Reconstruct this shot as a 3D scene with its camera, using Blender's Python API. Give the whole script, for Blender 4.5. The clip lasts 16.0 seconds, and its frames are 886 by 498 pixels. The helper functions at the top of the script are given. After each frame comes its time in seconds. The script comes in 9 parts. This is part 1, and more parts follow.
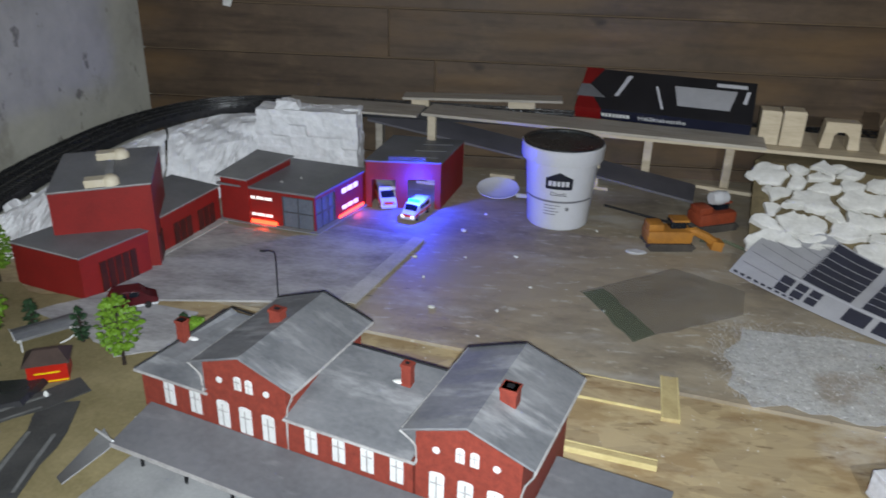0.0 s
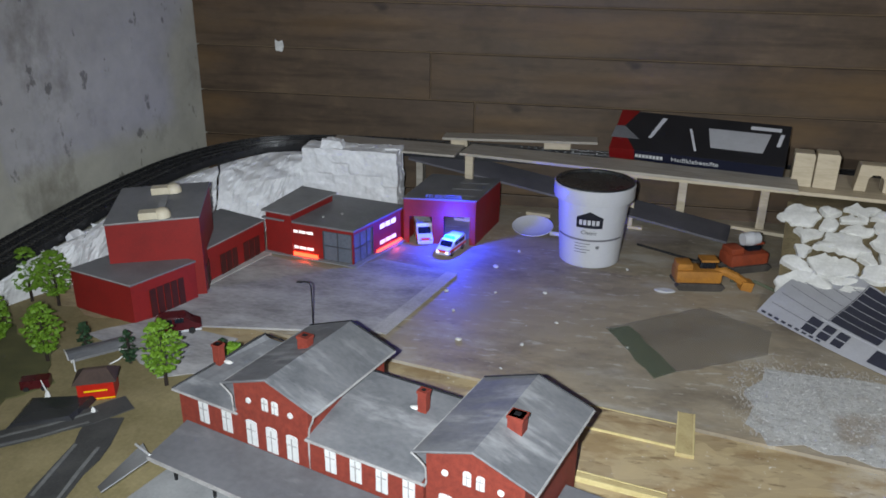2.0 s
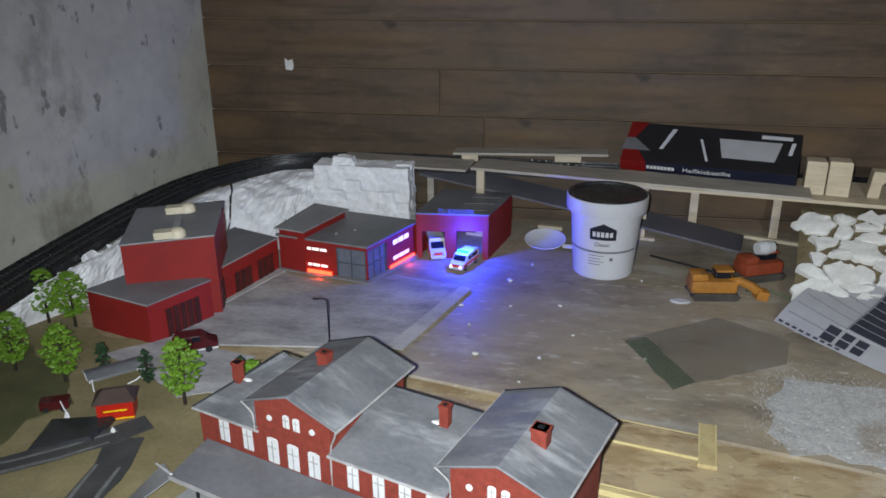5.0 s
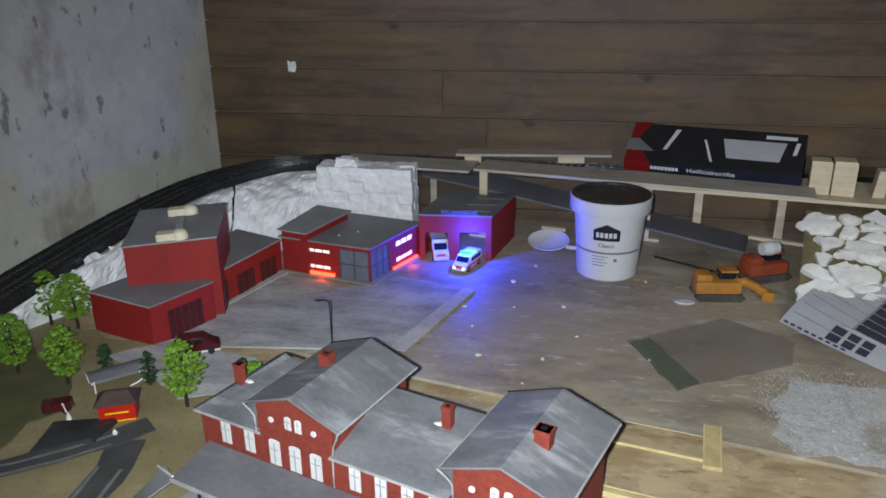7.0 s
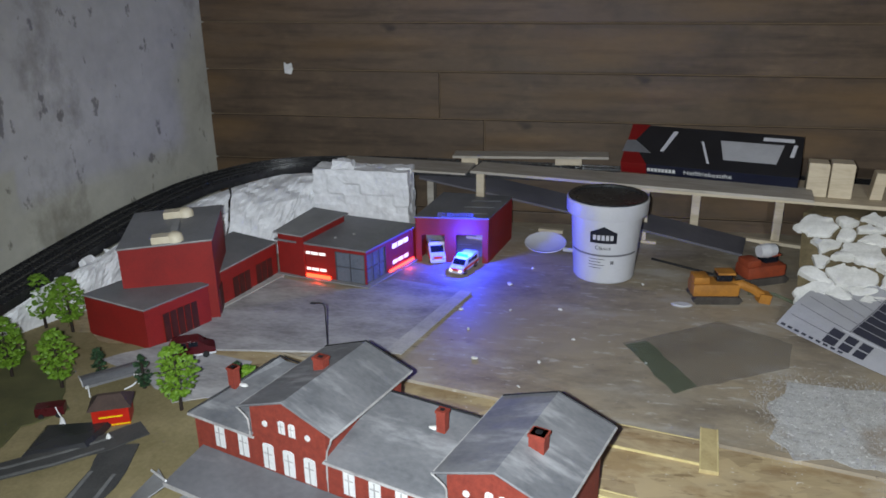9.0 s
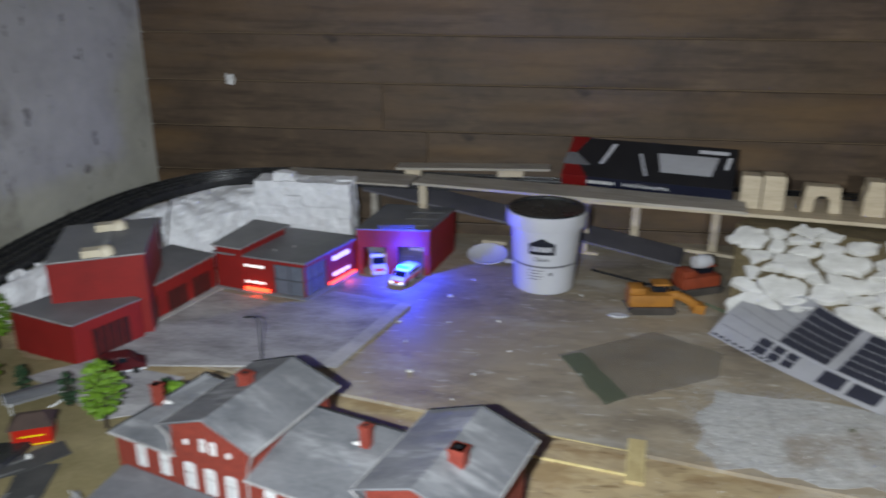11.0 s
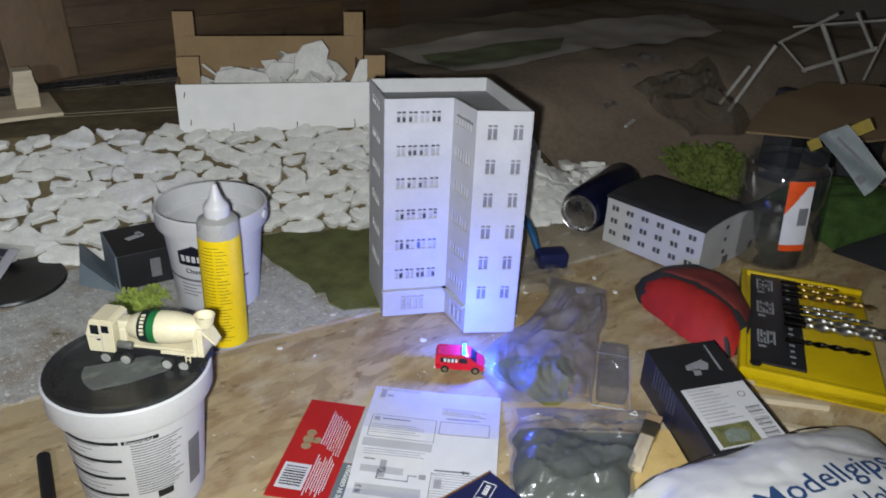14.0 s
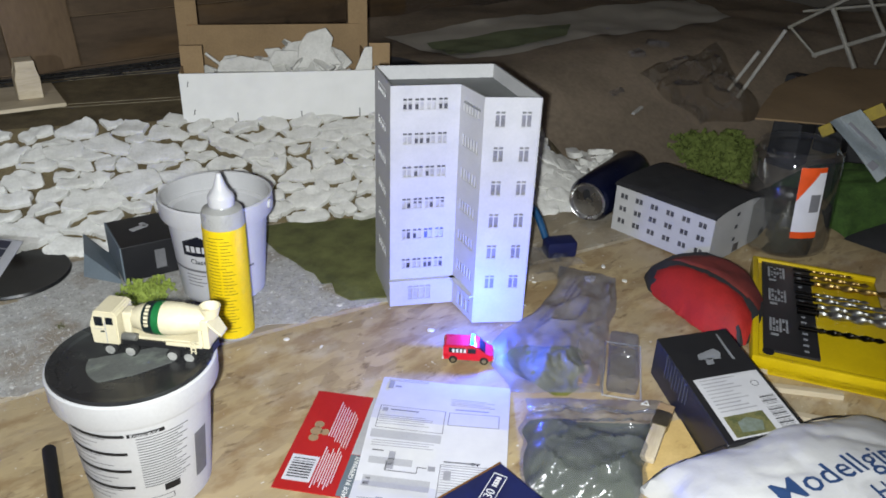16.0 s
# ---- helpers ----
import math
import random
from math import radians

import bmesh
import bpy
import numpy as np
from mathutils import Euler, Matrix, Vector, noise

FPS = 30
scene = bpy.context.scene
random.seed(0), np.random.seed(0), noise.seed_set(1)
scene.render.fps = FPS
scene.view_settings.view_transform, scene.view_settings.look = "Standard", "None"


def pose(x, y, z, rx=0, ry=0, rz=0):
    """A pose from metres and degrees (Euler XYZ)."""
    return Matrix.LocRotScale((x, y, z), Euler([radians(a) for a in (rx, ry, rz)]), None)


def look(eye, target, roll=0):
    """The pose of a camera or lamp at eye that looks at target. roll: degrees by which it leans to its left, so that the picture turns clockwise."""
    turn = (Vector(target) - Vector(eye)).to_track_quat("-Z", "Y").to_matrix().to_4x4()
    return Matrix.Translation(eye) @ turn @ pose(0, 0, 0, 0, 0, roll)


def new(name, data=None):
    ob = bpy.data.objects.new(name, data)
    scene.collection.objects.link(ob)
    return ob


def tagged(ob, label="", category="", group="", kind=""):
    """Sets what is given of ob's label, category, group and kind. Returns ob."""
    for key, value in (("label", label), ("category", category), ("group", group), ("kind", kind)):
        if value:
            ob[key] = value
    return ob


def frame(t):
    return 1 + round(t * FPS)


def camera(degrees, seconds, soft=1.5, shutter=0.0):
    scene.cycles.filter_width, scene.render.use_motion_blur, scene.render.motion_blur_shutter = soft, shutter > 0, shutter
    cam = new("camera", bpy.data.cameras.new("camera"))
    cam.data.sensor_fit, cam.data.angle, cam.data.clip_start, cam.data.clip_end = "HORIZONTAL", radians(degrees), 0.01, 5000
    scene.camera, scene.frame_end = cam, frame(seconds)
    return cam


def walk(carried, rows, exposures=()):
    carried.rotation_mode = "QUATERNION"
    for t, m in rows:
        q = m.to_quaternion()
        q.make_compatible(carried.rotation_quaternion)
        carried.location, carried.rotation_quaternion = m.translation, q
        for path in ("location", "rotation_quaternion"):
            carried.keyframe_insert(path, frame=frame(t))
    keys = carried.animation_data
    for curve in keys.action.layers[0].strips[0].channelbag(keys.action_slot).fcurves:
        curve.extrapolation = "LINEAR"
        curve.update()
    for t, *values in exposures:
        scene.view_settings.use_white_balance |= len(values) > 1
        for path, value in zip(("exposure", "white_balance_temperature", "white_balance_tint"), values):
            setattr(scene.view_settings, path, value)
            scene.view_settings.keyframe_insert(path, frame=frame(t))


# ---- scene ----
cam = camera(59.36, 16.0, soft=1.7, shutter=0.7)
PATH = [
    (0, (0.0089, 0.0317, 0.4645), (-0.1586, 1.8390, -0.3755), 1.50),
    (0.5, (0.0143, 0.0302, 0.4659), (-0.2408, 1.8354, -0.3564), 1.04),
    (1, (0.0364, 0.0231, 0.4666), (-0.2641, 1.8325, -0.3309), 1.00),
    (1.5, (0.0510, 0.0165, 0.4713), (-0.2560, 1.8318, -0.3100), 0.98),
    (2, (0.0472, -0.0003, 0.4783), (-0.2686, 1.8246, -0.2768), 0.75),
    (2.5, (0.0468, 0.0078, 0.4772), (-0.2785, 1.8323, -0.2747), 0.36),
    (3, (0.0501, 0.0087, 0.4762), (-0.2813, 1.8335, -0.2724), 0.01),
    (3.5, (0.0473, 0.0012, 0.4774), (-0.2817, 1.8309, -0.2602), -0.08),
    (4, (0.0427, -0.0047, 0.4781), (-0.2862, 1.8297, -0.2479), -0.18),
    (6.5, (0.0334, -0.0003, 0.4744), (-0.3095, 1.8363, -0.2392), -0.71),
    (7, (0.0377, -0.0001, 0.4739), (-0.3078, 1.8368, -0.2376), -0.69),
    (7.5, (0.0420, 0.0006, 0.4744), (-0.3023, 1.8379, -0.2366), -0.76),
    (8, (0.0413, 0.0035, 0.4733), (-0.3021, 1.8413, -0.2371), -0.75),
    (10.5, (0.0410, 0.0050, 0.4749), (-0.3026, 1.8493, -0.2184), -0.64),
    (11, (0.0759, 0.0118, 0.4776), (-0.1755, 1.8736, -0.2084), 0.08),
    (11.5, (0.1273, 0.0204, 0.4788), (0.1539, 1.8953, -0.2170), 1.98),
    (12, (0.1817, 0.0215, 0.4824), (0.5171, 1.8588, -0.2329), 1.97),
    (12.5, (0.2333, 0.0019, 0.4907), (0.9031, 1.7374, -0.2437), 2.05),
    (13, (0.2867, -0.0205, 0.4860), (1.2372, 1.5750, -0.2562), 1.73),
    (13.5, (0.3253, -0.0335, 0.4780), (1.5260, 1.3445, -0.3342), 2.55),
    (14, (0.3389, -0.0362, 0.4713), (1.5805, 1.2563, -0.4163), 2.66),
    (14.5, (0.3392, -0.0381, 0.4706), (1.5901, 1.2362, -0.4302), 2.42),
    (15, (0.3435, -0.0364, 0.4694), (1.5845, 1.2474, -0.4316), 2.25),
    (15.5, (0.3480, -0.0286, 0.4647), (1.5783, 1.2667, -0.4344), 2.09),
    (16, (0.3431, -0.0279, 0.4651), (1.5685, 1.2644, -0.4449), 2.16),
]
walk(cam, [(t, look(eye, target, roll)) for t, eye, target, roll in PATH],
     [(0.0, 0.0), (10.5, 0.0), (11.5, 0.05), (12.0, 0.22), (13.0, 0.25), (13.5, 0.0), (14.0, -0.24), (14.5, 0.0), (15.0, 0.08), (16.0, 0.12)])

# ---------------------------------------------------------------- light
world = bpy.data.worlds.new("world")
scene.world = world
world.use_nodes = True
world.node_tree.nodes["Background"].inputs[0].default_value = (0.9, 0.95, 1.0, 1)
world.node_tree.nodes["Background"].inputs[1].default_value = 0.044


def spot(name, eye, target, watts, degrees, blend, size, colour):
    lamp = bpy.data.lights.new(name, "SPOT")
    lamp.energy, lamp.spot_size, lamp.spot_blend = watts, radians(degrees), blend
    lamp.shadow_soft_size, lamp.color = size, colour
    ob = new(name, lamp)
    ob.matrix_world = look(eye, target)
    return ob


def glow(name, place, watts, colour, size=0.004):
    lamp = bpy.data.lights.new(name, "POINT")
    lamp.energy, lamp.color, lamp.shadow_soft_size = watts, colour, size
    ob = new(name, lamp)
    ob.location = place
    return ob


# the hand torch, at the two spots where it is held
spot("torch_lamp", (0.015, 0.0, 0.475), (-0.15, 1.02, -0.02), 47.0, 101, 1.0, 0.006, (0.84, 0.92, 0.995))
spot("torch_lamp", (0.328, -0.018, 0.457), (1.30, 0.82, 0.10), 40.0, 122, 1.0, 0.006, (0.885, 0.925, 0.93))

# ---------------------------------------------------------------- materials
def lin(c):
    """Linear values from a colour as the eye names it (0 to 1, display)."""
    return tuple(((v + 0.055) / 1.055) ** 2.4 if v > 0.04 else v / 12.92 for v in c)


def material(name, base, other=None, scale=30.0, rough=0.7, metal=0.0, bump=0.0, fine=400.0, stretch=(1, 1, 1), spread=0.5,
             random_tint=0.0, clear=0.0, glass=0.0, emit=None, power=0.0, ior=1.45, coat=0.0, alpha=1.0, rough_var=0.15):
    """A procedural surface: two colours blended by noise at two sizes, uneven gloss and fine relief."""
    m = bpy.data.materials.new(name)
    m.use_nodes = True
    n, l = m.node_tree.nodes, m.node_tree.links
    b = n["Principled BSDF"]
    b.inputs["Roughness"].default_value, b.inputs["Metallic"].default_value = rough, metal
    b.inputs["IOR"].default_value = ior
    b.inputs["Transmission Weight"].default_value = glass
    b.inputs["Coat Weight"].default_value = coat
    b.inputs["Alpha"].default_value = alpha
    other = other or tuple(v * 0.72 for v in base)
    tc, mp = n.new("ShaderNodeTexCoord"), n.new("ShaderNodeMapping")
    mp.inputs["Scale"].default_value = stretch
    l.new(tc.outputs["Object"], mp.inputs["Vector"])
    big, small = n.new("ShaderNodeTexNoise"), n.new("ShaderNodeTexNoise")
    big.inputs["Scale"].default_value, big.inputs["Detail"].default_value = scale, 6
    big.inputs["Roughness"].default_value = 0.65
    small.inputs["Scale"].default_value, small.inputs["Detail"].default_value = fine, 3
    for node in (big, small):
        l.new(mp.outputs[0], node.inputs["Vector"])
    mix = n.new("ShaderNodeMath")
    mix.operation = "MULTIPLY_ADD"
    mix.inputs[1].default_value = 0.35
    l.new(small.outputs[0], mix.inputs[0])
    l.new(big.outputs[0], mix.inputs[2])
    ramp = n.new("ShaderNodeValToRGB")
    ramp.color_ramp.elements[0].position, ramp.color_ramp.elements[1].position = 0.675 - spread * 0.4, 0.675 + spread * 0.4
    ramp.color_ramp.elements[0].color, ramp.color_ramp.elements[1].color = (*other, 1), (*base, 1)
    l.new(mix.outputs[0], ramp.inputs[0])
    out = ramp.outputs[0]
    if random_tint:
        info, hsv = n.new("ShaderNodeObjectInfo"), n.new("ShaderNodeHueSaturation")
        rng = n.new("ShaderNodeMapRange")
        rng.inputs["To Min"].default_value, rng.inputs["To Max"].default_value = 1 - random_tint, 1 + random_tint
        l.new(info.outputs["Random"], rng.inputs["Value"])
        l.new(rng.outputs[0], hsv.inputs["Value"])
        l.new(out, hsv.inputs["Color"])
        out = hsv.outputs[0]
    l.new(out, b.inputs["Base Color"])
    rr = n.new("ShaderNodeMapRange")
    rr.inputs["To Min"].default_value = max(0.02, rough - rough_var)
    rr.inputs["To Max"].default_value = min(1.0, rough + rough_var)
    l.new(big.outputs[0], rr.inputs["Value"])
    l.new(rr.outputs[0], b.inputs["Roughness"])
    if bump:
        bn = n.new("ShaderNodeBump")
        bn.inputs["Strength"].default_value, bn.inputs["Distance"].default_value = bump, 0.002
        l.new(mix.outputs[0], bn.inputs["Height"])
        l.new(bn.outputs[0], b.inputs["Normal"])
    if emit:
        b.inputs["Emission Color"].default_value = (*emit, 1)
        b.inputs["Emission Strength"].default_value = power
    return m


def osb(name, pale, mid, dark, grime, grime_amount):
    """Pressed strand board: long flakes at many angles, with a grey film of dust and glue over it."""
    m = bpy.data.materials.new(name)
    m.use_nodes = True
    n, l = m.node_tree.nodes, m.node_tree.links
    b = n["Principled BSDF"]
    tc = n.new("ShaderNodeTexCoord")
    warp = n.new("ShaderNodeTexNoise")
    warp.inputs["Scale"].default_value = 6
    add = n.new("ShaderNodeVectorMath")
    add.operation = "MULTIPLY_ADD"
    add.inputs[1].default_value = (0.05, 0.05, 0.0)
    l.new(tc.outputs["Object"], warp.inputs["Vector"])
    l.new(warp.outputs["Color"], add.inputs[0])
    l.new(tc.outputs["Object"], add.inputs[2])
    layers = []
    for turn, sx, sy in ((12, 24, 62), (-30, 28, 75), (50, 22, 58)):
        mp = n.new("ShaderNodeMapping")
        mp.inputs["Rotation"].default_value = (0, 0, radians(turn))
        mp.inputs["Scale"].default_value = (sx, sy, 1)
        v = n.new("ShaderNodeTexVoronoi")
        v.inputs["Scale"].default_value = 1.0
        l.new(add.outputs[0], mp.inputs["Vector"])
        l.new(mp.outputs[0], v.inputs["Vector"])
        sep = n.new("ShaderNodeSeparateColor")
        l.new(v.outputs["Color"], sep.inputs[0])
        layers.append(sep.outputs[0])
    m1 = n.new("ShaderNodeMix")
    l.new(layers[2], m1.inputs["Factor"])
    l.new(layers[0], m1.inputs["A"])
    l.new(layers[1], m1.inputs["B"])
    fib = n.new("ShaderNodeTexNoise")
    fmap = n.new("ShaderNodeMapping")
    fmap.inputs["Scale"].default_value = (40, 300, 1)
    fmap.inputs["Rotation"].default_value = (0, 0, radians(10))
    l.new(tc.outputs["Object"], fmap.inputs["Vector"])
    l.new(fmap.outputs[0], fib.inputs["Vector"])
    fib.inputs["Scale"].default_value, fib.inputs["Detail"].default_value = 1.0, 4
    m2 = n.new("ShaderNodeMath")
    m2.operation = "MULTIPLY_ADD"
    m2.inputs[1].default_value = 0.5
    l.new(fib.outputs[0], m2.inputs[0])
    l.new(m1.outputs["Result"], m2.inputs[2])
    ramp = n.new("ShaderNodeValToRGB")
    e = ramp.color_ramp.elements
    e[0].position, e[0].color = 0.25, (*dark, 1)
    e[1].position, e[1].color = 1.05, (*pale, 1)
    k = e.new(0.6)
    k.color = (*mid, 1)
    l.new(m2.outputs[0], ramp.inputs[0])
    dirt = n.new("ShaderNodeTexNoise")
    dirt.inputs["Scale"].default_value, dirt.inputs["Detail"].default_value = 7, 8
    dirt.inputs["Roughness"].default_value = 0.7
    l.new(tc.outputs["Object"], dirt.inputs["Vector"])
    dr = n.new("ShaderNodeMapRange")
    dr.inputs["From Min"].default_value, dr.inputs["From Max"].default_value = 0.35, 0.65
    dr.inputs["To Min"].default_value, dr.inputs["To Max"].default_value = max(0, grime_amount - 0.3), min(1, grime_amount + 0.25)
    l.new(dirt.outputs[0], dr.inputs["Value"])
    film = n.new("ShaderNodeMix")
    film.data_type = "RGBA"
    film.inputs["B"].default_value = (*grime, 1)
    l.new(dr.outputs[0], film.inputs["Factor"])
    l.new(ramp.outputs[0], film.inputs["A"])
    l.new(film.outputs["Result"], b.inputs["Base Color"])
    b.inputs["Roughness"].default_value = 0.62
    bn = n.new("ShaderNodeBump")
    bn.inputs["Strength"].default_value, bn.inputs["Distance"].default_value = 0.4, 0.001
    l.new(m2.outputs[0], bn.inputs["Height"])
    l.new(bn.outputs[0], b.inputs["Normal"])
    return m


def stain(m, colour, scale, lo, hi, amount=0.8, stretch=(1, 1, 1), detail=6, rough=0.6):
    """Smudges or specks of another colour, with a shape of their own, over a material."""
    n, l = m.node_tree.nodes, m.node_tree.links
    b = n["Principled BSDF"]
    tc, mp, tex = n.new("ShaderNodeTexCoord"), n.new("ShaderNodeMapping"), n.new("ShaderNodeTexNoise")
    mp.inputs["Scale"].default_value = stretch
    mp.inputs["Location"].default_value = (scale * 0.13, 3.7, 1.9)
    tex.inputs["Scale"].default_value, tex.inputs["Detail"].default_value, tex.inputs["Roughness"].default_value = scale, detail, rough
    l.new(tc.outputs["Object"], mp.inputs["Vector"])
    l.new(mp.outputs[0], tex.inputs["Vector"])
    rng, mix = n.new("ShaderNodeMapRange"), n.new("ShaderNodeMix")
    rng.inputs["From Min"].default_value, rng.inputs["From Max"].default_value = lo, hi
    rng.inputs["To Max"].default_value = amount
    l.new(tex.outputs[0], rng.inputs["Value"])
    mix.data_type = "RGBA"
    mix.inputs["B"].default_value = (*colour, 1)
    l.new(rng.outputs[0], mix.inputs["Factor"])
    l.new(b.inputs["Base Color"].links[0].from_socket, mix.inputs["A"])
    l.new(mix.outputs["Result"], b.inputs["Base Color"])
    return m


M = {}
M["osb_back"] = osb("osb_back", lin((0.67, 0.595, 0.47)), lin((0.60, 0.535, 0.42)), lin((0.51, 0.445, 0.35)), lin((0.605, 0.565, 0.495)), 0.72)
M["osb_front"] = osb("osb_front", lin((0.735, 0.65, 0.485)), lin((0.66, 0.58, 0.425)), lin((0.54, 0.455, 0.325)), lin((0.63, 0.565, 0.455)), 0.5)
stain(stain(M["osb_back"], lin((0.72, 0.70, 0.66)), 8, 0.53, 0.68, 0.6, (1, 2.2, 1)), lin((0.86, 0.86, 0.85)), 170, 0.70, 0.75, 0.7, detail=2)
stain(M["osb_back"], lin((0.33, 0.29, 0.25)), 4.5, 0.50, 0.66, 0.62, (1, 1.7, 1), 7, 0.68)
stain(M["osb_back"], lin((0.27, 0.23, 0.20)), 40, 0.66, 0.74, 0.6, (1, 2.2, 1), 4)
stain(stain(M["osb_front"], lin((0.80, 0.78, 0.74)), 7, 0.58, 0.72, 0.5), lin((0.36, 0.27, 0.18)), 38, 0.60, 0.70, 0.65, (1, 2.6, 1), 4)
stain(M["osb_front"], lin((0.52, 0.41, 0.27)), 16, 0.50, 0.60, 0.55, (1, 2, 1), 5)
stain(M["osb_front"], lin((0.86, 0.85, 0.82)), 150, 0.70, 0.75, 0.7, detail=2)
stain(M["osb_back"], lin((0.78, 0.76, 0.71)), 34, 0.60, 0.67, 0.5, (1, 3.0, 1), 5)
stain(M["osb_back"], lin((0.20, 0.17, 0.15)), 130, 0.69, 0.74, 0.6, (1, 1.6, 1), 3)
M["board_edge"] = material("board_edge", lin((0.74, 0.67, 0.48)), lin((0.64, 0.56, 0.38)), 40, 0.75, bump=0.3)
M["offcut"] = stain(material("offcut", lin((0.82, 0.71, 0.47)), lin((0.74, 0.62, 0.39)), 20, 0.7, bump=0.2), lin((0.56, 0.42, 0.24)), 30, 0.58, 0.68, 0.6, (1, 2.4, 1), 4)
M["edge_pale"] = material("edge_pale", lin((0.82, 0.76, 0.55)), lin((0.73, 0.66, 0.45)), 60, 0.75)
M["plank"] = material("plank", lin((0.395, 0.325, 0.25)), lin((0.27, 0.215, 0.16)), 3, 0.62, bump=0.3, fine=40, stretch=(1.2, 1, 3), spread=0.7, random_tint=0.12)
stain(stain(M["plank"], lin((0.20, 0.15, 0.10)), 5, 0.50, 0.66, 0.65), lin((0.47, 0.39, 0.29)), 9, 0.58, 0.72, 0.45, (1, 1, 2))
stain(M["plank"], lin((0.18, 0.13, 0.085)), 3, 0.48, 0.62, 0.5, (1.2, 1, 14), 5)
stain(M["plank"], lin((0.44, 0.335, 0.20)), 2.2, 0.50, 0.66, 0.5, (1, 1, 5), 5)
stain(M["plank"], lin((0.11, 0.08, 0.06)), 11, 0.70, 0.76, 0.7, (1, 1, 1.6), 2)
M["batten"] = stain(material("batten", lin((0.47, 0.385, 0.29)), lin((0.38, 0.305, 0.225)), 4, 0.6, bump=0.2, fine=60, stretch=(3, 1, 1)), lin((0.25, 0.19, 0.14)), 7, 0.56, 0.70, 0.5)
# pale on purpose: light caught on the board edges, painted into the joints
M["gap"] = material("gap", lin((0.46, 0.39, 0.31)), scale=30, rough=0.9)
M["plaster_wall"] = stain(stain(material("plaster_wall", lin((0.725, 0.715, 0.66)), lin((0.62, 0.61, 0.565)), 8, 0.9, bump=0.5, fine=45, spread=0.6), lin((0.36, 0.34, 0.28)), 6.0, 0.54, 0.66, 0.55, (1, 1, 0.7), 7, 0.66), lin((0.26, 0.245, 0.22)), 22, 0.63, 0.68, 0.6, (1, 1.6, 1), 4)
# white of the unseen wall and ceiling, chosen to bounce light into the shadows
M["bounce_white"] = material("bounce_white", lin((0.94, 0.93, 0.90)), lin((0.88, 0.87, 0.84)), 4, 0.9, bump=0.2)
M["concrete"] = material("concrete", lin((0.40, 0.38, 0.35)), None, 6, 0.9, bump=0.3)
M["plaster"] = material("plaster", lin((0.88, 0.875, 0.855)), lin((0.77, 0.765, 0.74)), 45, 0.85, bump=0.5, fine=300)
M["foam"] = material("foam", lin((0.94, 0.94, 0.94)), lin((0.84, 0.84, 0.84)), 30, 0.85, bump=0.35, fine=120)
M["bank_earth"] = material("bank_earth", lin((0.46, 0.41, 0.30)), lin((0.31, 0.27, 0.19)), 25, 0.95, bump=0.5)
M["gravel"] = material("gravel", lin((0.75, 0.745, 0.73)), lin((0.61, 0.605, 0.59)), 60, 0.95, bump=0.5, fine=330)
stain(M["gravel"], lin((0.52, 0.46, 0.38)), 12, 0.50, 0.64, 0.7)
stain(M["gravel"], lin((0.50, 0.49, 0.465)), 170, 0.54, 0.64, 0.5, detail=3)
stain(M["gravel"], lin((0.90, 0.90, 0.885)), 150, 0.60, 0.68, 0.7, detail=3)
M["track_black"] = material("track_black", lin((0.20, 0.20, 0.205)), lin((0.14, 0.14, 0.145)), 12, 0.27)
M["grain"] = material("grain", lin((0.64, 0.63, 0.61)), lin((0.48, 0.47, 0.46)), 200, 0.95)
M["road_line"] = material("road_line", lin((0.44, 0.44, 0.43)), lin((0.34, 0.34, 0.33)), 60, 0.85)
M["road_dark"] = material("road_dark", lin((0.29, 0.285, 0.275)), lin((0.20, 0.20, 0.195)), 22, 0.85, bump=0.3)
M["track_dull"] = material("track_dull", lin((0.20, 0.20, 0.20)), scale=30, rough=0.8)
M["track_rail"] = material("track_rail", lin((0.30, 0.30, 0.30)), lin((0.22, 0.22, 0.22)), 40, 0.28, metal=0.6)
M["rail_steel"] = material("rail_steel", lin((0.70, 0.66, 0.56)), None, 60, 0.38, metal=1.0)
M["grey_card"] = material("grey_card", lin((0.58, 0.58, 0.575)), lin((0.48, 0.48, 0.48)), 18, 0.8, bump=0.15)
M["yard_grey"] = material("yard_grey", lin((0.72, 0.71, 0.70)), lin((0.50, 0.49, 0.485)), 11, 0.85, bump=0.3, fine=120, stretch=(1, 2.2, 1))
M["kerb_pale"] = material("kerb_pale", lin((0.76, 0.75, 0.73)), lin((0.62, 0.61, 0.59)), 25, 0.85)
M["sheet_dark"] = material("sheet_dark", lin((0.42, 0.41, 0.43)), lin((0.33, 0.325, 0.345)), 12, 0.7)
M["sand"] = material("sand", lin((0.56, 0.51, 0.37)), lin((0.43, 0.39, 0.26)), 12, 0.95, bump=0.6, fine=260)
M["turf"] = material("turf", lin((0.42, 0.43, 0.25)), lin((0.28, 0.29, 0.15)), 30, 0.95, bump=0.8, fine=600)
M["turf_dark"] = material("turf_dark", lin((0.38, 0.37, 0.23)), lin((0.27, 0.27, 0.16)), 20, 0.95, bump=0.8, fine=600)
M["pale_wood"] = material("pale_wood", lin((0.80, 0.75, 0.65)), lin((0.68, 0.62, 0.52)), 10, 0.65, bump=0.2, fine=90, stretch=(1, 6, 6))
M["grey_wood"] = material("grey_wood", lin((0.72, 0.69, 0.64)), lin((0.58, 0.55, 0.50)), 12, 0.75, bump=0.2, fine=90, stretch=(1, 6, 6))
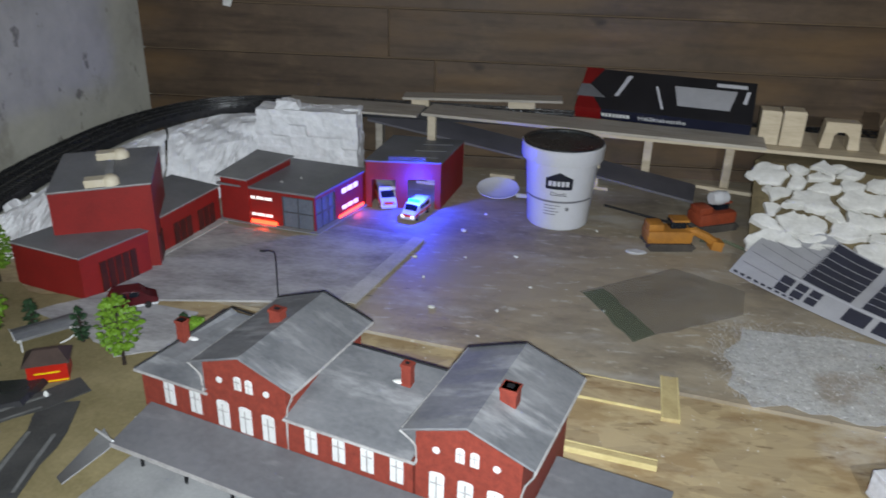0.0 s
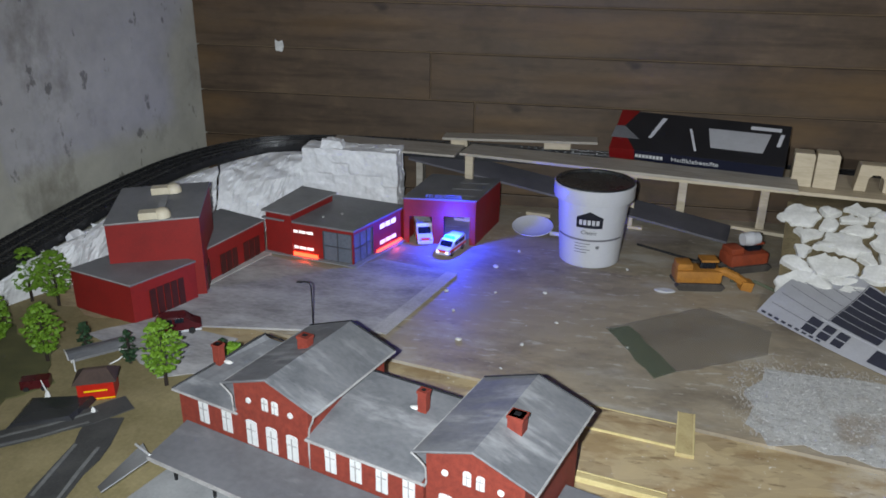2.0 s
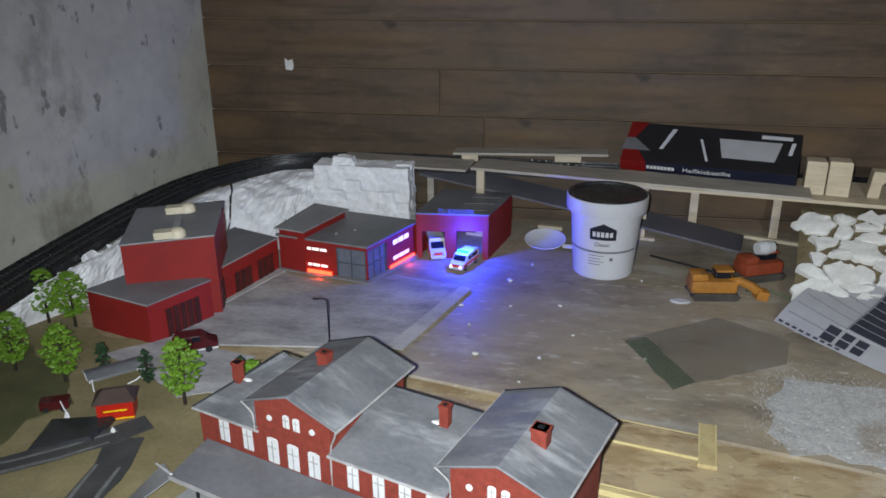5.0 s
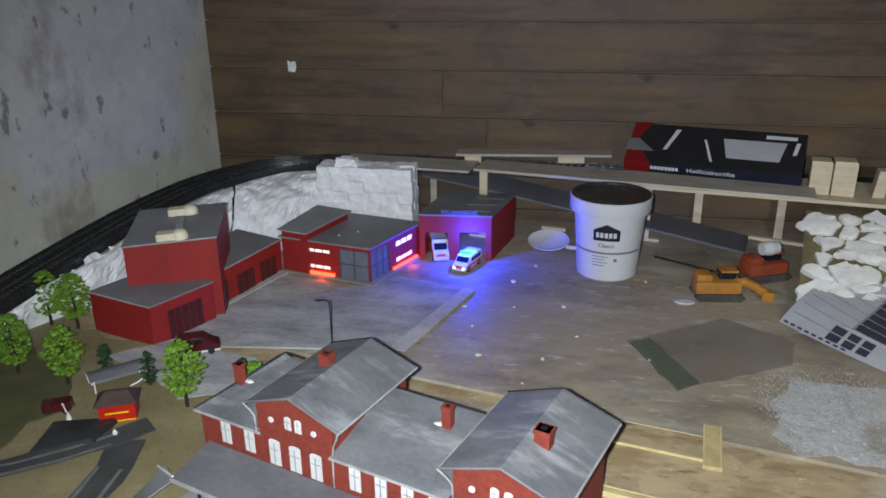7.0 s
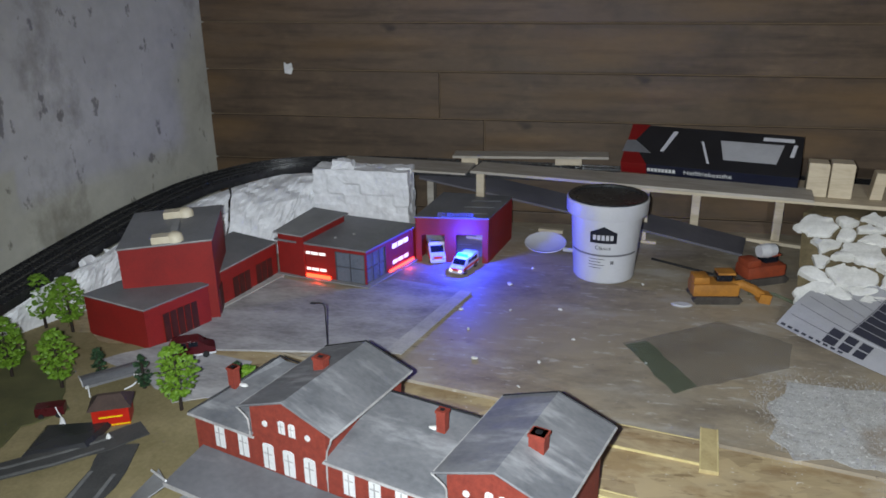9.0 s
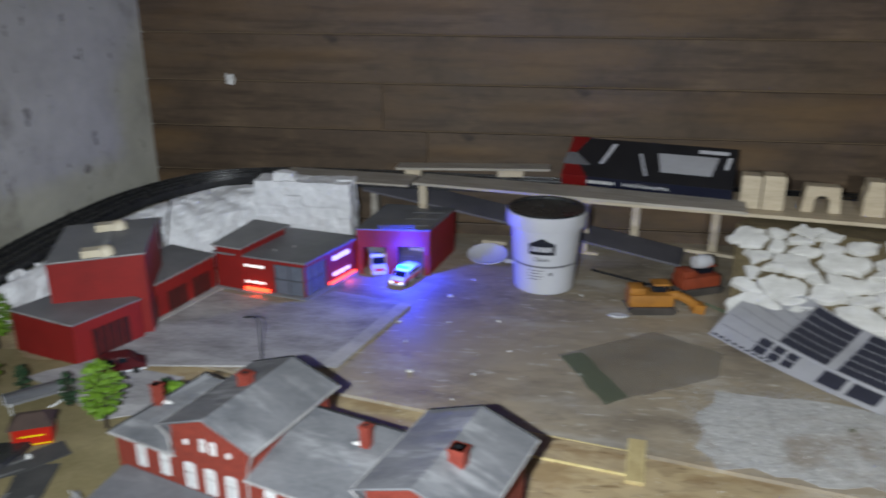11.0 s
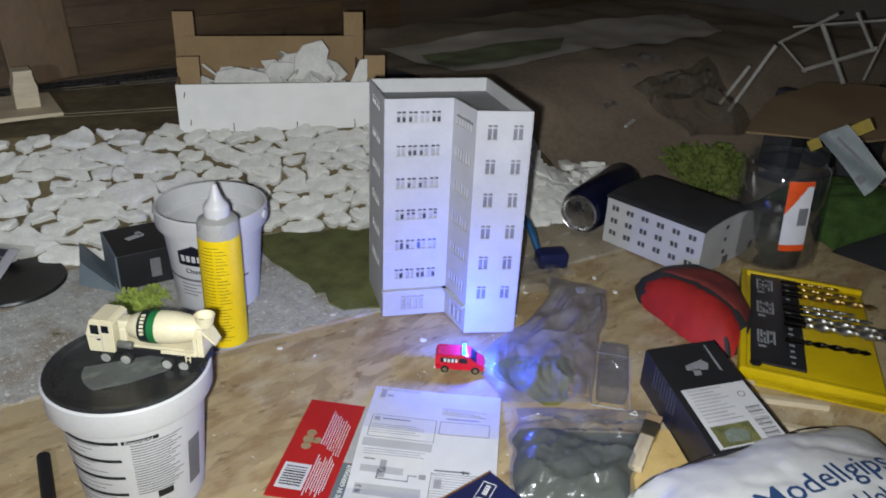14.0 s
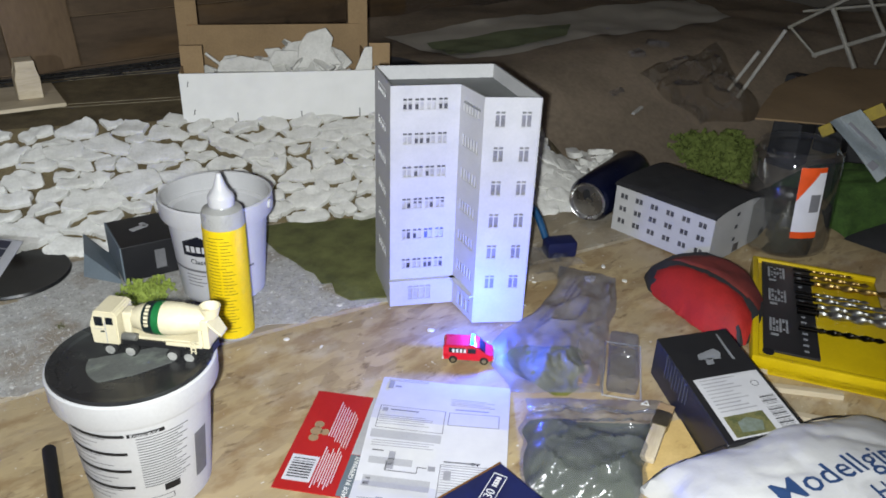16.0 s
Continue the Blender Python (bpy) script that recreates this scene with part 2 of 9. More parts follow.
M["white_plastic"] = material("white_plastic", lin((0.78, 0.78, 0.785)), lin((0.73, 0.73, 0.735)), 14, 0.38)
M["white_model"] = material("white_model", lin((0.695, 0.695, 0.70)), lin((0.65, 0.65, 0.655)), 30, 0.55)
M["black_plastic"] = material("black_plastic", lin((0.19, 0.19, 0.195)), lin((0.14, 0.14, 0.145)), 9, 0.27)
# grey-green blotches paint the lid's soft reflection into the plastic colour
stain(M["black_plastic"], lin((0.34, 0.36, 0.345)), 11, 0.47, 0.60, 0.34, (1, 1, 1), 3)
M["red_wall"] = material("red_wall", lin((0.56, 0.13, 0.11)), lin((0.47, 0.105, 0.09)), 22, 0.6, bump=0.1)
M["brick_red"] = material("brick_red", lin((0.55, 0.23, 0.17)), lin((0.43, 0.165, 0.12)), 160, 0.8, bump=0.3, fine=500)
M["roof_grey"] = material("roof_grey", lin((0.47, 0.47, 0.475)), lin((0.35, 0.355, 0.365)), 14, 0.6, bump=0.2, fine=160, stretch=(1, 1.6, 1), spread=0.5)
stain(M["roof_grey"], lin((0.64, 0.64, 0.64)), 11, 0.54, 0.66, 0.55, (1, 3.2, 1), 6)
M["roof_dark"] = material("roof_dark", lin((0.50, 0.50, 0.505)), lin((0.39, 0.39, 0.395)), 14, 0.55, bump=0.15)
M["roof_black"] = material("roof_black", lin((0.19, 0.19, 0.20)), lin((0.13, 0.13, 0.14)), 60, 0.6)
M["cardboard"] = material("cardboard", lin((0.62, 0.52, 0.385)), lin((0.53, 0.44, 0.32)), 12, 0.85, bump=0.1)
M["ink"] = material("ink", lin((0.10, 0.10, 0.11)), scale=40, rough=0.6)
M["ink_grey"] = material("ink_grey", lin((0.45, 0.45, 0.46)), scale=40, rough=0.6)
M["navy"] = material("navy", lin((0.10, 0.13, 0.30)), lin((0.07, 0.09, 0.24)), 20, 0.4)
M["paper"] = material("paper", lin((0.80, 0.80, 0.81)), lin((0.75, 0.75, 0.77)), 20, 0.8, bump=0.15, fine=60)
M["tray_white"] = material("tray_white", lin((0.90, 0.90, 0.89)), lin((0.86, 0.86, 0.85)), 12, 0.6, bump=0.1, fine=50)
M["paper_grey"] = material("paper_grey", lin((0.68, 0.68, 0.69)), lin((0.62, 0.62, 0.63)), 20, 0.8)
M["yellow_label"] = material("yellow_label", lin((0.92, 0.80, 0.05)), lin((0.86, 0.73, 0.03)), 20, 0.45)
M["red_card"] = material("red_card", lin((0.69, 0.14, 0.135)), lin((0.63, 0.115, 0.115)), 20, 0.4)


def film(name, tint, gloss, wrinkle, clear=0.85, shine_range=(0.06, 0.45)):
    """Thin clear plastic: see-through, with gloss that grows at grazing angles and on its creases."""
    m = bpy.data.materials.new(name)
    m.use_nodes = True
    n, l = m.node_tree.nodes, m.node_tree.links
    n.remove(n["Principled BSDF"])
    see, shine, milk = n.new("ShaderNodeBsdfTransparent"), n.new("ShaderNodeBsdfGlossy"), n.new("ShaderNodeBsdfDiffuse")
    see.inputs[0].default_value = (*tint, 1)
    shine.inputs["Roughness"].default_value = gloss
    # bluish milk: the blue flasher's haze on the film, painted into its colour
    milk.inputs[0].default_value = (0.72, 0.75, 0.86, 1)
    tc, noise_tex, bn = n.new("ShaderNodeTexCoord"), n.new("ShaderNodeTexNoise"), n.new("ShaderNodeBump")
    noise_tex.inputs["Scale"].default_value, noise_tex.inputs["Detail"].default_value = wrinkle, 5
    bn.inputs["Strength"].default_value, bn.inputs["Distance"].default_value = 0.9, 0.007
    l.new(tc.outputs["Object"], noise_tex.inputs["Vector"])
    l.new(noise_tex.outputs[0], bn.inputs["Height"])
    l.new(bn.outputs[0], shine.inputs["Normal"])
    base = n.new("ShaderNodeMixShader")
    base.inputs[0].default_value = 1 - clear
    l.new(see.outputs[0], base.inputs[1])
    l.new(milk.outputs[0], base.inputs[2])
    lw, rng = n.new("ShaderNodeLayerWeight"), n.new("ShaderNodeMapRange")
    lw.inputs["Blend"].default_value = 0.35
    l.new(bn.outputs[0], lw.inputs["Normal"])
    rng.inputs["To Min"].default_value, rng.inputs["To Max"].default_value = shine_range
    l.new(lw.outputs["Fresnel"], rng.inputs["Value"])
    mix = n.new("ShaderNodeMixShader")
    l.new(rng.outputs[0], mix.inputs[0])
    l.new(base.outputs[0], mix.inputs[1])
    l.new(shine.outputs[0], mix.inputs[2])
    l.new(mix.outputs[0], n["Material Output"].inputs["Surface"])
    return m


M["clear_film"] = film("clear_film", (0.96, 0.965, 0.98), 0.11, 50, 0.95)
# extra milk and a bluish tint paint the blue lamp's haze on the bag
M["hazy_film"] = film("hazy_film", (0.78, 0.78, 0.84), 0.14, 80, 0.86, (0.04, 0.46))
M["zip_film"] = film("zip_film", (0.86, 0.87, 0.87), 0.13, 40, 0.91, (0.04, 0.42))
M["dark_film"] = film("dark_film", (0.80, 0.78, 0.74), 0.16, 30, 0.985, (0.02, 0.34))
M["clear_hard"] = film("clear_hard", (0.92, 0.93, 0.95), 0.06, 8, 0.95)
M["acrylic"] = film("acrylic", (0.97, 0.975, 0.98), 0.10, 5, 0.985, (0.01, 0.10))
M["jar_clear"] = film("jar_clear", (0.93, 0.94, 0.95), 0.05, 6, 0.985)

# ---------------------------------------------------------------- building tools
def box(bm, c, s, rz=0.0, m=None, bevel=0.0, tilt=(0, 0)):
    """A block of size s round c, turned by rz degrees, its edges rounded by bevel."""
    t = Matrix.Translation(c) @ Euler((radians(tilt[0]), radians(tilt[1]), radians(rz))).to_matrix().to_4x4() @ Matrix.Diagonal((*s, 1))
    if m is not None:
        t = m @ t
    made = bmesh.ops.create_cube(bm, size=1.0, matrix=t)["verts"]
    if bevel:
        edges = list({e for v in made for e in v.link_edges})
        bmesh.ops.bevel(bm, geom=edges, offset=bevel, segments=2, affect="EDGES", profile=0.6)
    return bm


def prism(bm, pts, z0, z1, tops=None):
    """An upright block over the plan pts, anticlockwise; tops gives each corner a height of its own."""
    low = [bm.verts.new((x, y, z0)) for x, y in pts]
    high = [bm.verts.new((x, y, tops[i] if tops else z1)) for i, (x, y) in enumerate(pts)]
    n = len(pts)
    bm.faces.new(list(reversed(low)))
    bm.faces.new(high)
    for i in range(n):
        bm.faces.new((low[i], low[(i + 1) % n], high[(i + 1) % n], high[i]))
    return bm


def lathe(bm, profile, seg=32, m=None):
    """A turned body from (radius, height) pairs."""
    rings = []
    for r, z in profile:
        if r < 1e-6:
            rings.append([bm.verts.new((0, 0, z))])
        else:
            rings.append([bm.verts.new((r * math.cos(2 * math.pi * k / seg), r * math.sin(2 * math.pi * k / seg), z)) for k in range(seg)])
    for a, b in zip(rings, rings[1:]):
        for k in range(seg):
            q = (k + 1) % seg
            if len(a) == 1 and len(b) == 1:
                continue
            if len(a) == 1:
                bm.faces.new((a[0], b[q], b[k]))
            elif len(b) == 1:
                bm.faces.new((a[k], a[q], b[0]))
            else:
                bm.faces.new((a[k], a[q], b[q], b[k]))
    if m is not None:
        bmesh.ops.transform(bm, matrix=m, verts=[v for r in rings for v in r])
    return bm


def rod(bm, a, b, r, seg=8, r2=None):
    """A round bar from a to b."""
    a, b = Vector(a), Vector(b)
    d = b - a
    m = Matrix.Translation(a) @ d.to_track_quat("Z", "Y").to_matrix().to_4x4()
    return lathe(bm, [(0, 0), (r, 0), (r2 if r2 is not None else r, d.length), (0, d.length)], seg, m)


def tube(bm, pts, r, seg=8):
    """A round hose along pts."""
    pts = [Vector(p) for p in pts]
    rings = []
    for i, p in enumerate(pts):
        d = (pts[min(i + 1, len(pts) - 1)] - pts[max(i - 1, 0)]).normalized()
        q = d.to_track_quat("Z", "Y").to_matrix()
        rings.append([bm.verts.new(p + q @ Vector((r * math.cos(2 * math.pi * k / seg), r * math.sin(2 * math.pi * k / seg), 0))) for k in range(seg)])
    for a, b in zip(rings, rings[1:]):
        for k in range(seg):
            bm.faces.new((a[k], a[(k + 1) % seg], b[(k + 1) % seg], b[k]))
    bm.faces.new(list(reversed(rings[0])))
    bm.faces.new(rings[-1])
    return bm


def sheet(bm, f, nu, nv, thick=0.0):
    """A bent sheet: f(u, v) for u, v from 0 to 1, with a thickness below."""
    g = [[bm.verts.new(f(i / nu, j / nv)) for j in range(nv + 1)] for i in range(nu + 1)]
    for i in range(nu):
        for j in range(nv):
            bm.faces.new((g[i][j], g[i + 1][j], g[i + 1][j + 1], g[i][j + 1]))
    if thick:
        bm.normal_update()
        h = [[bm.verts.new(v.co - v.normal * thick) for v in row] for row in g]
        for i in range(nu):
            for j in range(nv):
                bm.faces.new((h[i][j], h[i][j + 1], h[i + 1][j + 1], h[i + 1][j]))
        for i in range(nu):
            for j in (0, nv):
                bm.faces.new((g[i][j], g[i + 1][j], h[i + 1][j], h[i][j]))
        for j in range(nv):
            for i in (0, nu):
                bm.faces.new((g[i][j], g[i][j + 1], h[i][j + 1], h[i][j]))
    return bm


def roughen(bm, amount, scale, seed=0.0):
    bm.normal_update()
    for v in bm.verts:
        v.co += v.normal * amount * noise.fractal(v.co * scale + Vector((seed, seed * 2, 0)), 1.0, 2.0, 4)
    return bm


def mesh_of(name, bm, mat, smooth=False):
    bmesh.ops.recalc_face_normals(bm, faces=list(bm.faces))
    me = bpy.data.meshes.new(name)
    bm.to_mesh(me)
    bm.free()
    me.materials.append(mat)
    if smooth:
        for p in me.polygons:
            p.use_smooth = True
        me.set_sharp_from_angle(angle=radians(40))
    return me


def part(name, bm, mat, parent, label="", smooth=False, at=None):
    ob = new(name, mesh_of(name, bm, mat, smooth))
    ob.parent = parent
    if at is not None:
        ob.matrix_basis = at
    if label:
        tagged(ob, label)
    return ob


def thing(name, m, label, category, group="", kind=""):
    ob = new(name)
    ob.empty_display_size = 0.01
    ob.matrix_basis = m
    return tagged(ob, label, category, group, kind)


def solid(name, bm, mat, m, label, category, group="", kind="", smooth=False):
    ob = new(name, mesh_of(name, bm, mat, smooth))
    ob.matrix_basis = m
    return tagged(ob, label, category, group, kind)


def B():
    return bmesh.new()


def flat_text(name, words, size, mat, parent, at, label="", extrude=0.0002, weight=0.0):
    """Lettering in the built-in font, as a mesh lying in the plane of at."""
    cu = bpy.data.curves.new(name, "FONT")
    cu.body, cu.size, cu.extrude, cu.align_x, cu.align_y = words, size, extrude, "CENTER", "CENTER"
    cu.resolution_u, cu.offset = 2, weight
    tmp = bpy.data.objects.new(name, cu)
    me = bpy.data.meshes.new_from_object(tmp)
    bpy.data.objects.remove(tmp)
    me.materials.clear()
    me.materials.append(mat)
    ob = new(name, me)
    ob.parent = parent
    ob.matrix_basis = at
    if label:
        tagged(ob, label)
    return ob


def basis(o, x, y):
    """A frame with its origin at o, x along x and z square to x and y."""
    x, y = Vector(x).normalized(), Vector(y)
    z = x.cross(y).normalized()
    y = z.cross(x)
    m = Matrix((x, y, z)).transposed().to_4x4()
    return Matrix.Translation(o) @ m


def loft(bm, front, back):
    """A closed body between two outlines of equal length."""
    a, b = [bm.verts.new(p) for p in front], [bm.verts.new(p) for p in back]
    n = len(a)
    bm.faces.new(a)
    bm.faces.new(list(reversed(b)))
    for i in range(n):
        bm.faces.new((a[i], b[i], b[(i + 1) % n], a[(i + 1) % n]))
    return bm



# ---------------------------------------------------------------- the room
WALL_Y, EAST_X = 1.40, 2.56


def structure(name, bm, mat, label, category, smooth=False):
    return solid(name, bm, mat, Matrix(), label, category, kind="structure", smooth=smooth)


# wall body behind the planks; its pale colour paints lit edges in the joints
bm = B()
box(bm, (0.93, WALL_Y + 0.0555, 0.4), (3.5, 0.10, 2.6))
wall_north = structure("wall_north", bm, M["gap"], "dark cellar wall clad in rough brown boards", "wall")

rng = random.Random(3)
for row in range(-1, 11):
    z0, x = -0.16 + 0.085 * row + 0.0125, -0.74
    cuts = sorted(rng.uniform(-0.3, 2.2) for _ in range(2))
    for a, b in zip([-0.74] + cuts, cuts + [2.60]):
        bm = B()
        lift = rng.uniform(0, 0.003)
        box(bm, (0, 0.0025 + lift / 2, 0), (b - a - 0.002, 0.005 + lift, 0.0826), bevel=0.0016)
        part("plank", bm, M["plank"], wall_north, at=pose((a + b) / 2, WALL_Y - lift, z0 + 0.0425))

bm = B()
box(bm, (0, 0, 0), (0.108, 0.012, 1.02), bevel=0.002)
part("batten", bm, M["batten"], wall_north, "smooth upright brown board", at=pose(0.714, WALL_Y - 0.012, 0.618, 0, -3.5, 0))

bm = B()
prism(bm, [(-0.86, 0.0), (-0.752, 0.95), (-0.664, 1.44), (-0.80, 1.44), (-0.98, 0.0)], -0.9, 1.7)
prism(bm, [(-1.0, -1.2), (-0.86, 0.0), (-0.98, 0.0), (-1.12, -1.2)], -0.9, 1.7)
structure("wall_west", bm, M["plaster_wall"], "stained grey plaster cellar wall", "wall")
bm = B()
prism(bm, [(EAST_X, -1.2), (EAST_X + 0.1, -1.2), (EAST_X + 0.1, 1.44), (EAST_X, 1.44)], -0.9, 1.7)
structure("wall_east", bm, M["concrete"], "dark rough cellar wall beyond the clutter", "wall")
# out of view behind the camera; added white as a bounce surface
bm = B()
box(bm, (0.8, -1.25, 0.4), (3.8, 0.1, 2.6))
structure("wall_south", bm, M["bounce_white"], "unseen white wall added to bounce torch light", "wall")
bm = B()
box(bm, (0.8, 0.1, -0.92), (3.8, 2.8, 0.06))
structure("floor", bm, M["concrete"], "bare concrete cellar floor", "floor")
# out of view; added low and white so that torch light bounces down
bm = B()
box(bm, (0.8, 0.1, 1.16), (3.8, 2.8, 0.06))
structure("ceiling", bm, M["bounce_white"], "unseen low white ceiling added to bounce torch light", "ceiling")


# the layout's boards; the joint between them runs aslant
def seam(x):
    return 0.763 - 0.223 * x


ZF = -0.003
bm = B()
prism(bm, [(-0.74, seam(-0.74)), (2.55, seam(2.55)), (2.55, 1.398), (-0.692, 1.398)], -0.018, 0.0)
ground_back = structure("ground", bm, M["osb_back"], "grey-smeared strand board base of the model layout", "board")
bm = B()
prism(bm, [(-0.84, -0.28), (2.55, -0.28), (2.55, seam(2.55) - 0.002), (-0.76, seam(-0.76) - 0.002)], -0.021, ZF)
ground_front = structure("ground", bm, M["osb_front"], "yellowish strand board nearer the table's edge", "board")
bm = B()
for x in (-0.6, 0.5, 1.6, 2.45):
    for y in (-0.2, 1.3):
        box(bm, (x, y, -0.455), (0.07, 0.07, 0.87))
box(bm, (0.85, -0.22, -0.06), (3.2, 0.05, 0.07))
structure("trim", bm, M["pale_wood"], "timber legs and rail under the boards", "table frame")


# ---------------------------------------------------------------- stone bank
def polyline(pts, s):
    s = max(0.0, min(1.0, s)) * (len(pts) - 1)
    i = min(int(s), len(pts) - 2)
    return Vector(pts[i]).lerp(Vector(pts[i + 1]), s - i)


BASE = [(0.335, 1.03), (0.47, 0.975), (0.59, 0.915), (0.70, 0.875), (0.84, 0.835), (0.95, 0.755), (1.06, 0.69), (1.17, 0.625), (1.25, 0.60)]
TOP = [(0.372, 1.20), (0.50, 1.165), (0.64, 1.115), (0.76, 1.055), (0.88, 0.985), (1.00, 0.915), (1.10, 0.85), (1.22, 0.77), (1.30, 0.71)]


def bank(s, t):
    a, b = polyline(BASE, s), polyline(TOP, s)
    p = a.lerp(b, t)
    end = min(1.0, (1 - s) * 7 + 0.35)
    return Vector((p.x, p.y, 0.104 * t * end))


bm = B()
n = 40
low, high, back = [], [], []
for i in range(n + 1):
    s = i / n
    low.append(bm.verts.new(bank(s, 0.0) - Vector((0, 0, 0.002))))
    high.append(bm.verts.new(bank(s, 1.0)))
    p = bank(s, 1.0)
    back.append(bm.verts.new((p.x + 0.16, p.y + 0.22, p.z)))
for i in range(n):
    bm.faces.new((low[i], low[i + 1], high[i + 1], high[i]))
    bm.faces.new((high[i], high[i + 1], back[i + 1], back[i]))
structure_bank = structure("bank", bm, M["bank_earth"], "brown sloping embankment under white plaster stones", "embankment")


def cell(p, others, lo, hi):
    """The region nearer to p than to all the others (x, y, weight), in the rectangle lo to hi."""
    poly = [Vector((lo[0], lo[1])), Vector((hi[0], lo[1])), Vector((hi[0], hi[1])), Vector((lo[0], hi[1]))]
    c = Vector(p[:2])
    for q in others:
        d = Vector(q[:2]) - c
        mid = c + d * (0.5 + 0.5 * (p[2] - q[2]) / max(d.length_squared, 1e-6))
        out = []
        for a, b in zip(poly, poly[1:] + poly[:1]):
            fa, fb = (a - mid).dot(d), (b - mid).dot(d)
            if fa <= 0:
                out.append(a)
            if fa * fb < 0:
                out.append(a.lerp(b, fa / (fa - fb)))
        poly = out
        if not poly:
            break
    return poly


def chip(poly, thick, rng, at):
    """A flat broken stone over an outline in its own plane."""
    cut = rng.uniform(0.07, 0.18)
    poly = [v for a, b in zip(poly, poly[1:] + poly[:1]) for v in (a.lerp(b, cut), a.lerp(b, 1 - cut))]
    fine = []
    for a, b in zip(poly, poly[1:] + poly[:1]):
        k = max(1, int((b - a).length / 0.0045))
        fine += [a.lerp(b, i / k) for i in range(k)]
    shift = rng.uniform(0, 90)
    poly = []
    for v in fine:
        a, b = Vector((v.x * 42, v.y * 42, shift)), Vector((v.x * 120, v.y * 120, shift + 5))
        bend = Vector((noise.noise(a), noise.noise(a + Vector((0, 0, 30))))) * 0.0085
        nick = Vector((noise.noise(b), noise.noise(b + Vector((0, 0, 30))))) * 0.0042
        poly.append(v + bend + nick)
    bm = B()
    tilt = Vector((rng.uniform(-0.07, 0.07), rng.uniform(-0.07, 0.07)))
    rings = []
    for k, z in ((1.02, -0.004), (1.0, thick * 0.60), (0.965, thick * 0.95), (0.80, thick * 1.02), (0.42, thick * 1.0)):
        rings.append([bm.verts.new((v.x * k, v.y * k, z + (tilt.dot(v) * k + 0.0030 * noise.noise(Vector((v.x * k * 60, v.y * k * 60, shift + 7))) + 0.0016 * noise.noise(Vector((v.x * k * 170, v.y * k * 170, shift + 9))) if z > 0 else 0))) for v in poly])
    for a, b in zip(rings, rings[1:]):
        for i in range(len(a)):
            bm.faces.new((a[i], a[(i + 1) % len(a)], b[(i + 1) % len(b)], b[i]))
    bm.faces.new(rings[-1])
    ob = part("stone", bm, M["plaster"], structure_bank, at=at, smooth=True)
    ob.data.set_sharp_from_angle(angle=radians(48))
    return ob


rng = random.Random(23)
LEN, HGT, WIDE = 1.12, 0.205, 1.85
pts, tries = [], 0
while tries < 9000:
    tries += 1
    r = rng.choice((0.016, 0.020, 0.025, 0.030, 0.036))
    x, y = rng.uniform(-0.03, LEN + 0.03), rng.uniform(-0.02, HGT + 0.02) * WIDE
    if all((x - a) ** 2 + (y - b) ** 2 > (0.86 * (r + c)) ** 2 for a, b, c in pts):
        pts.append((x, y, r))
for x, y, r in pts:
    if not (0.0 < x < LEN and 0.0 < y < HGT * WIDE):
        continue
    near = sorted(((a, b, c * c) for a, b, c in pts if (a, b) != (x, y)), key=lambda q: math.hypot(q[0] - x, q[1] - y))[:22]
    poly = cell((x, y, r * r), near, (-0.02, -0.018), (LEN + 0.02, (HGT + 0.012) * WIDE))
    if len(poly) < 3:
        continue
    poly = [Vector((q.x, q.y / WIDE)) for q in poly]
    c = sum(poly, Vector((0, 0))) / len(poly)
    size = sum((q - c).length for q in poly) / len(poly)
    gap = max(0.6, 1.02 - rng.uniform(0.0012, 0.0060) / size)
    skew = rng.uniform(-0.7, 0.7)
    poly = [Vector(((q - c).x * gap + skew * (q - c).y * 0.6, (q - c).y * gap)) for q in poly]
    o = bank(c.x / LEN, c.y / HGT)
    du = bank(c.x / LEN + 0.01, c.y / HGT) - bank(c.x / LEN - 0.01, c.y / HGT)
    dv = bank(c.x / LEN, min(1, c.y / HGT + 0.05)) - bank(c.x / LEN, c.y / HGT - 0.05)
    if c.x > LEN * 0.93 and c.y > HGT * 0.75:
        continue
    chip(poly, rng.uniform(0.004, 0.009), rng, basis(o, du, dv))


# ---------------------------------------------------------------- ground coverings
def patch(name, pts, z, mat, label, category, thick=0.0015, wob=0.006, seed=1, kind="structure"):
    """A thin layer laid on the boards, with an uneven rim."""
    r = random.Random(seed)
    ring = []
    for (ax, ay), (bx, by) in zip(pts, pts[1:] + pts[:1]):
        k = max(1, int(math.hypot(bx - ax, by - ay) / 0.02)) if wob else 1
        for i in range(k):
            f = i / k
            ring.append((ax + (bx - ax) * f + r.uniform(-wob, wob), ay + (by - ay) * f + r.uniform(-wob, wob)))
    bm = B()
    prism(bm, ring, z, z + thick)
    return solid(name, bm, mat, Matrix(), label, category, kind=kind)


patch("gravel", [(0.25, 0.715), (0.40, 0.685), (0.53, 0.65), (0.70, 0.61), (0.86, 0.56), (0.93, 0.60), (0.96, 0.73), (0.85, 0.80), (0.70, 0.86), (0.58, 0.90),
                 (0.50, 0.83), (0.40, 0.86), (0.30, 0.86), (0.255, 0.79)], 0.0, M["gravel"], "pale grey scattered model gravel", "gravel", 0.0003, 0.010, 2)
patch("grass", [(0.80, 0.60), (0.85, 0.57), (0.93, 0.60), (1.0, 0.66), (0.97, 0.745), (0.86, 0.822), (0.80, 0.84), (0.79, 0.74)], 0.0015, M["turf"],
      "olive green model grass beside the stone bank", "grass", 0.0015, 0.008, 3)
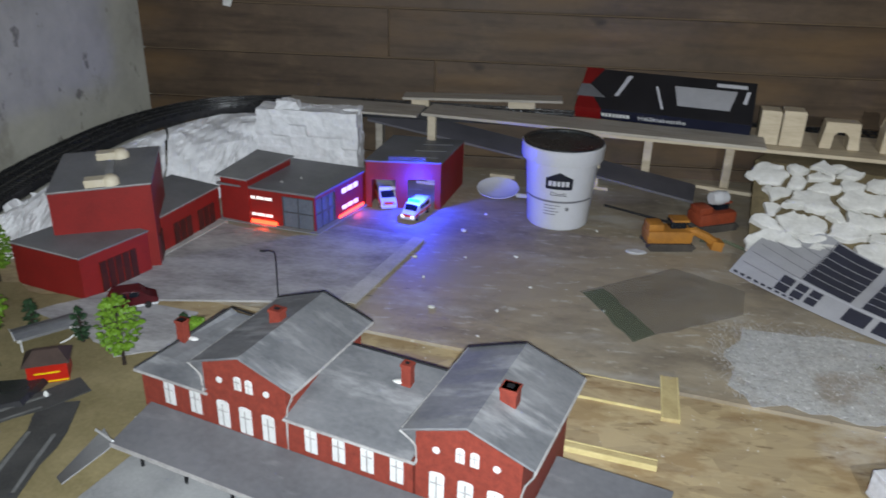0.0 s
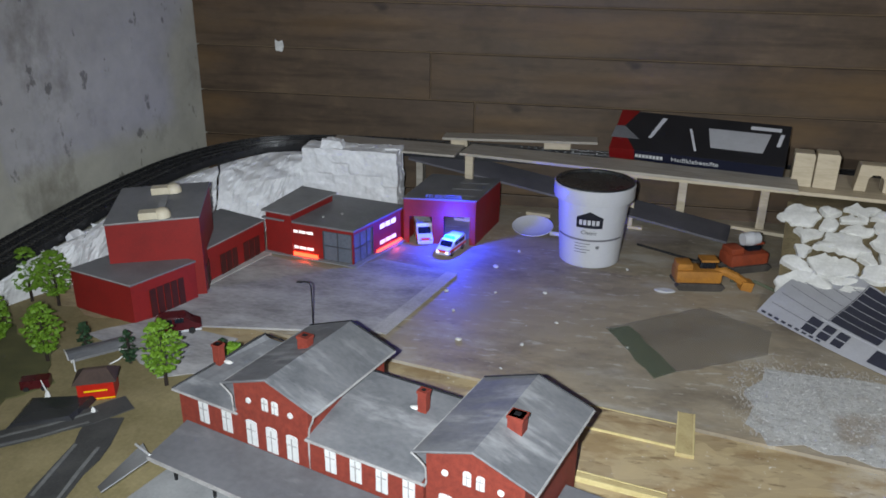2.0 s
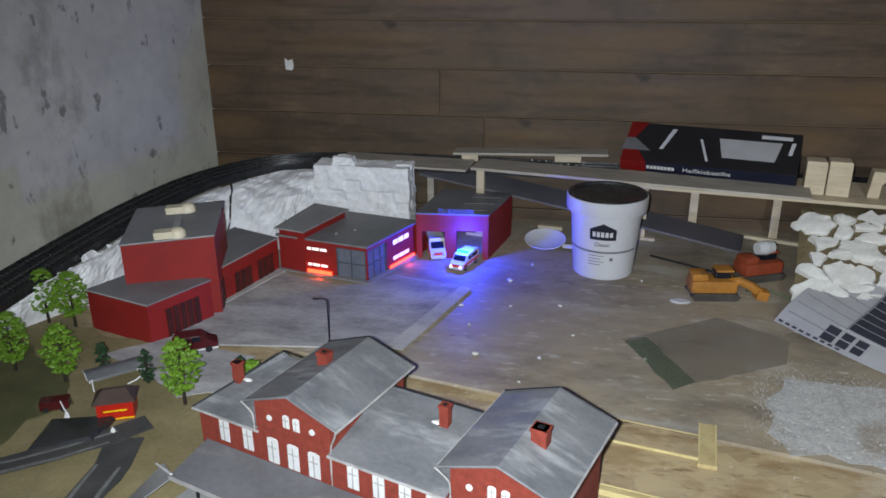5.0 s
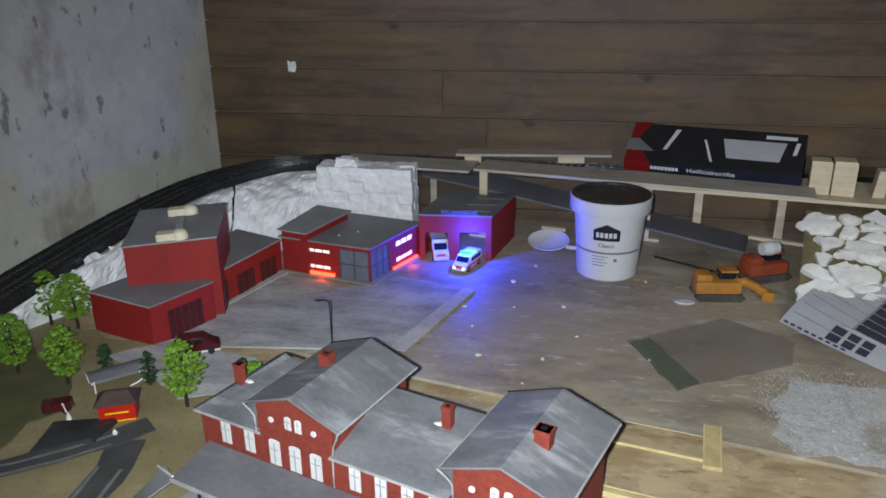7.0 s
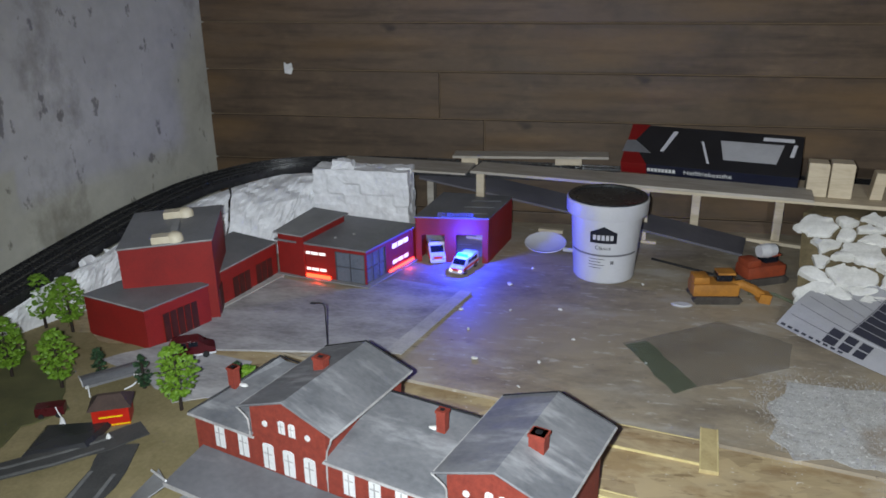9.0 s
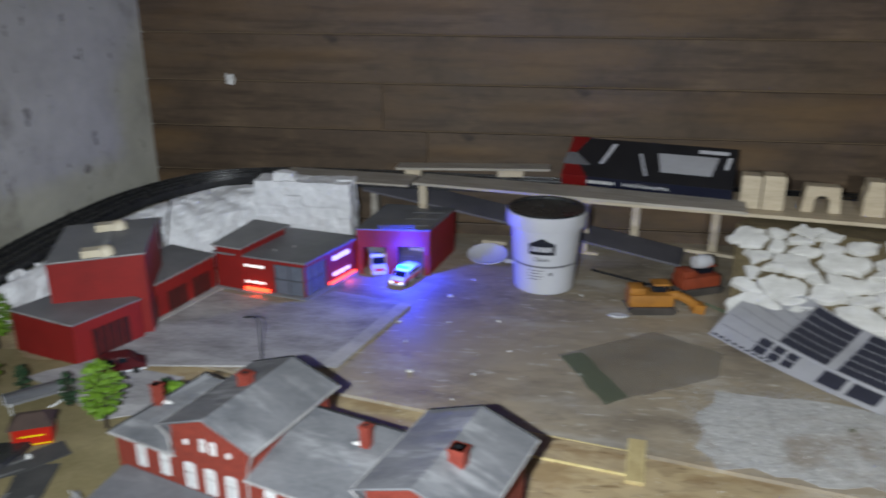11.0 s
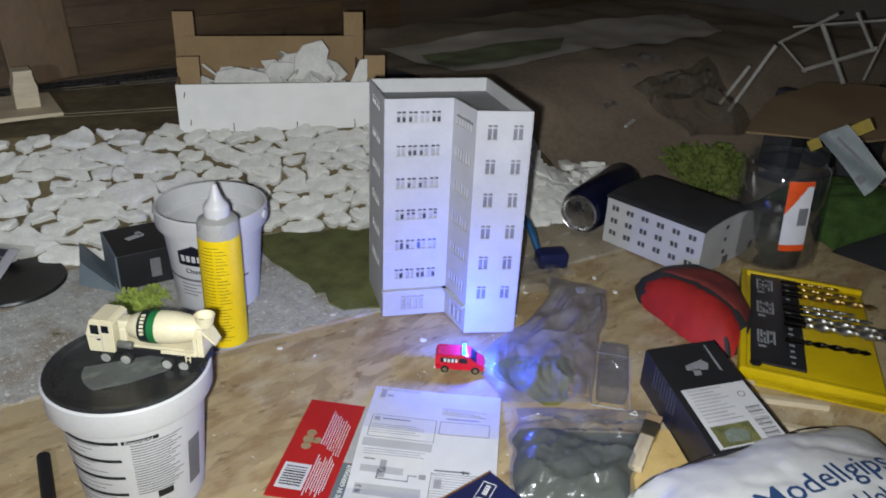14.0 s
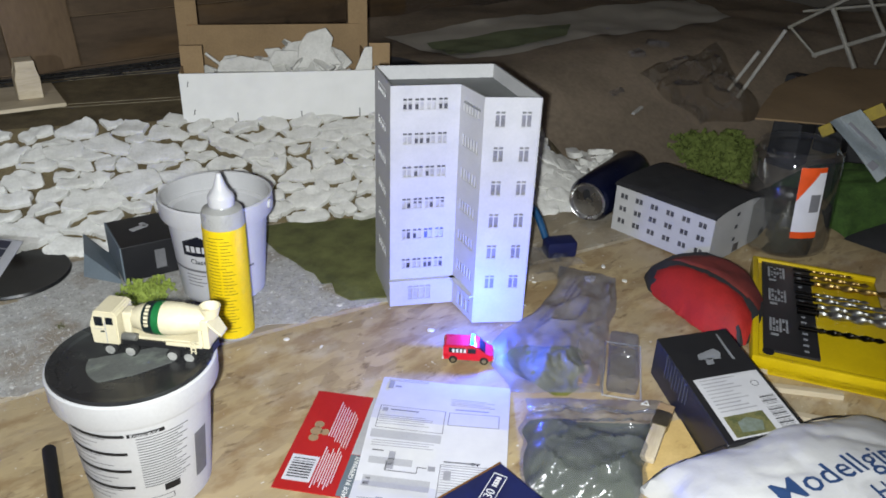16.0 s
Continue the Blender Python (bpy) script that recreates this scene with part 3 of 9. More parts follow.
patch("sand", [(-0.70, 0.50), (-0.30, 0.46), (-0.30, 0.66), (-0.36, 0.76), (-0.47, 0.80), (-0.60, 0.84), (-0.73, 0.92), (-0.77, 0.8)], 0.0, M["sand"],
      "sandy brown model ground", "ground cover", 0.0015, 0.008, 4)
patch("grass", [(-0.76, 0.52), (-0.55, 0.56), (-0.52, 0.66), (-0.56, 0.735), (-0.68, 0.80), (-0.78, 0.8)], 0.0018, M["turf_dark"], "dark olive model turf", "grass", 0.0015, 0.01, 5)
patch("pavement", [(-0.49, 0.845), (-0.43, 0.825), (-0.18, 0.855), (-0.115, 1.06), (-0.24, 1.09), (-0.27, 1.05), (-0.31, 1.035), (-0.42, 1.068)], 0.0, M["yard_grey"],
      "grey painted forecourt sheet with pale smears", "forecourt", 0.0025, 0.0)
patch("pavement", [(-0.51, 0.855), (-0.488, 0.85), (-0.415, 1.075), (-0.435, 1.08)], 0.0, M["kerb_pale"], "pale grey strip along the forecourt", "kerb", 0.004, 0.0)
patch("pavement", [(-0.195, 0.855), (-0.172, 0.85), (-0.112, 1.055), (-0.13, 1.06)], 0.0026, M["kerb_pale"], "pale grey strip along the forecourt", "kerb", 0.001, 0.0)
def strip(pts, half):
    """The outline of a band along pts."""
    left, right = [], []
    for i, p in enumerate(pts):
        d = Vector(pts[min(i + 1, len(pts) - 1)]) - Vector(pts[max(i - 1, 0)])
        n = Vector((-d.y, d.x)).normalized() * half
        left.append((p[0] + n.x, p[1] + n.y))
        right.append((p[0] - n.x, p[1] - n.y))
    return right + left[::-1]


patch("road", strip([(-0.56, 0.522), (-0.51, 0.548), (-0.467, 0.581), (-0.433, 0.612), (-0.405, 0.645)], 0.016), 0.004, M["road_dark"], "dark grey model road", "road", 0.0012, 0.002, 6)
patch("road", strip([(-0.395, 0.48), (-0.399, 0.526), (-0.402, 0.57), (-0.412, 0.612)], 0.018), 0.0034, M["road_dark"], "dark grey model road branching off", "road", 0.0012, 0.002, 8)
patch("road", [(-0.54, 0.78), (-0.455, 0.742), (-0.40, 0.70), (-0.345, 0.72), (-0.35, 0.80), (-0.48, 0.835)], 0.0022, M["yard_grey"], "grey model road by the trees", "road", 0.0012, 0.004, 7)


for k, (pts, w) in enumerate((([(-0.55, 0.534), (-0.505, 0.556), (-0.462, 0.590), (-0.428, 0.622)], 0.0016), ([(-0.545, 0.516), (-0.50, 0.540), (-0.460, 0.570), (-0.426, 0.602)], 0.0016),
                              ([(-0.410, 0.49), (-0.413, 0.526), (-0.416, 0.565)], 0.0016), ([(-0.384, 0.49), (-0.388, 0.526), (-0.391, 0.565)], 0.0016))):
    patch("road", strip(pts, w), 0.0054, M["road_line"], "pale worn line along the model road", "road marking", 0.0005, 0.0006, 60 + k)


# loose gravel grains, thinning out round the bed
rng = random.Random(31)
verts, faces = [], []
for k in range(9000):
    x = rng.uniform(0.25, 0.93)
    y = seam(x) + rng.gauss(0.085, 0.06) + (0.02 if x > 0.6 else 0)
    if k % 40 == 1:
        x, y = 0.252 + rng.gauss(0, 0.008) + 0.006 * math.sin(k), rng.uniform(0.70, 0.84)
    elif k % 9 == 0:
        x = rng.uniform(0.26, 0.62)
        y = 0.86 + rng.gauss(0, 0.009) - (0.03 if 0.42 < x < 0.54 else 0)
    if y < seam(x) - 0.02 or y > 0.90 or (x > 0.76 and y > 0.68):
        continue
    s, z = rng.uniform(0.0004, 0.0011), 0.0006
    a = rng.uniform(0, 6.28)
    n = len(verts)
    for q in range(3):
        verts.append((x + s * math.cos(a + 2.1 * q), y + s * math.sin(a + 2.1 * q), (z if y > seam(x) + 0.01 else ZF) - 0.0003))
    verts.append((x, y, verts[-1][2] + s * 1.2))
    faces += [(n, n + 1, n + 3), (n + 1, n + 2, n + 3), (n + 2, n, n + 3)]
me = bpy.data.meshes.new("gravel_grains")
me.from_pydata(verts, [], faces)
me.materials.append(M["grain"])
tagged(new("gravel_grains", me), "loose pale gravel grains strewn over the board", "gravel", kind="stuff")

# ---------------------------------------------------------------- railway along the walls
TRACK = [(-0.72, 0.55, 0.060), (-0.712, 0.75, 0.066), (-0.708, 0.95, 0.073), (-0.685, 1.12, 0.085), (-0.63, 1.25, 0.10), (-0.53, 1.335, 0.112), (-0.40, 1.368, 0.115),
         (-0.2, 1.372, 0.115), (0.1, 1.372, 0.112), (0.5, 1.37, 0.105), (0.9, 1.36, 0.10), (1.3, 1.35, 0.10)]


def along(pts, k):
    """A smooth run through pts, k steps between each."""
    pts = [Vector(p) for p in pts]
    out = []
    for i in range(len(pts) - 1):
        a, b = pts[max(i - 1, 0)], pts[min(i + 2, len(pts) - 1)]
        p, q = pts[i], pts[i + 1]
        for j in range(k):
            f = j / k
            m0, m1 = (q - a) / 2, (b - p) / 2
            out.append(p * (2 * f**3 - 3 * f**2 + 1) + m0 * (f**3 - 2 * f**2 + f) + q * (3 * f**2 - 2 * f**3) + m1 * (f**3 - f**2))
    return out + [pts[-1]]


def ribbon(bm, pts, offs, z0, z1):
    """A band along pts between two offsets to its side."""
    rings = []
    for i, p in enumerate(pts):
        d = (pts[min(i + 1, len(pts) - 1)] - pts[max(i - 1, 0)])
        s = Vector((d.y, -d.x, 0)).normalized()
        rings.append([bm.verts.new((p.x + s.x * o, p.y + s.y * o, p.z + z)) for o, z in ((offs[0], z0), (offs[1], z0), (offs[1], z1), (offs[0], z1))])
    for a, b in zip(rings, rings[1:]):
        for k in range(4):
            bm.faces.new((a[k], a[(k + 1) % 4], b[(k + 1) % 4], b[k]))
    bm.faces.new(rings[0])
    bm.faces.new(rings[-1])
    return bm


run = along(TRACK, 8)
rail_line = thing("model_railway", Matrix(), "black double model railway track curving along the walls", "railway track")
bm = B()
ribbon(bm, run, (-0.03, 0.042), -0.012, 0.0)
part("roadbed", bm, M["track_black"], rail_line)
for o in (-0.021, -0.0045, 0.016, 0.0325):
    bm = B()
    ribbon(bm, run, (o - 0.0006, o + 0.0006), 0.002, 0.0045)
    part("rail", bm, M["track_rail"], rail_line, "thin shiny rail")
bm = B()
for i in range(0, len(run) - 1):
    d = (run[i + 1] - run[i])
    for f in (0.0, 0.33, 0.66):
        p = run[i].lerp(run[i + 1], f)
        for o in (-0.0128, 0.0242):
            s = Vector((d.y, -d.x, 0)).normalized()
            box(bm, (p.x + s.x * o, p.y + s.y * o, p.z + 0.001), (0.028, 0.004, 0.002), rz=math.degrees(math.atan2(s.y, s.x)))
tagged(part("sleeper", bm, M["track_black"], rail_line), kind="stuff")
for i in range(0, len(run), 12):
    p = run[i]
    if -0.4 < p.x < 0.4:
        continue
    bm = B()
    box(bm, (p.x, p.y, (p.z - 0.012) / 2), (0.03, 0.02, p.z - 0.012))
    part("support", bm, M["track_dull"], rail_line)

# ---------------------------------------------------------------- white foam landscape
foam_wall = thing("foam_block", pose(-0.335, 1.272, 0.0), "upright white foam block of rough stacked layers", "foam block")
bm = B()
box(bm, (0, 0, 0.0655), (0.170, 0.052, 0.131))
bmesh.ops.subdivide_edges(bm, edges=list(bm.edges), cuts=34, use_grid_fill=True)
bm.normal_update()
for v in bm.verts:
    p = v.co * 38
    d = noise.cell(Vector((p.x * 0.9 + 2, p.y, p.z * 1.5))) - 0.5
    v.co += v.normal * (0.0016 * d + 0.0026 * noise.fractal(v.co * 55, 1.0, 2.0, 3))
    v.co.z = max(v.co.z, 0.0)
part("block", bm, M["foam"], foam_wall)
bm = B()
loft(bm, [(-0.055, -0.02, 0.127), (-0.01, -0.022, 0.127), (-0.012, 0.01, 0.127), (-0.05, 0.012, 0.127)], [(-0.05, -0.016, 0.143), (-0.016, -0.018, 0.145), (-0.018, 0.006, 0.142), (-0.046, 0.008, 0.144)])
bmesh.ops.subdivide_edges(bm, edges=list(bm.edges), cuts=5, use_grid_fill=True)
roughen(bm, 0.004, 80, 3)
part("top_piece", bm, M["foam"], foam_wall)
FB = [(-0.76, 0.70, 0.0), (-0.70, 0.82, 0.0), (-0.66, 0.90, 0.0), (-0.60, 1.0, 0.0), (-0.555, 1.12, 0.0), (-0.47, 1.165, 0.0), (-0.425, 1.25, 0.0)]
FT = [(-0.74, 0.72, 0.045), (-0.685, 0.84, 0.055), (-0.655, 0.95, 0.063), (-0.640, 1.08, 0.075), (-0.585, 1.21, 0.09), (-0.50, 1.29, 0.105), (-0.425, 1.30, 0.11)]
lo3, hi3 = along(FB, 8), along(FT, 8)


def foam_surface(u, v):
    i = u * (len(lo3) - 1)
    k = min(int(i), len(lo3) - 2)
    a, b = lo3[k].lerp(lo3[k + 1], i - k), hi3[k].lerp(hi3[k + 1], i - k)
    p = a.lerp(b, v)
    h = 0.012 * math.sin(math.pi * v) + 0.012 * noise.fractal(p * 30, 0.9, 2.1, 4) * min(1, 4 * v)
    return Vector((p.x + h * 0.7, p.y - h * 0.7, p.z + 0.035 * math.sin(math.pi * v) * 0.5 + h * 0.4))


foam_bank = thing("foam_bank", Matrix(), "white carved foam slope below the railway", "foam bank")
for a, b in ((0.0, 0.36), (0.365, 0.70), (0.705, 1.0)):
    bm = B()
    sheet(bm, lambda u, v: foam_surface(a + (b - a) * u, v), 40, 20, 0.01)
    part("foam_slab", bm, M["foam"], foam_bank)

# ---------------------------------------------------------------- wooden bridge decks
def plank_between(name, a, b, width, thick, mat, label, cat, posts=(), group=""):
    a, b = Vector(a), Vector(b)
    d = b - a
    m = basis(a, d, Vector((-d.y, d.x, 0)))
    t = thing(name, m, label, cat, group)
    bm = B()
    box(bm, (d.length / 2, width / 2, -thick / 2), (d.length, width, thick), bevel=0.0012)
    part("board", bm, mat, t)
    for f, o in posts:
        bm = B()
        box(bm, (d.length * f, o, -(a.z + d.z * f) / 2 - thick / 2), (0.014, 0.008, a.z + d.z * f - thick), bevel=0.0008)
        part("post", bm, M["pale_wood"], t)
        bm = B()
        box(bm, (d.length * f, o, -(a.z + d.z * f) + 0.0025), (0.05, 0.012, 0.005), bevel=0.0008)
        part("foot", bm, M["pale_wood"], t)
    return t


plank_between("bridge_deck", (-0.400, 1.300, 0.1245), (-0.156, 1.277, 0.1245), 0.074, 0.004, M["grey_wood"], "grey wooden bridge deck board", "bridge deck", ((0.15, 0.012),), "bridge decks")
plank_between("bridge_deck", (-0.150, 1.289, 0.1265), (0.382, 1.190, 0.1265), 0.068, 0.005, M["grey_wood"], "pale wooden bridge deck on slim posts", "bridge deck",
              ((0.03, 0.01),), "bridge decks")
plank_between("bridge_deck", (0.09, 1.27, 0.115), (0.70, 1.172, 0.115), 0.125, 0.006, M["pale_wood"], "wide pale wooden deck board under the box", "bridge deck", ((0.08, 0.06), (0.214, 0.116), (0.432, 0.116), (0.9, 0.09)), "bridge decks")

# ---------------------------------------------------------------- tower block
TW = [(0.824, 0.564), (0.8865, 0.5275), (0.873, 0.480), (0.9185, 0.446), (0.978, 0.569), (0.862, 0.638)]


def wall_frame(a, b, z=0.0):
    """On a wall from a to b (outside on the right-hand side): x along, y up, z outwards."""
    d = Vector((b[0] - a[0], b[1] - a[1], 0))
    return basis((a[0], a[1], z), d, (0, 0, 1)), d.length


def wall_with_holes(bm, length, height, holes, thick, m):
    """An upright wall with rectangular holes (x0, y0, x1, y1), in the frame m."""
    xs = sorted({0.0, length, *(h[0] for h in holes), *(h[2] for h in holes)})
    ys = sorted({0.0, height, *(h[1] for h in holes), *(h[3] for h in holes)})
    cache = {}

    def vert(x, y, z):
        key = (round(x, 6), round(y, 6), z)
        if key not in cache:
            cache[key] = bm.verts.new(m @ Vector((x, y, z)))
        return cache[key]

    def solid_at(x, y):
        return 0 < x < length and 0 < y < height and not any(h[0] < x < h[2] and h[1] < y < h[3] for h in holes)

    for i in range(len(xs) - 1):
        for j in range(len(ys) - 1):
            x0, x1, y0, y1 = xs[i], xs[i + 1], ys[j], ys[j + 1]
            cx, cy = (x0 + x1) / 2, (y0 + y1) / 2
            if not solid_at(cx, cy):
                continue
            f = [(x0, y0), (x1, y0), (x1, y1), (x0, y1)]
            bm.faces.new([vert(x, y, 0.0) for x, y in f])
            bm.faces.new([vert(x, y, -thick) for x, y in reversed(f)])
            px = xs[i - 1] if i else -1
            nx = xs[i + 2] if i + 2 < len(xs) else length + 1
            py = ys[j - 1] if j else -1
            ny = ys[j + 2] if j + 2 < len(ys) else height + 1
            for (ax, ay), (bx, by), qx, qy in (((x0, y0), (x1, y0), cx, (py + y0) / 2), ((x1, y0), (x1, y1), (x1 + nx) / 2, cy),
                                               ((x1, y1), (x0, y1), cx, (y1 + ny) / 2), ((x0, y1), (x0, y0), (px + x0) / 2, cy)):
                if not solid_at(qx, qy):
                    bm.faces.new((vert(ax, ay, 0.0), vert(ax, ay, -thick), vert(bx, by, -thick), vert(bx, by, 0.0)))
    return bm


M["pane_mid"] = material("pane_mid", lin((0.50, 0.50, 0.53)), lin((0.40, 0.40, 0.43)), 60, 0.3)
M["pane_pale"] = material("pane_pale", lin((0.67, 0.67, 0.69)), lin((0.55, 0.55, 0.57)), 60, 0.35)
# tower roof darker than its walls: shade of grazing light put into the colour
M["roof_shaded"] = material("roof_shaded", lin((0.47, 0.48, 0.48)), lin((0.42, 0.43, 0.43)), 40, 0.6)
M["window_dark"] = material("window_dark", lin((0.34, 0.34, 0.36)), lin((0.22, 0.22, 0.24)), 60, 0.3)
TWH, FLOOR = 0.256, 0.0365
tower = thing("tower_block", pose(0, 0, 0), "tall white plastic model tower block with open window rows", "model building")


def window(parent, m, x0, y0, x1, y1, mullions=1, transom=0.0, frame_mat="white_model", pane_mat="window_dark", depth=0.0022):
    """A window set back in its opening: frame, bars and a pane."""
    w, wide, high = 0.0013, x1 - x0, y1 - y0
    xs = [wide * k / (mullions + 1) for k in range(mullions + 2)]
    ys = [0.0, high * transom, high] if transom else [0.0, high]
    panes = [(xs[i] + w * (1 if i == 0 else 0.5), ys[j] + w * (1 if j == 0 else 0.5), xs[i + 1] - w * (1 if i == mullions else 0.5), ys[j + 1] - w * (1 if j == len(ys) - 2 else 0.5))
             for i in range(mullions + 1) for j in range(len(ys) - 1)]
    bm = B()
    wall_with_holes(bm, wide, high, panes, 0.0012, m @ Matrix.Translation((x0, y0, -0.0002)))
    win = part("window", bm, M[frame_mat], parent)
    bm = B()
    box(bm, ((x0 + x1) / 2, (y0 + y1) / 2, -depth), (x1 - x0, y1 - y0, 0.0006), m=m)
    part("pane", bm, M[pane_mat], parent)
    return win


rng = random.Random(17)


def tower_face(i, holes, wins):
    m, length = wall_frame(TW[i], TW[(i + 1) % 6])
    bm = B()
    wall_with_holes(bm, length, TWH, holes, 0.002, m)
    w = part("wall", bm, M["white_model"], tower)
    for h, mull, tr in wins:
        window(w, m, *h, mull, tr, "white_model", "pane_mid" if tr == 0.76 else "pane_pale")
        if tr == 0.70:
            bm = B()
            box(bm, ((h[0] + h[2]) / 2, h[1] + (h[3] - h[1]) * 0.86, -0.0009), (h[2] - h[0] - 0.0024, (h[3] - h[1]) * 0.16, 0.0006), m=m)
            part("lintel_light", bm, M["window_dark"], w)
        if i == 0 and h[1] > 0.03:
            for q in range(rng.choice((0, 0, 1, 1, 2))):
                c = rng.randrange(mull + 1)
                x0 = h[0] + (h[2] - h[0]) * (c + 0.2) / (mull + 1)
                bm = B()
                y0 = h[1] + (h[3] - h[1]) * rng.choice((0.12, 0.12, 0.45))
                box(bm, (x0 + 0.0018, y0 + 0.0025, -0.0014), (0.0034, 0.0048, 0.0008), m=m)
                part("dark_pane", bm, M["window_dark"], w)


def face_len(i):
    a, b = TW[i], TW[(i + 1) % 6]
    return math.hypot(b[0] - a[0], b[1] - a[1])


L0 = face_len(0)
wins = [((L0 * (0.165 + 0.170 * j), 0.047 + k * FLOOR, L0 * (0.165 + 0.170 * j + 0.160), 0.047 + k * FLOOR + 0.0145), 1, 0.70) for k in range(6) for j in range(4)]
wins.append(((L0 * 0.27, 0.006, L0 * 0.66, 0.027), 3, 0.78))
tower_face(0, [w[0] for w in wins], wins)
L1 = face_len(1)
wins = [((L1 * 0.14, 0.047 + k * FLOOR, L1 * 0.86, 0.047 + k * FLOOR + 0.0145), 5, 0.0) for k in range(6)]
wins.append(((L1 * 0.25, 0.004, L1 * 0.85, 0.025), 2, 0.8))
tower_face(1, [w[0] for w in wins], wins)
L2 = face_len(2)
wins = []
for k in range(6):
    for f in (0.2, 0.66):
        wins.append(((L2 * f - 0.001, 0.0425 + k * FLOOR, L2 * f + 0.0112, 0.0425 + k * FLOOR + 0.0182), 1, 0.76))
tower_face(2, [w[0] for w in wins], wins)
tower_face(3, [], [])
tower_face(4, [], [])
L5 = face_len(5)
wins = [((L5 * 0.25, 0.052 + k * FLOOR, L5 * 0.75, 0.052 + k * FLOOR + 0.0125), 3, 0.66) for k in range(6)]
tower_face(5, [w[0] for w in wins], wins)
bm = B()
prism(bm, [Vector(p).lerp(Vector((0.9, 0.54)), 0.012)[:] for p in TW], TWH - 0.017, TWH - 0.015)
part("roof", bm, M["roof_shaded"], tower, "flat roof painted grey for shade, behind a low parapet")
for z in [0.030] + [0.0405 + FLOOR * k for k in range(1, 6)]:
    bm = B()
    prism(bm, [Vector(p).lerp(Vector((0.9, 0.54)), 0.05)[:] for p in TW], z - 0.001, z)
    part("storey_floor", bm, M["white_model"], tower)
bm = B()
m0, _ = wall_frame(TW[0], TW[1])
box(bm, (L0 / 2, 0.034, 0.0025), (L0 + 0.003, 0.0022, 0.006), m=m0)
part("entrance_canopy", bm, M["white_model"], tower)
bm = B()
m1, _ = wall_frame(TW[1], TW[2])
box(bm, (L1 / 2, 0.034, 0.0025), (L1, 0.0022, 0.006), m=m1)
part("entrance_canopy", bm, M["white_model"], tower)


# ---------------------------------------------------------------- tubs
# grey of the reflection on the lid, as a painted colour
M["lid_reflection"] = stain(material("lid_reflection", lin((0.36, 0.37, 0.36)), lin((0.28, 0.29, 0.285)), 30, 0.75), lin((0.46, 0.49, 0.45)), 45, 0.55, 0.68, 0.6, (1, 2, 1))
M["tub_navy"] = material("tub_navy", lin((0.07, 0.08, 0.13)), scale=20, rough=0.45)
TUB = [(0.0, 0.0), (0.0445, 0.0), (0.0465, 0.002), (0.0545, 0.098), (0.0555, 0.098), (0.0605, 0.0985), (0.0615, 0.101), (0.062, 0.119), (0.0605, 0.1205), (0.0585, 0.1195), (0.0575, 0.10)]


def curved_label(bm, x0, x1, z0, z1, seg=8, lift=0.0004):
    """A patch printed on the tub's side; x0 and x1 are angles in degrees."""
    def r(z):
        return 0.0465 + (z - 0.002) * (0.008 / 0.096) + lift
    g = []
    for i in range(seg + 1):
        a = radians(x0 + (x1 - x0) * i / seg)
        g.append([bm.verts.new((r(z) * math.cos(a), r(z) * math.sin(a), z)) for z in (z0, z1)])
    for a, b in zip(g, g[1:]):
        bm.faces.new((a[0], b[0], b[1], a[1]))
    return bm


def wrap_text(name, words, size, mat, parent, angle, z, lift=0.0008):
    """Words bent round the tub."""
    ob = flat_text(name, words, size, mat, parent, Matrix())
    for v in ob.data.vertices:
        zz = z + v.co.y
        r = 0.0465 + (zz - 0.002) * (0.008 / 0.096) + lift + v.co.z
        a = radians(angle) + v.co.x / 0.05
        v.co = Vector((r * math.cos(a), r * math.sin(a), zz))
    return ob


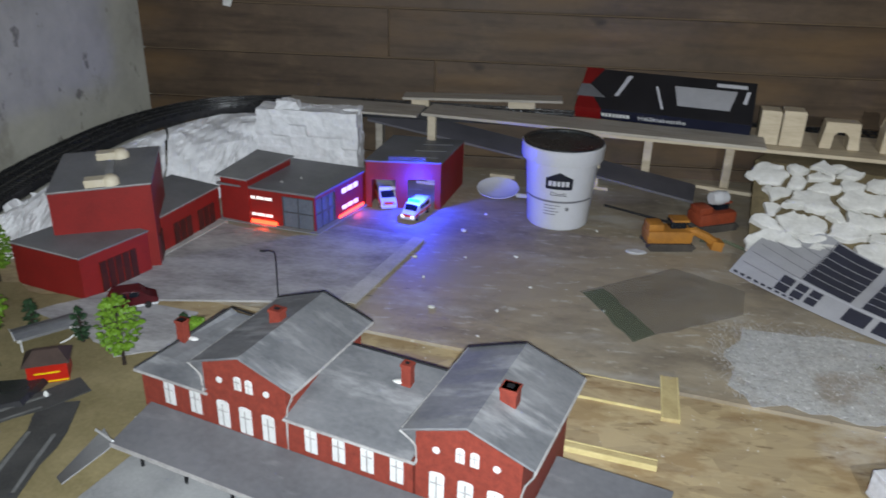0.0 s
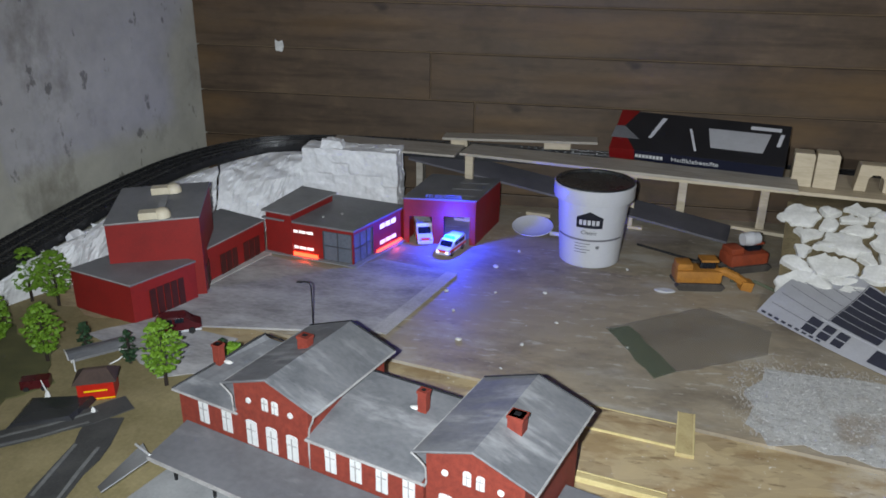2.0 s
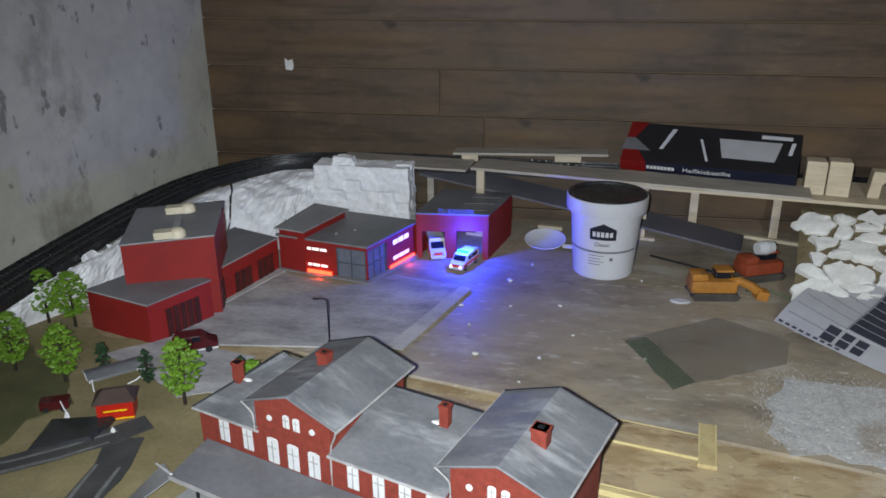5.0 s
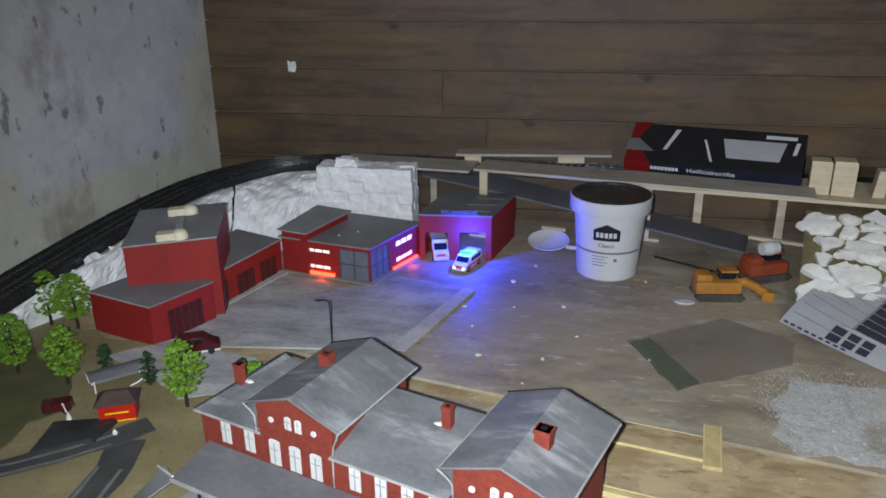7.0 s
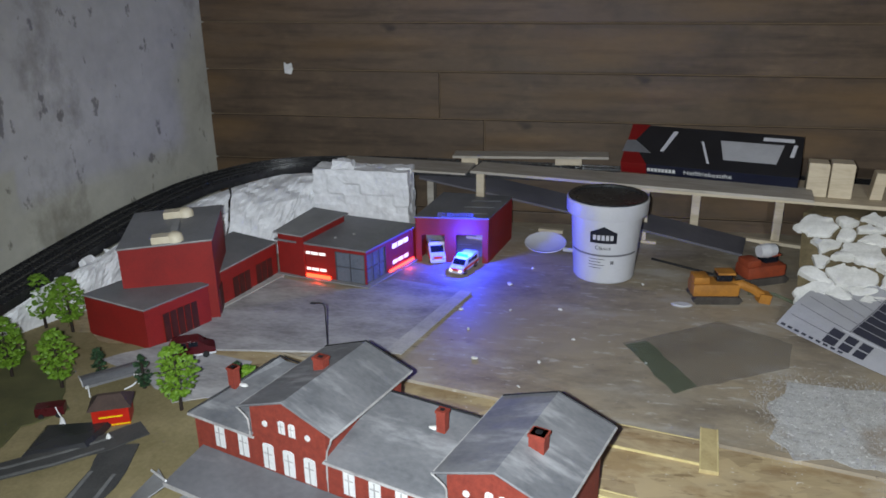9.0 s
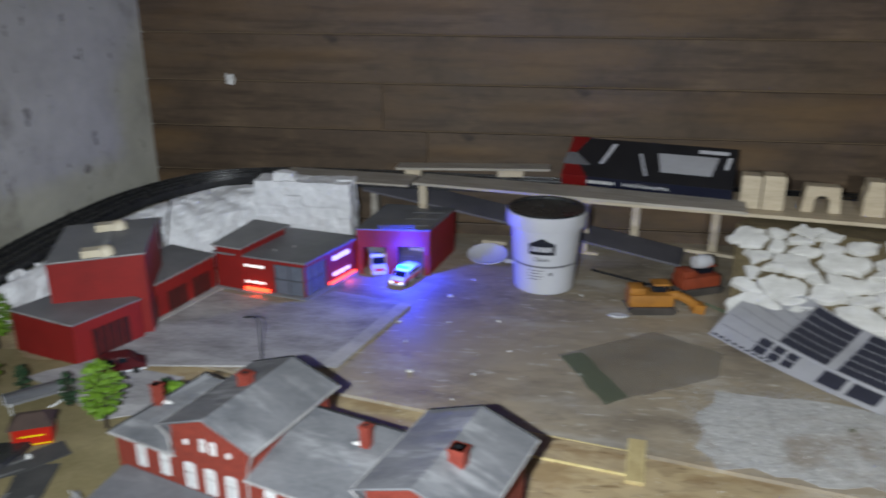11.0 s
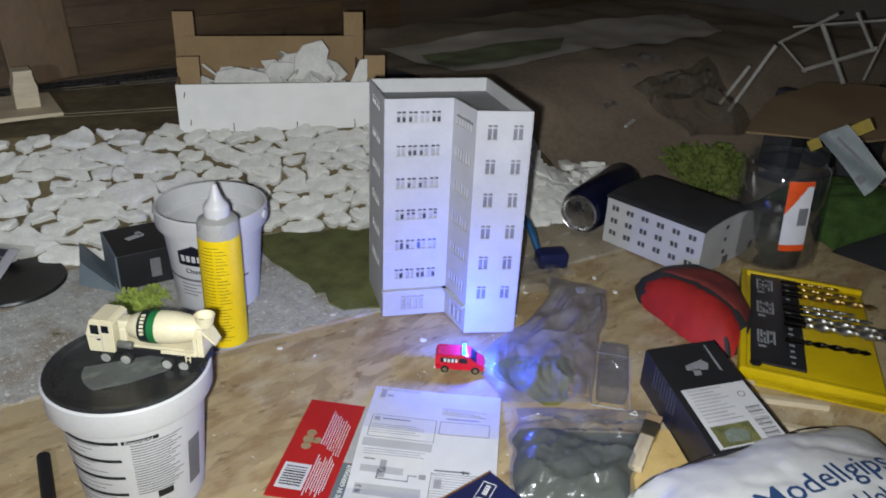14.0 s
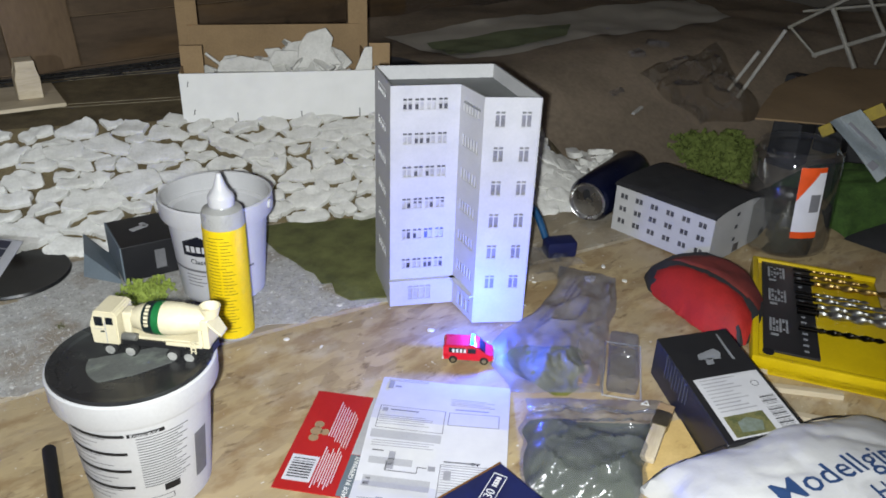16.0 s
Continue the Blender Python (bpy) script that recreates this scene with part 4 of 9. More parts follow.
def tub(at, label, lid, face, back_print=False, group="glue tubs"):
    t = thing("glue_tub", at, label, "plastic tub", group)
    bm = B()
    inner = [(0.0555, 0.10), (0.0525, 0.097), (0.0445, 0.004), (0.0, 0.004)]
    lathe(bm, TUB + ([] if lid else inner), 56)
    part("body", bm, M["white_plastic"], t, smooth=True)
    if lid:
        bm = B()
        lathe(bm, [(0.0, 0.1165), (0.050, 0.1165), (0.0515, 0.118), (0.053, 0.1215), (0.0585, 0.1225), (0.0600, 0.1215), (0.0602, 0.1205), (0.0, 0.1130)], 56)
        part("lid", bm, M["black_plastic"], t, "black plastic lid", smooth=True)
    else:
        for s in (-1, 1):
            bm = B()
            a = radians(face + 90 * s)
            lathe(bm, [(0, 0), (0.005, 0), (0.005, 0.004), (0, 0.0045)], 16, Matrix.Translation((0.0605 * math.cos(a), 0.0605 * math.sin(a), 0.112)) @ Vector((math.cos(a), math.sin(a), 0)).to_track_quat("Z", "Y").to_matrix().to_4x4())
            part("handle_lug", bm, M["white_plastic"], t)
    if not back_print:
        # house-shaped navy badge and the printed lines below it
        bm = B()
        curved_label(bm, face - 22, face + 22, 0.064, 0.080, 12)
        g = []
        for i in range(13):
            a = face - 22 + 44 * i / 12
            top = 0.080 + 0.0095 * (1 - abs(i - 6) / 6)
            r0, r1 = 0.0465 + 0.078 * (0.008 / 0.096) + 0.0004, 0.0465 + (top - 0.002) * (0.008 / 0.096) + 0.0004
            g.append((bm.verts.new((r0 * math.cos(radians(a)), r0 * math.sin(radians(a)), 0.080)), bm.verts.new((r1 * math.cos(radians(a)), r1 * math.sin(radians(a)), top))))
        for a, b in zip(g, g[1:]):
            bm.faces.new((a[0], b[0], b[1], a[1]))
        badge = part("badge", bm, M["tub_navy"], t, "navy house-shaped badge")
        bm = B()
        for k in range(5):
            curved_label(bm, face - 17 + k * 7, face - 12 + k * 7, 0.069, 0.0765, 2, 0.0008)
        part("badge_bars", bm, M["white_plastic"], badge)
        wrap_text("lettering", "Classic", 0.0085, M["tub_navy"], t, face, 0.057)
        bm = B()
        curved_label(bm, face - 68, face + 68, 0.0435, 0.0465, 24)
        part("stripe", bm, M["ink_grey"], t)
        bm = B()
        for k in range(4):
            curved_label(bm, face - 24, face + 4 - 6 * (k % 2), 0.0385 - k * 0.0045, 0.0397 - k * 0.0045, 6)
        curved_label(bm, face + 14, face + 20, 0.032, 0.037, 2)
        part("small_print", bm, M["ink_grey"], t)
    else:
        bm = B()
        for k in range(4):
            curved_label(bm, face - 62, face - 6, 0.0865 - k * 0.0175, 0.0895 - k * 0.0175, 12)
        part("black_bar", bm, M["ink"], t)
        bm = B()
        for k in range(16):
            if k % 4:
                curved_label(bm, face - 60, face - 14 - (k * 7) % 22, 0.0895 - k * 0.0044, 0.0902 - k * 0.0044, 8)
        for k in range(20):
            curved_label(bm, face + 2, face + 44 - (k * 5) % 14, 0.0835 - k * 0.0026, 0.0845 - k * 0.0026, 8)
        part("small_print", bm, M["ink_grey"], t)
        part("heading", curved_label(B(), face - 4, face + 24, 0.0862, 0.0898, 6), M["ink"], t)
        wrap_text("lettering", "Entsorgung", 0.0042, M["white_plastic"], t, face + 9, 0.0879, 0.0006)
        part("house_mark", curved_label(B(), face + 18, face + 32, 0.026, 0.033, 4), M["ink"], t)
        # a thin patch that paints the reflection lying on the lid
        bm = B()
        a = radians(face + 98)
        right, away = Vector((math.cos(a), math.sin(a))), Vector((-math.sin(a), math.cos(a)))
        prism(bm, [(right * u + away * v)[:] for u, v in ((-0.040, 0.006), (-0.034, 0.012), (0.030, 0.012), (0.042, 0.002), (0.030, -0.012), (0.0, -0.020), (-0.047, -0.022))], 0.1167, 0.1171)
        part("dust_smear", bm, M["lid_reflection"], t, "grey reflection painted on the lid")
        for u0, u1, z0, z1 in ((4, 26, 0.0215, 0.0222), (4, 26, 0.0165, 0.0172), (4, 5, 0.0165, 0.0222), (25, 26, 0.0165, 0.0222)):
            part("print_frame", curved_label(B(), face + u0, face + u1, z0, z1, 4), M["ink_grey"], t)
        part("dark_column", curved_label(B(), face + 50, face + 66, 0.022, 0.066, 5), M["ink_grey"], t)
    return t


tub(pose(0.081, 1.168, 0) @ Matrix.Diagonal((1.0, 1.0, 1.06, 1)), "white plastic glue tub with a black lid, standing on the board", True, -95)
tub(pose(0.703, 0.722, 0.0015, 0, 0, 0), "open white plastic glue tub standing on gravel", False, -142)
tub(pose(0.507, 0.482, ZF), "white plastic glue tub with black lid and printed back", True, -118, True)

# ---------------------------------------------------------------- brick railway station
M["win_white"] = material("win_white", lin((0.86, 0.86, 0.85)), lin((0.78, 0.78, 0.77)), 60, 0.5)
M["gutter"] = material("gutter", lin((0.68, 0.67, 0.66)), lin((0.52, 0.51, 0.50)), 60, 0.5)
STN = pose(0.0293, 0.4809, ZF, 0, 0, -19)
station = thing("railway_station", STN, "red brick model railway station with grey roofs", "model building")
EAVE, RISE = 0.092, 0.019


def arched(bm, cx, y0, w, h, m, thick=0.0012, arch=0.35):
    """A flat panel with a rounded head."""
    pts = [(-w / 2, 0), (w / 2, 0), (w / 2, h - w * arch)]
    pts += [(w / 2 * math.cos(a), h - w * arch + w * arch * math.sin(a)) for a in (0.5, 1.05, 1.57, 2.09, 2.64)]
    pts += [(-w / 2, h - w * arch)]
    f = [m @ Vector((cx + x, y0 + y, thick)) for x, y in pts]
    b = [m @ Vector((cx + x, y0 + y, -0.001)) for x, y in pts]
    return loft(bm, f, b)


def station_window(wall, m, cx, y0, w, h, arch=0.16, bars=True):
    bm = B()
    arched(bm, cx, y0, w, h, m, 0.0008, arch)
    win = part("window", bm, M["win_white"], wall, "white arched window")
    if bars:
        bm = B()
        box(bm, (cx, y0 + h * 0.45, 0.0011), (w * 0.08, h * 0.86, 0.0008), m=m)
        box(bm, (cx, y0 + h * 0.62, 0.0011), (w * 0.8, 0.0006, 0.0008), m=m)
        part("glazing_bar", bm, M["gutter"], wall)


def round_window(wall, m, cx, cy, r):
    bm = B()
    lathe(bm, [(0, -0.001), (r, -0.001), (r, 0.0009), (0, 0.0009)], 14, m @ Matrix.Translation((cx, cy, 0)))
    part("window", bm, M["win_white"], wall, "white round window")


def wing(u0, u1, v0, v1):
    """A cross wing: gabled brick walls with front windows under a low gabled roof."""
    um, zr, o = (u0 + u1) / 2, EAVE + RISE, 0.004
    bm = B()
    side = 0.0105
    drop = RISE * side * 2 / (u1 - u0)
    wall_pts = [(u0 + side, 0), (u1 - side, 0), (u1 - side, EAVE + drop - 0.0022), (um, zr - 0.0022), (u0 + side, EAVE + drop - 0.0022)]
    loft(bm, [(u, v0 + o, z) for u, z in wall_pts], [(u, v1 - o, z) for u, z in wall_pts])
    wall = part("wall", bm, M["brick_red"], station, "red brick gabled wall")
    bm = B()
    nv = 8
    rows = []
    for k in range(nv + 1):
        v = v0 + (v1 - v0) * k / nv
        dip = 0.0007 * noise.noise(Vector((u0 * 40, v * 30, 2)))
        rows.append([bm.verts.new(p) for p in ((u0, v, EAVE), ((u0 + um) / 2, v, (EAVE + zr) / 2 + dip), (um, v, zr + dip * 0.5), ((u1 + um) / 2, v, (EAVE + zr) / 2 - dip), (u1, v, EAVE))])
    for a, b in zip(rows, rows[1:]):
        for i in range(4):
            bm.faces.new((a[i], a[i + 1], b[i + 1], b[i]))
    bmesh.ops.recalc_face_normals(bm, faces=list(bm.faces))
    bmesh.ops.solidify(bm, geom=list(bm.faces), thickness=0.0016)
    roof = part("roof", bm, M["roof_grey"], station, "grey weathered gabled roof")
    # black rear rim, dull front verges, pale eaves gutters
    for name, v, mat, r in (("rear_rim", v1 + 0.0005, "ink", 0.0011), ("front_verge", v0 - 0.0003, "roof_grey", 0.0012)):
        bm = B()
        tube(bm, [(u0, v, EAVE), (um, v, zr), (u1, v, EAVE)], r, 6)
        part(name, bm, M[mat], roof)
    for u in (u0 - 0.0004, u1 + 0.0004):
        bm = B()
        rod(bm, (u, v0 - 0.001, EAVE - 0.0012), (u, v1, EAVE - 0.0012), 0.0012, 6)
        part("gutter", bm, M["gutter"], roof)
    # the left pipe bends over to the low roof's eaves, the other runs down the corner
    bm = B()
    tube(bm, along([(u0, v0 - 0.001, EAVE - 0.001), (u0 + 0.012, v0 - 0.002, EAVE - 0.008), (u0 + 0.0135, v0 - 0.002, EAVE - 0.015), (u0 + 0.0135, v0 - 0.002, 0.066), (u0 + 0.009, v0 - 0.002, 0.0635)], 3), 0.0009, 6)
    part("downpipe", bm, M["gutter"], wall)
    bm = B()
    tube(bm, along([(u1, v0 - 0.001, EAVE - 0.001), (u1 - 0.001, v0 - 0.001, EAVE - 0.006), (u1 - 0.0095, v0 + 0.0025, EAVE - 0.028), (u1 - 0.0095, v0 + 0.0025, 0.004)], 3), 0.0009, 6)
    part("downpipe", bm, M["gutter"], wall)
    m = basis((u0, v0 + o, 0), (1, 0, 0), (0, 0, 1))
    wdt = u1 - u0
    for fr in (0.27, 0.495, 0.72):
        station_window(wall, m, wdt * fr, 0.0305, 0.0128, 0.0275, 0.16)
    for fr in (0.445, 0.555):
        station_window(wall, m, wdt * fr, 0.0745, 0.0072, 0.0135, 0.3)
    for fr in (0.26, 0.72):
        round_window(wall, m, wdt * fr, 0.0793, 0.0030)
    return wall, roof


def low_range(u0, u1, places, hip_left=False):
    """A low range: its roof climbs from the front eaves to a ridge with a black edge; hip_left slopes the end as well."""
    ze, zr, v0, vr, v1, o = 0.064, 0.0855, -0.004, 0.092, 0.120, 0.004
    ul = u0 + (o if hip_left else 0)
    bm = B()
    pts = [(v0 + o, 0), (v1 - o, 0), (v1 - o, ze), (v0 + o, ze - 0.0008)]
    loft(bm, [(ul, v, z) for v, z in pts], [(u1, v, z) for v, z in pts])
    wall = part("wall", bm, M["brick_red"], station, "red brick wall of the low range")
    bm = B()
    ud = u0 + (0.036 if hip_left else 0.0)
    n = 6
    front = [bm.verts.new((u0 + (u1 - u0) * k / n, v0, ze)) for k in range(n + 1)]
    mid = [bm.verts.new((u0 + (ud - u0) / 2 + (u1 - u0 - (ud - u0) / 2) * k / n, (v0 + vr) / 2, (ze + zr) / 2 + 0.0009 * noise.noise(Vector((k * 1.7, u0 * 9, 4))))) for k in range(n + 1)]
    ridge = [bm.verts.new((ud + (u1 - ud) * k / n, vr, zr + (0.003 if hip_left and k == 0 else 0))) for k in range(n + 1)]
    back = [bm.verts.new((u0 + (u1 - u0) * k / n, v1, ze)) for k in range(n + 1)]
    for a, b in ((front, mid), (mid, ridge), (ridge, back)):
        for k in range(n):
            bm.faces.new((a[k], a[k + 1], b[k + 1], b[k]))
    if hip_left:
        bm.faces.new((front[0], mid[0], ridge[0], back[0]))
    bmesh.ops.recalc_face_normals(bm, faces=list(bm.faces))
    bmesh.ops.solidify(bm, geom=list(bm.faces), thickness=0.0014)
    roof = part("roof", bm, M["roof_grey"], station, "grey weathered low-pitched roof")
    bm = B()
    rod(bm, (u0, v0 - 0.0006, ze - 0.001), (u1 + 0.004, v0 - 0.0006, ze - 0.001), 0.0013, 6)
    part("gutter", bm, M["gutter"], roof)
    line = [(ud, vr + 0.001, zr + (0.0034 if hip_left else 0.0006)), (u1, vr + 0.001, zr + 0.0006)]
    if hip_left:
        line.insert(0, (u0 - 0.0004, v0, ze))
    bm = B()
    tube(bm, line, 0.0011, 6)
    part("ridge", bm, M["ink"], roof, "black roof edge")
    m = basis((0, v0 + o, 0), (1, 0, 0), (0, 0, 1))
    for u in places:
        station_window(wall, m, u, 0.0345, 0.0118, 0.0255, 0.1)
    return wall, roof


low_range(-0.208, -0.089, (-0.184, -0.157, -0.130, -0.103))
low_range(-0.372, -0.292, (-0.336, -0.306), True)
wing(-0.304, -0.197, -0.004, 0.127)
wing(-0.097, 0.011, -0.004, 0.127)


def chimney(u, v, z0, z1, w=0.010, d=0.008):
    bm = B()
    box(bm, (u, v, (z0 + z1) / 2), (w, d, z1 - z0), bevel=0.0004)
    box(bm, (u, v, z1 - 0.0015), (w + 0.0016, d + 0.0016, 0.003), bevel=0.0004)
    c = part("chimney", bm, M["brick_red"], station, "red brick chimney")
    bm = B()
    box(bm, (u, v, z1 + 0.0003), (w * 0.4, d * 0.4, 0.0006))
    part("flue", bm, M["ink"], c)


chimney(-0.029, 0.049, 0.095, 0.120, 0.0135, 0.012)
chimney(-0.128, 0.067, 0.075, 0.101, 0.009, 0.008)
chimney(-0.262, 0.068, 0.098, 0.119, 0.012, 0.010)
chimney(-0.354, 0.043, 0.068, 0.096, 0.009, 0.008)
# pale plaster smeared round the chimneys' feet
for u, v, z in ((-0.0375, 0.052, 0.1065), (-0.136, 0.066, 0.080), (-0.345, 0.046, 0.0755)):
    bm = B()
    lathe(bm, [(0, 0), (0.0045, 0.0002), (0.003, 0.0016), (0, 0.002)], 9, Matrix.Translation((u, v, z)) @ Matrix.Diagonal((1.3, 0.7, 1, 1)))
    roughen(bm, 0.0006, 240, u)
    part("plaster_smear", bm, M["plaster"], station, "white plaster smear")

# platform roof in front of the station, on thin posts, and the platform under it
M["canopy_grey"] = stain(material("canopy_grey", lin((0.43, 0.43, 0.44)), lin((0.34, 0.34, 0.35)), 8, 0.6, bump=0.15, fine=160), lin((0.56, 0.56, 0.56)), 11, 0.58, 0.70, 0.5, (1, 2.5, 1))
stain(M["roof_grey"], lin((0.62, 0.62, 0.62)), 13, 0.58, 0.70, 0.55, (1, 2.5, 1))
canopy = thing("platform_canopy", STN, "flat grey platform canopy on thin black posts", "canopy")
bm = B()
prism(bm, [(-0.348, -0.062), (0.100, -0.062), (0.100, 0.094), (0.002, 0.094), (0.002, -0.0015), (-0.360, -0.0015)], 0.0278, 0.0300)
part("canopy_roof", bm, M["canopy_grey"], canopy)
bm = B()
box(bm, (-0.124, -0.0627, 0.0285), (0.448, 0.001, 0.004))
part("edge_strip", bm, M["gutter"], canopy)
for k in range(9):
    bm = B()
    box(bm, (-0.325 + 0.0485 * k, -0.052, 0.0169), (0.0022, 0.0022, 0.0222))
    part("post", bm, M["ink"], canopy)
platform = thing("station_platform", STN, "pale grey model station platform", "platform")
bm = B()
box(bm, (-0.115, -0.062, 0.003), (0.46, 0.118, 0.006), bevel=0.0008)
part("slab", bm, M["grey_card"], platform)
bm = B()
sheet(bm, lambda u, v: Vector((-0.346 - 0.035 * u, -0.06 - 0.055 * v + 0.02 * u, 0.0280 - 0.023 * u * (0.4 + 0.6 * v))), 6, 4, 0.001)
part("ramp", bm, M["grey_card"], platform, "grey card ramp")
bm = B()
rod(bm, (-0.347, -0.060, 0.0305), (-0.384, -0.046, 0.020), 0.0012, 6)
part("edge_strip", bm, M["win_white"], platform)

# ---------------------------------------------------------------- fire station
M["lit_window"] = material("lit_window", (0.9, 0.9, 0.9), scale=20, rough=0.5, emit=(1.0, 0.92, 0.86), power=0.8)
M["red_light"] = material("red_light", (0.8, 0.1, 0.06), scale=20, rough=0.5, emit=(1.0, 0.05, 0.015), power=6.0)
M["blue_light"] = material("blue_light", (0.1, 0.3, 0.9), scale=20, rough=0.3, emit=(0.0, 0.34, 1.0), power=18.0)
# added glow for headlights that are not really lit
M["added_headlight_glow"] = material("added_headlight_glow", (0.9, 0.9, 0.9), scale=20, rough=0.3, emit=(0.95, 0.95, 1.0), power=2.5)
M["glass_grey"] = material("glass_grey", lin((0.44, 0.46, 0.50)), lin((0.32, 0.34, 0.38)), 18, 0.12)
M["frame_grey"] = material("frame_grey", lin((0.30, 0.31, 0.33)), scale=40, rough=0.5)
M["pale_dome"] = material("pale_dome", lin((0.86, 0.82, 0.72)), lin((0.78, 0.73, 0.62)), 30, 0.5)
M["door_dark"] = material("door_dark", lin((0.30, 0.12, 0.10)), lin((0.20, 0.08, 0.07)), 60, 0.6)


def grow(pts, d):
    c = sum((Vector(p) for p in pts), Vector((0, 0))) / len(pts)
    return [tuple(Vector(p) + (Vector(p) - c).normalized() * d) for p in pts]


def red_house(name, pts, h, label, tops=None, roof_mat="roof_dark", overhang=0.002):
    t = thing(name, pose(0, 0, 0), label, "model building", "fire station buildings")
    bm = B()
    prism(bm, pts, 0.0, h, tops)
    w = part("wall", bm, M["red_wall"], t)
    bm = B()
    g = grow(pts, overhang)
    tops = tops or [h] * len(pts)
    low = [bm.verts.new((*p, z + 0.0003)) for p, z in zip(g, tops)]
    high = [bm.verts.new((*p, z + 0.0025)) for p, z in zip(g, tops)]
    bm.faces.new(low)
    bm.faces.new(high)
    for i in range(len(g)):
        bm.faces.new((low[i], low[(i + 1) % len(g)], high[(i + 1) % len(g)], high[i]))
    r = part("roof", bm, M[roof_mat], t, "dark grey flat roof")
    bm = B()
    a, b = Vector((*g[0], tops[0] + 0.002)), Vector((*g[1], tops[1] + 0.002))
    rod(bm, a, b, 0.0009, 6)
    part("roof_edge", bm, M["gutter"], r)
    return t, w


def slat_doors(wall, a, b, f0, f1, z1, n, mat="door_dark"):
    """Recessed upright panels on the wall from a to b."""
    m, length = wall_frame(a, b)
    for k in range(n):
        bm = B()
        x0, x1 = length * (f0 + (f1 - f0) * k / n), length * (f0 + (f1 - f0) * (k + 1) / n)
        box(bm, ((x0 + x1) / 2, z1 / 2, 0.0006), ((x1 - x0) * 0.82, z1 * 0.94, 0.0012), m=m)
        part("door_panel", bm, M[mat], wall)


ANX = [(-0.603, 0.847), (-0.498, 0.815), (-0.455, 0.905), (-0.56, 0.94)]
annex, w = red_house("fire_station_annex", ANX, 0.055, "low red model building with a grey flat roof")
slat_doors(w, ANX[1], ANX[2], 0.25, 0.8, 0.042, 5)
TWR = [(-0.560, 0.872), (-0.448, 0.918), (-0.487, 1.032), (-0.600, 0.988)]
hall, w = red_house("fire_station_hall", TWR, 0.115, "tall red model building with a dark sloping roof", [0.112, 0.116, 0.127, 0.123])
slat_doors(w, TWR[1], TWR[2], 0.1, 0.5, 0.04, 3)
for x, y, z in ((-0.5, 0.905, 0.1145), (-0.525, 0.985, 0.1225)):
    d = thing("roof_dome", pose(x, y, z + 0.003, 0, -2, 22), "cream plastic vent cowl on the red building's roof", "vent cowl", "vent cowls")
    bm = B()
    box(bm, (-0.012, 0, 0.005), (0.024, 0.018, 0.010), bevel=0.001)
    part("base", bm, M["pale_dome"], d)
    bm = B()
    lathe(bm, [(0.0, 0.0), (0.011, 0.0), (0.011, 0.006), (0.009, 0.010), (0.005, 0.0125), (0.0, 0.013)], 18, Matrix.Translation((0.006, 0, 0)))
    part("dome", bm, M["pale_dome"], d, smooth=True)
bm = B()
box(bm, (0, 0, 0.002), (0.010, 0.05, 0.004), bevel=0.0006)
solid("roof_plank", bm, M["grey_card"], pose(-0.514, 0.945, 0.1215, 5.5, 0, 22), "grey strip lying on the red building's roof", "strip")
WNG = [(-0.462, 0.953), (-0.428, 1.083), (-0.515, 1.118), (-0.548, 0.99)]
wingb, w = red_house("fire_station_wing", WNG, 0.053, "low red model wing with garage doors")
slat_doors(w, WNG[0], WNG[1], 0.2, 0.5, 0.036, 3)
slat_doors(w, WNG[0], WNG[1], 0.6, 0.9, 0.036, 3)
STR = [(-0.424, 1.085), (-0.378, 1.072), (-0.345, 1.18), (-0.405, 1.2)]
stair, w = red_house("fire_station_stairwell", STR, 0.072, "red model stairwell under a grey slab roof", None, "grey_card", 0.008)

OFF = [(-0.426, 1.086), (-0.274, 1.055), (-0.224, 1.182), (-0.372, 1.215)]
office = thing("fire_station_office", pose(0, 0, 0), "red model office with lit windows and glazed corner lobby", "model building", "fire station buildings")
m_f, len_f = wall_frame(OFF[0], OFF[1])
m_r, len_r = wall_frame(OFF[1], OFF[2])
OH = 0.058
holes_f = [(len_f * 0.29, 0.040, len_f * 0.56, 0.0475), (len_f * 0.29, 0.0135, len_f * 0.56, 0.021), (len_f * 0.66, 0.003, len_f * 0.985, OH - 0.006)]
holes_r = [(len_r * 0.50, 0.038, len_r * 0.85, 0.049), (len_r * 0.50, 0.012, len_r * 0.85, 0.0215), (len_r * 0.02, 0.003, len_r * 0.38, OH - 0.006)]
for m, ln, holes in ((m_f, len_f, holes_f), (m_r, len_r, holes_r)):
    bm = B()
    wall_with_holes(bm, ln, OH, holes, 0.002, m)
    w = part("wall", bm, M["red_wall"], office)
    for h in holes[:2]:
        window(w, m, *h, 2, 0.0, "red_wall", "lit_window", 0.0012)
    h = holes[2]
    lob = window(w, m, *h, 1 if ln > 0.14 else 2, 0.5, "frame_grey", "glass_grey", 0.003)
for a, b in ((2, 3), (3, 0)):
    m, ln = wall_frame(OFF[a], OFF[b])
    bm = B()
    wall_with_holes(bm, ln, OH, [], 0.002, m)
    part("wall", bm, M["red_wall"], office)
bm = B()
prism(bm, grow(OFF, 0.005), OH, OH + 0.003)
roof = part("roof", bm, M["roof_dark"], office, "dark grey overhanging flat roof")
for p in ((-0.31, 1.12), (-0.335, 1.10)):
    bm = B()
    box(bm, (*p, OH + 0.004), (0.003, 0.003, 0.002))
    part("roof_vent", bm, M["gutter"], roof)
bm = B()
box(bm, (len_f * 0.42, 0.0065, 0.0012), (len_f * 0.36, 0.006, 0.0014), m=m_f)
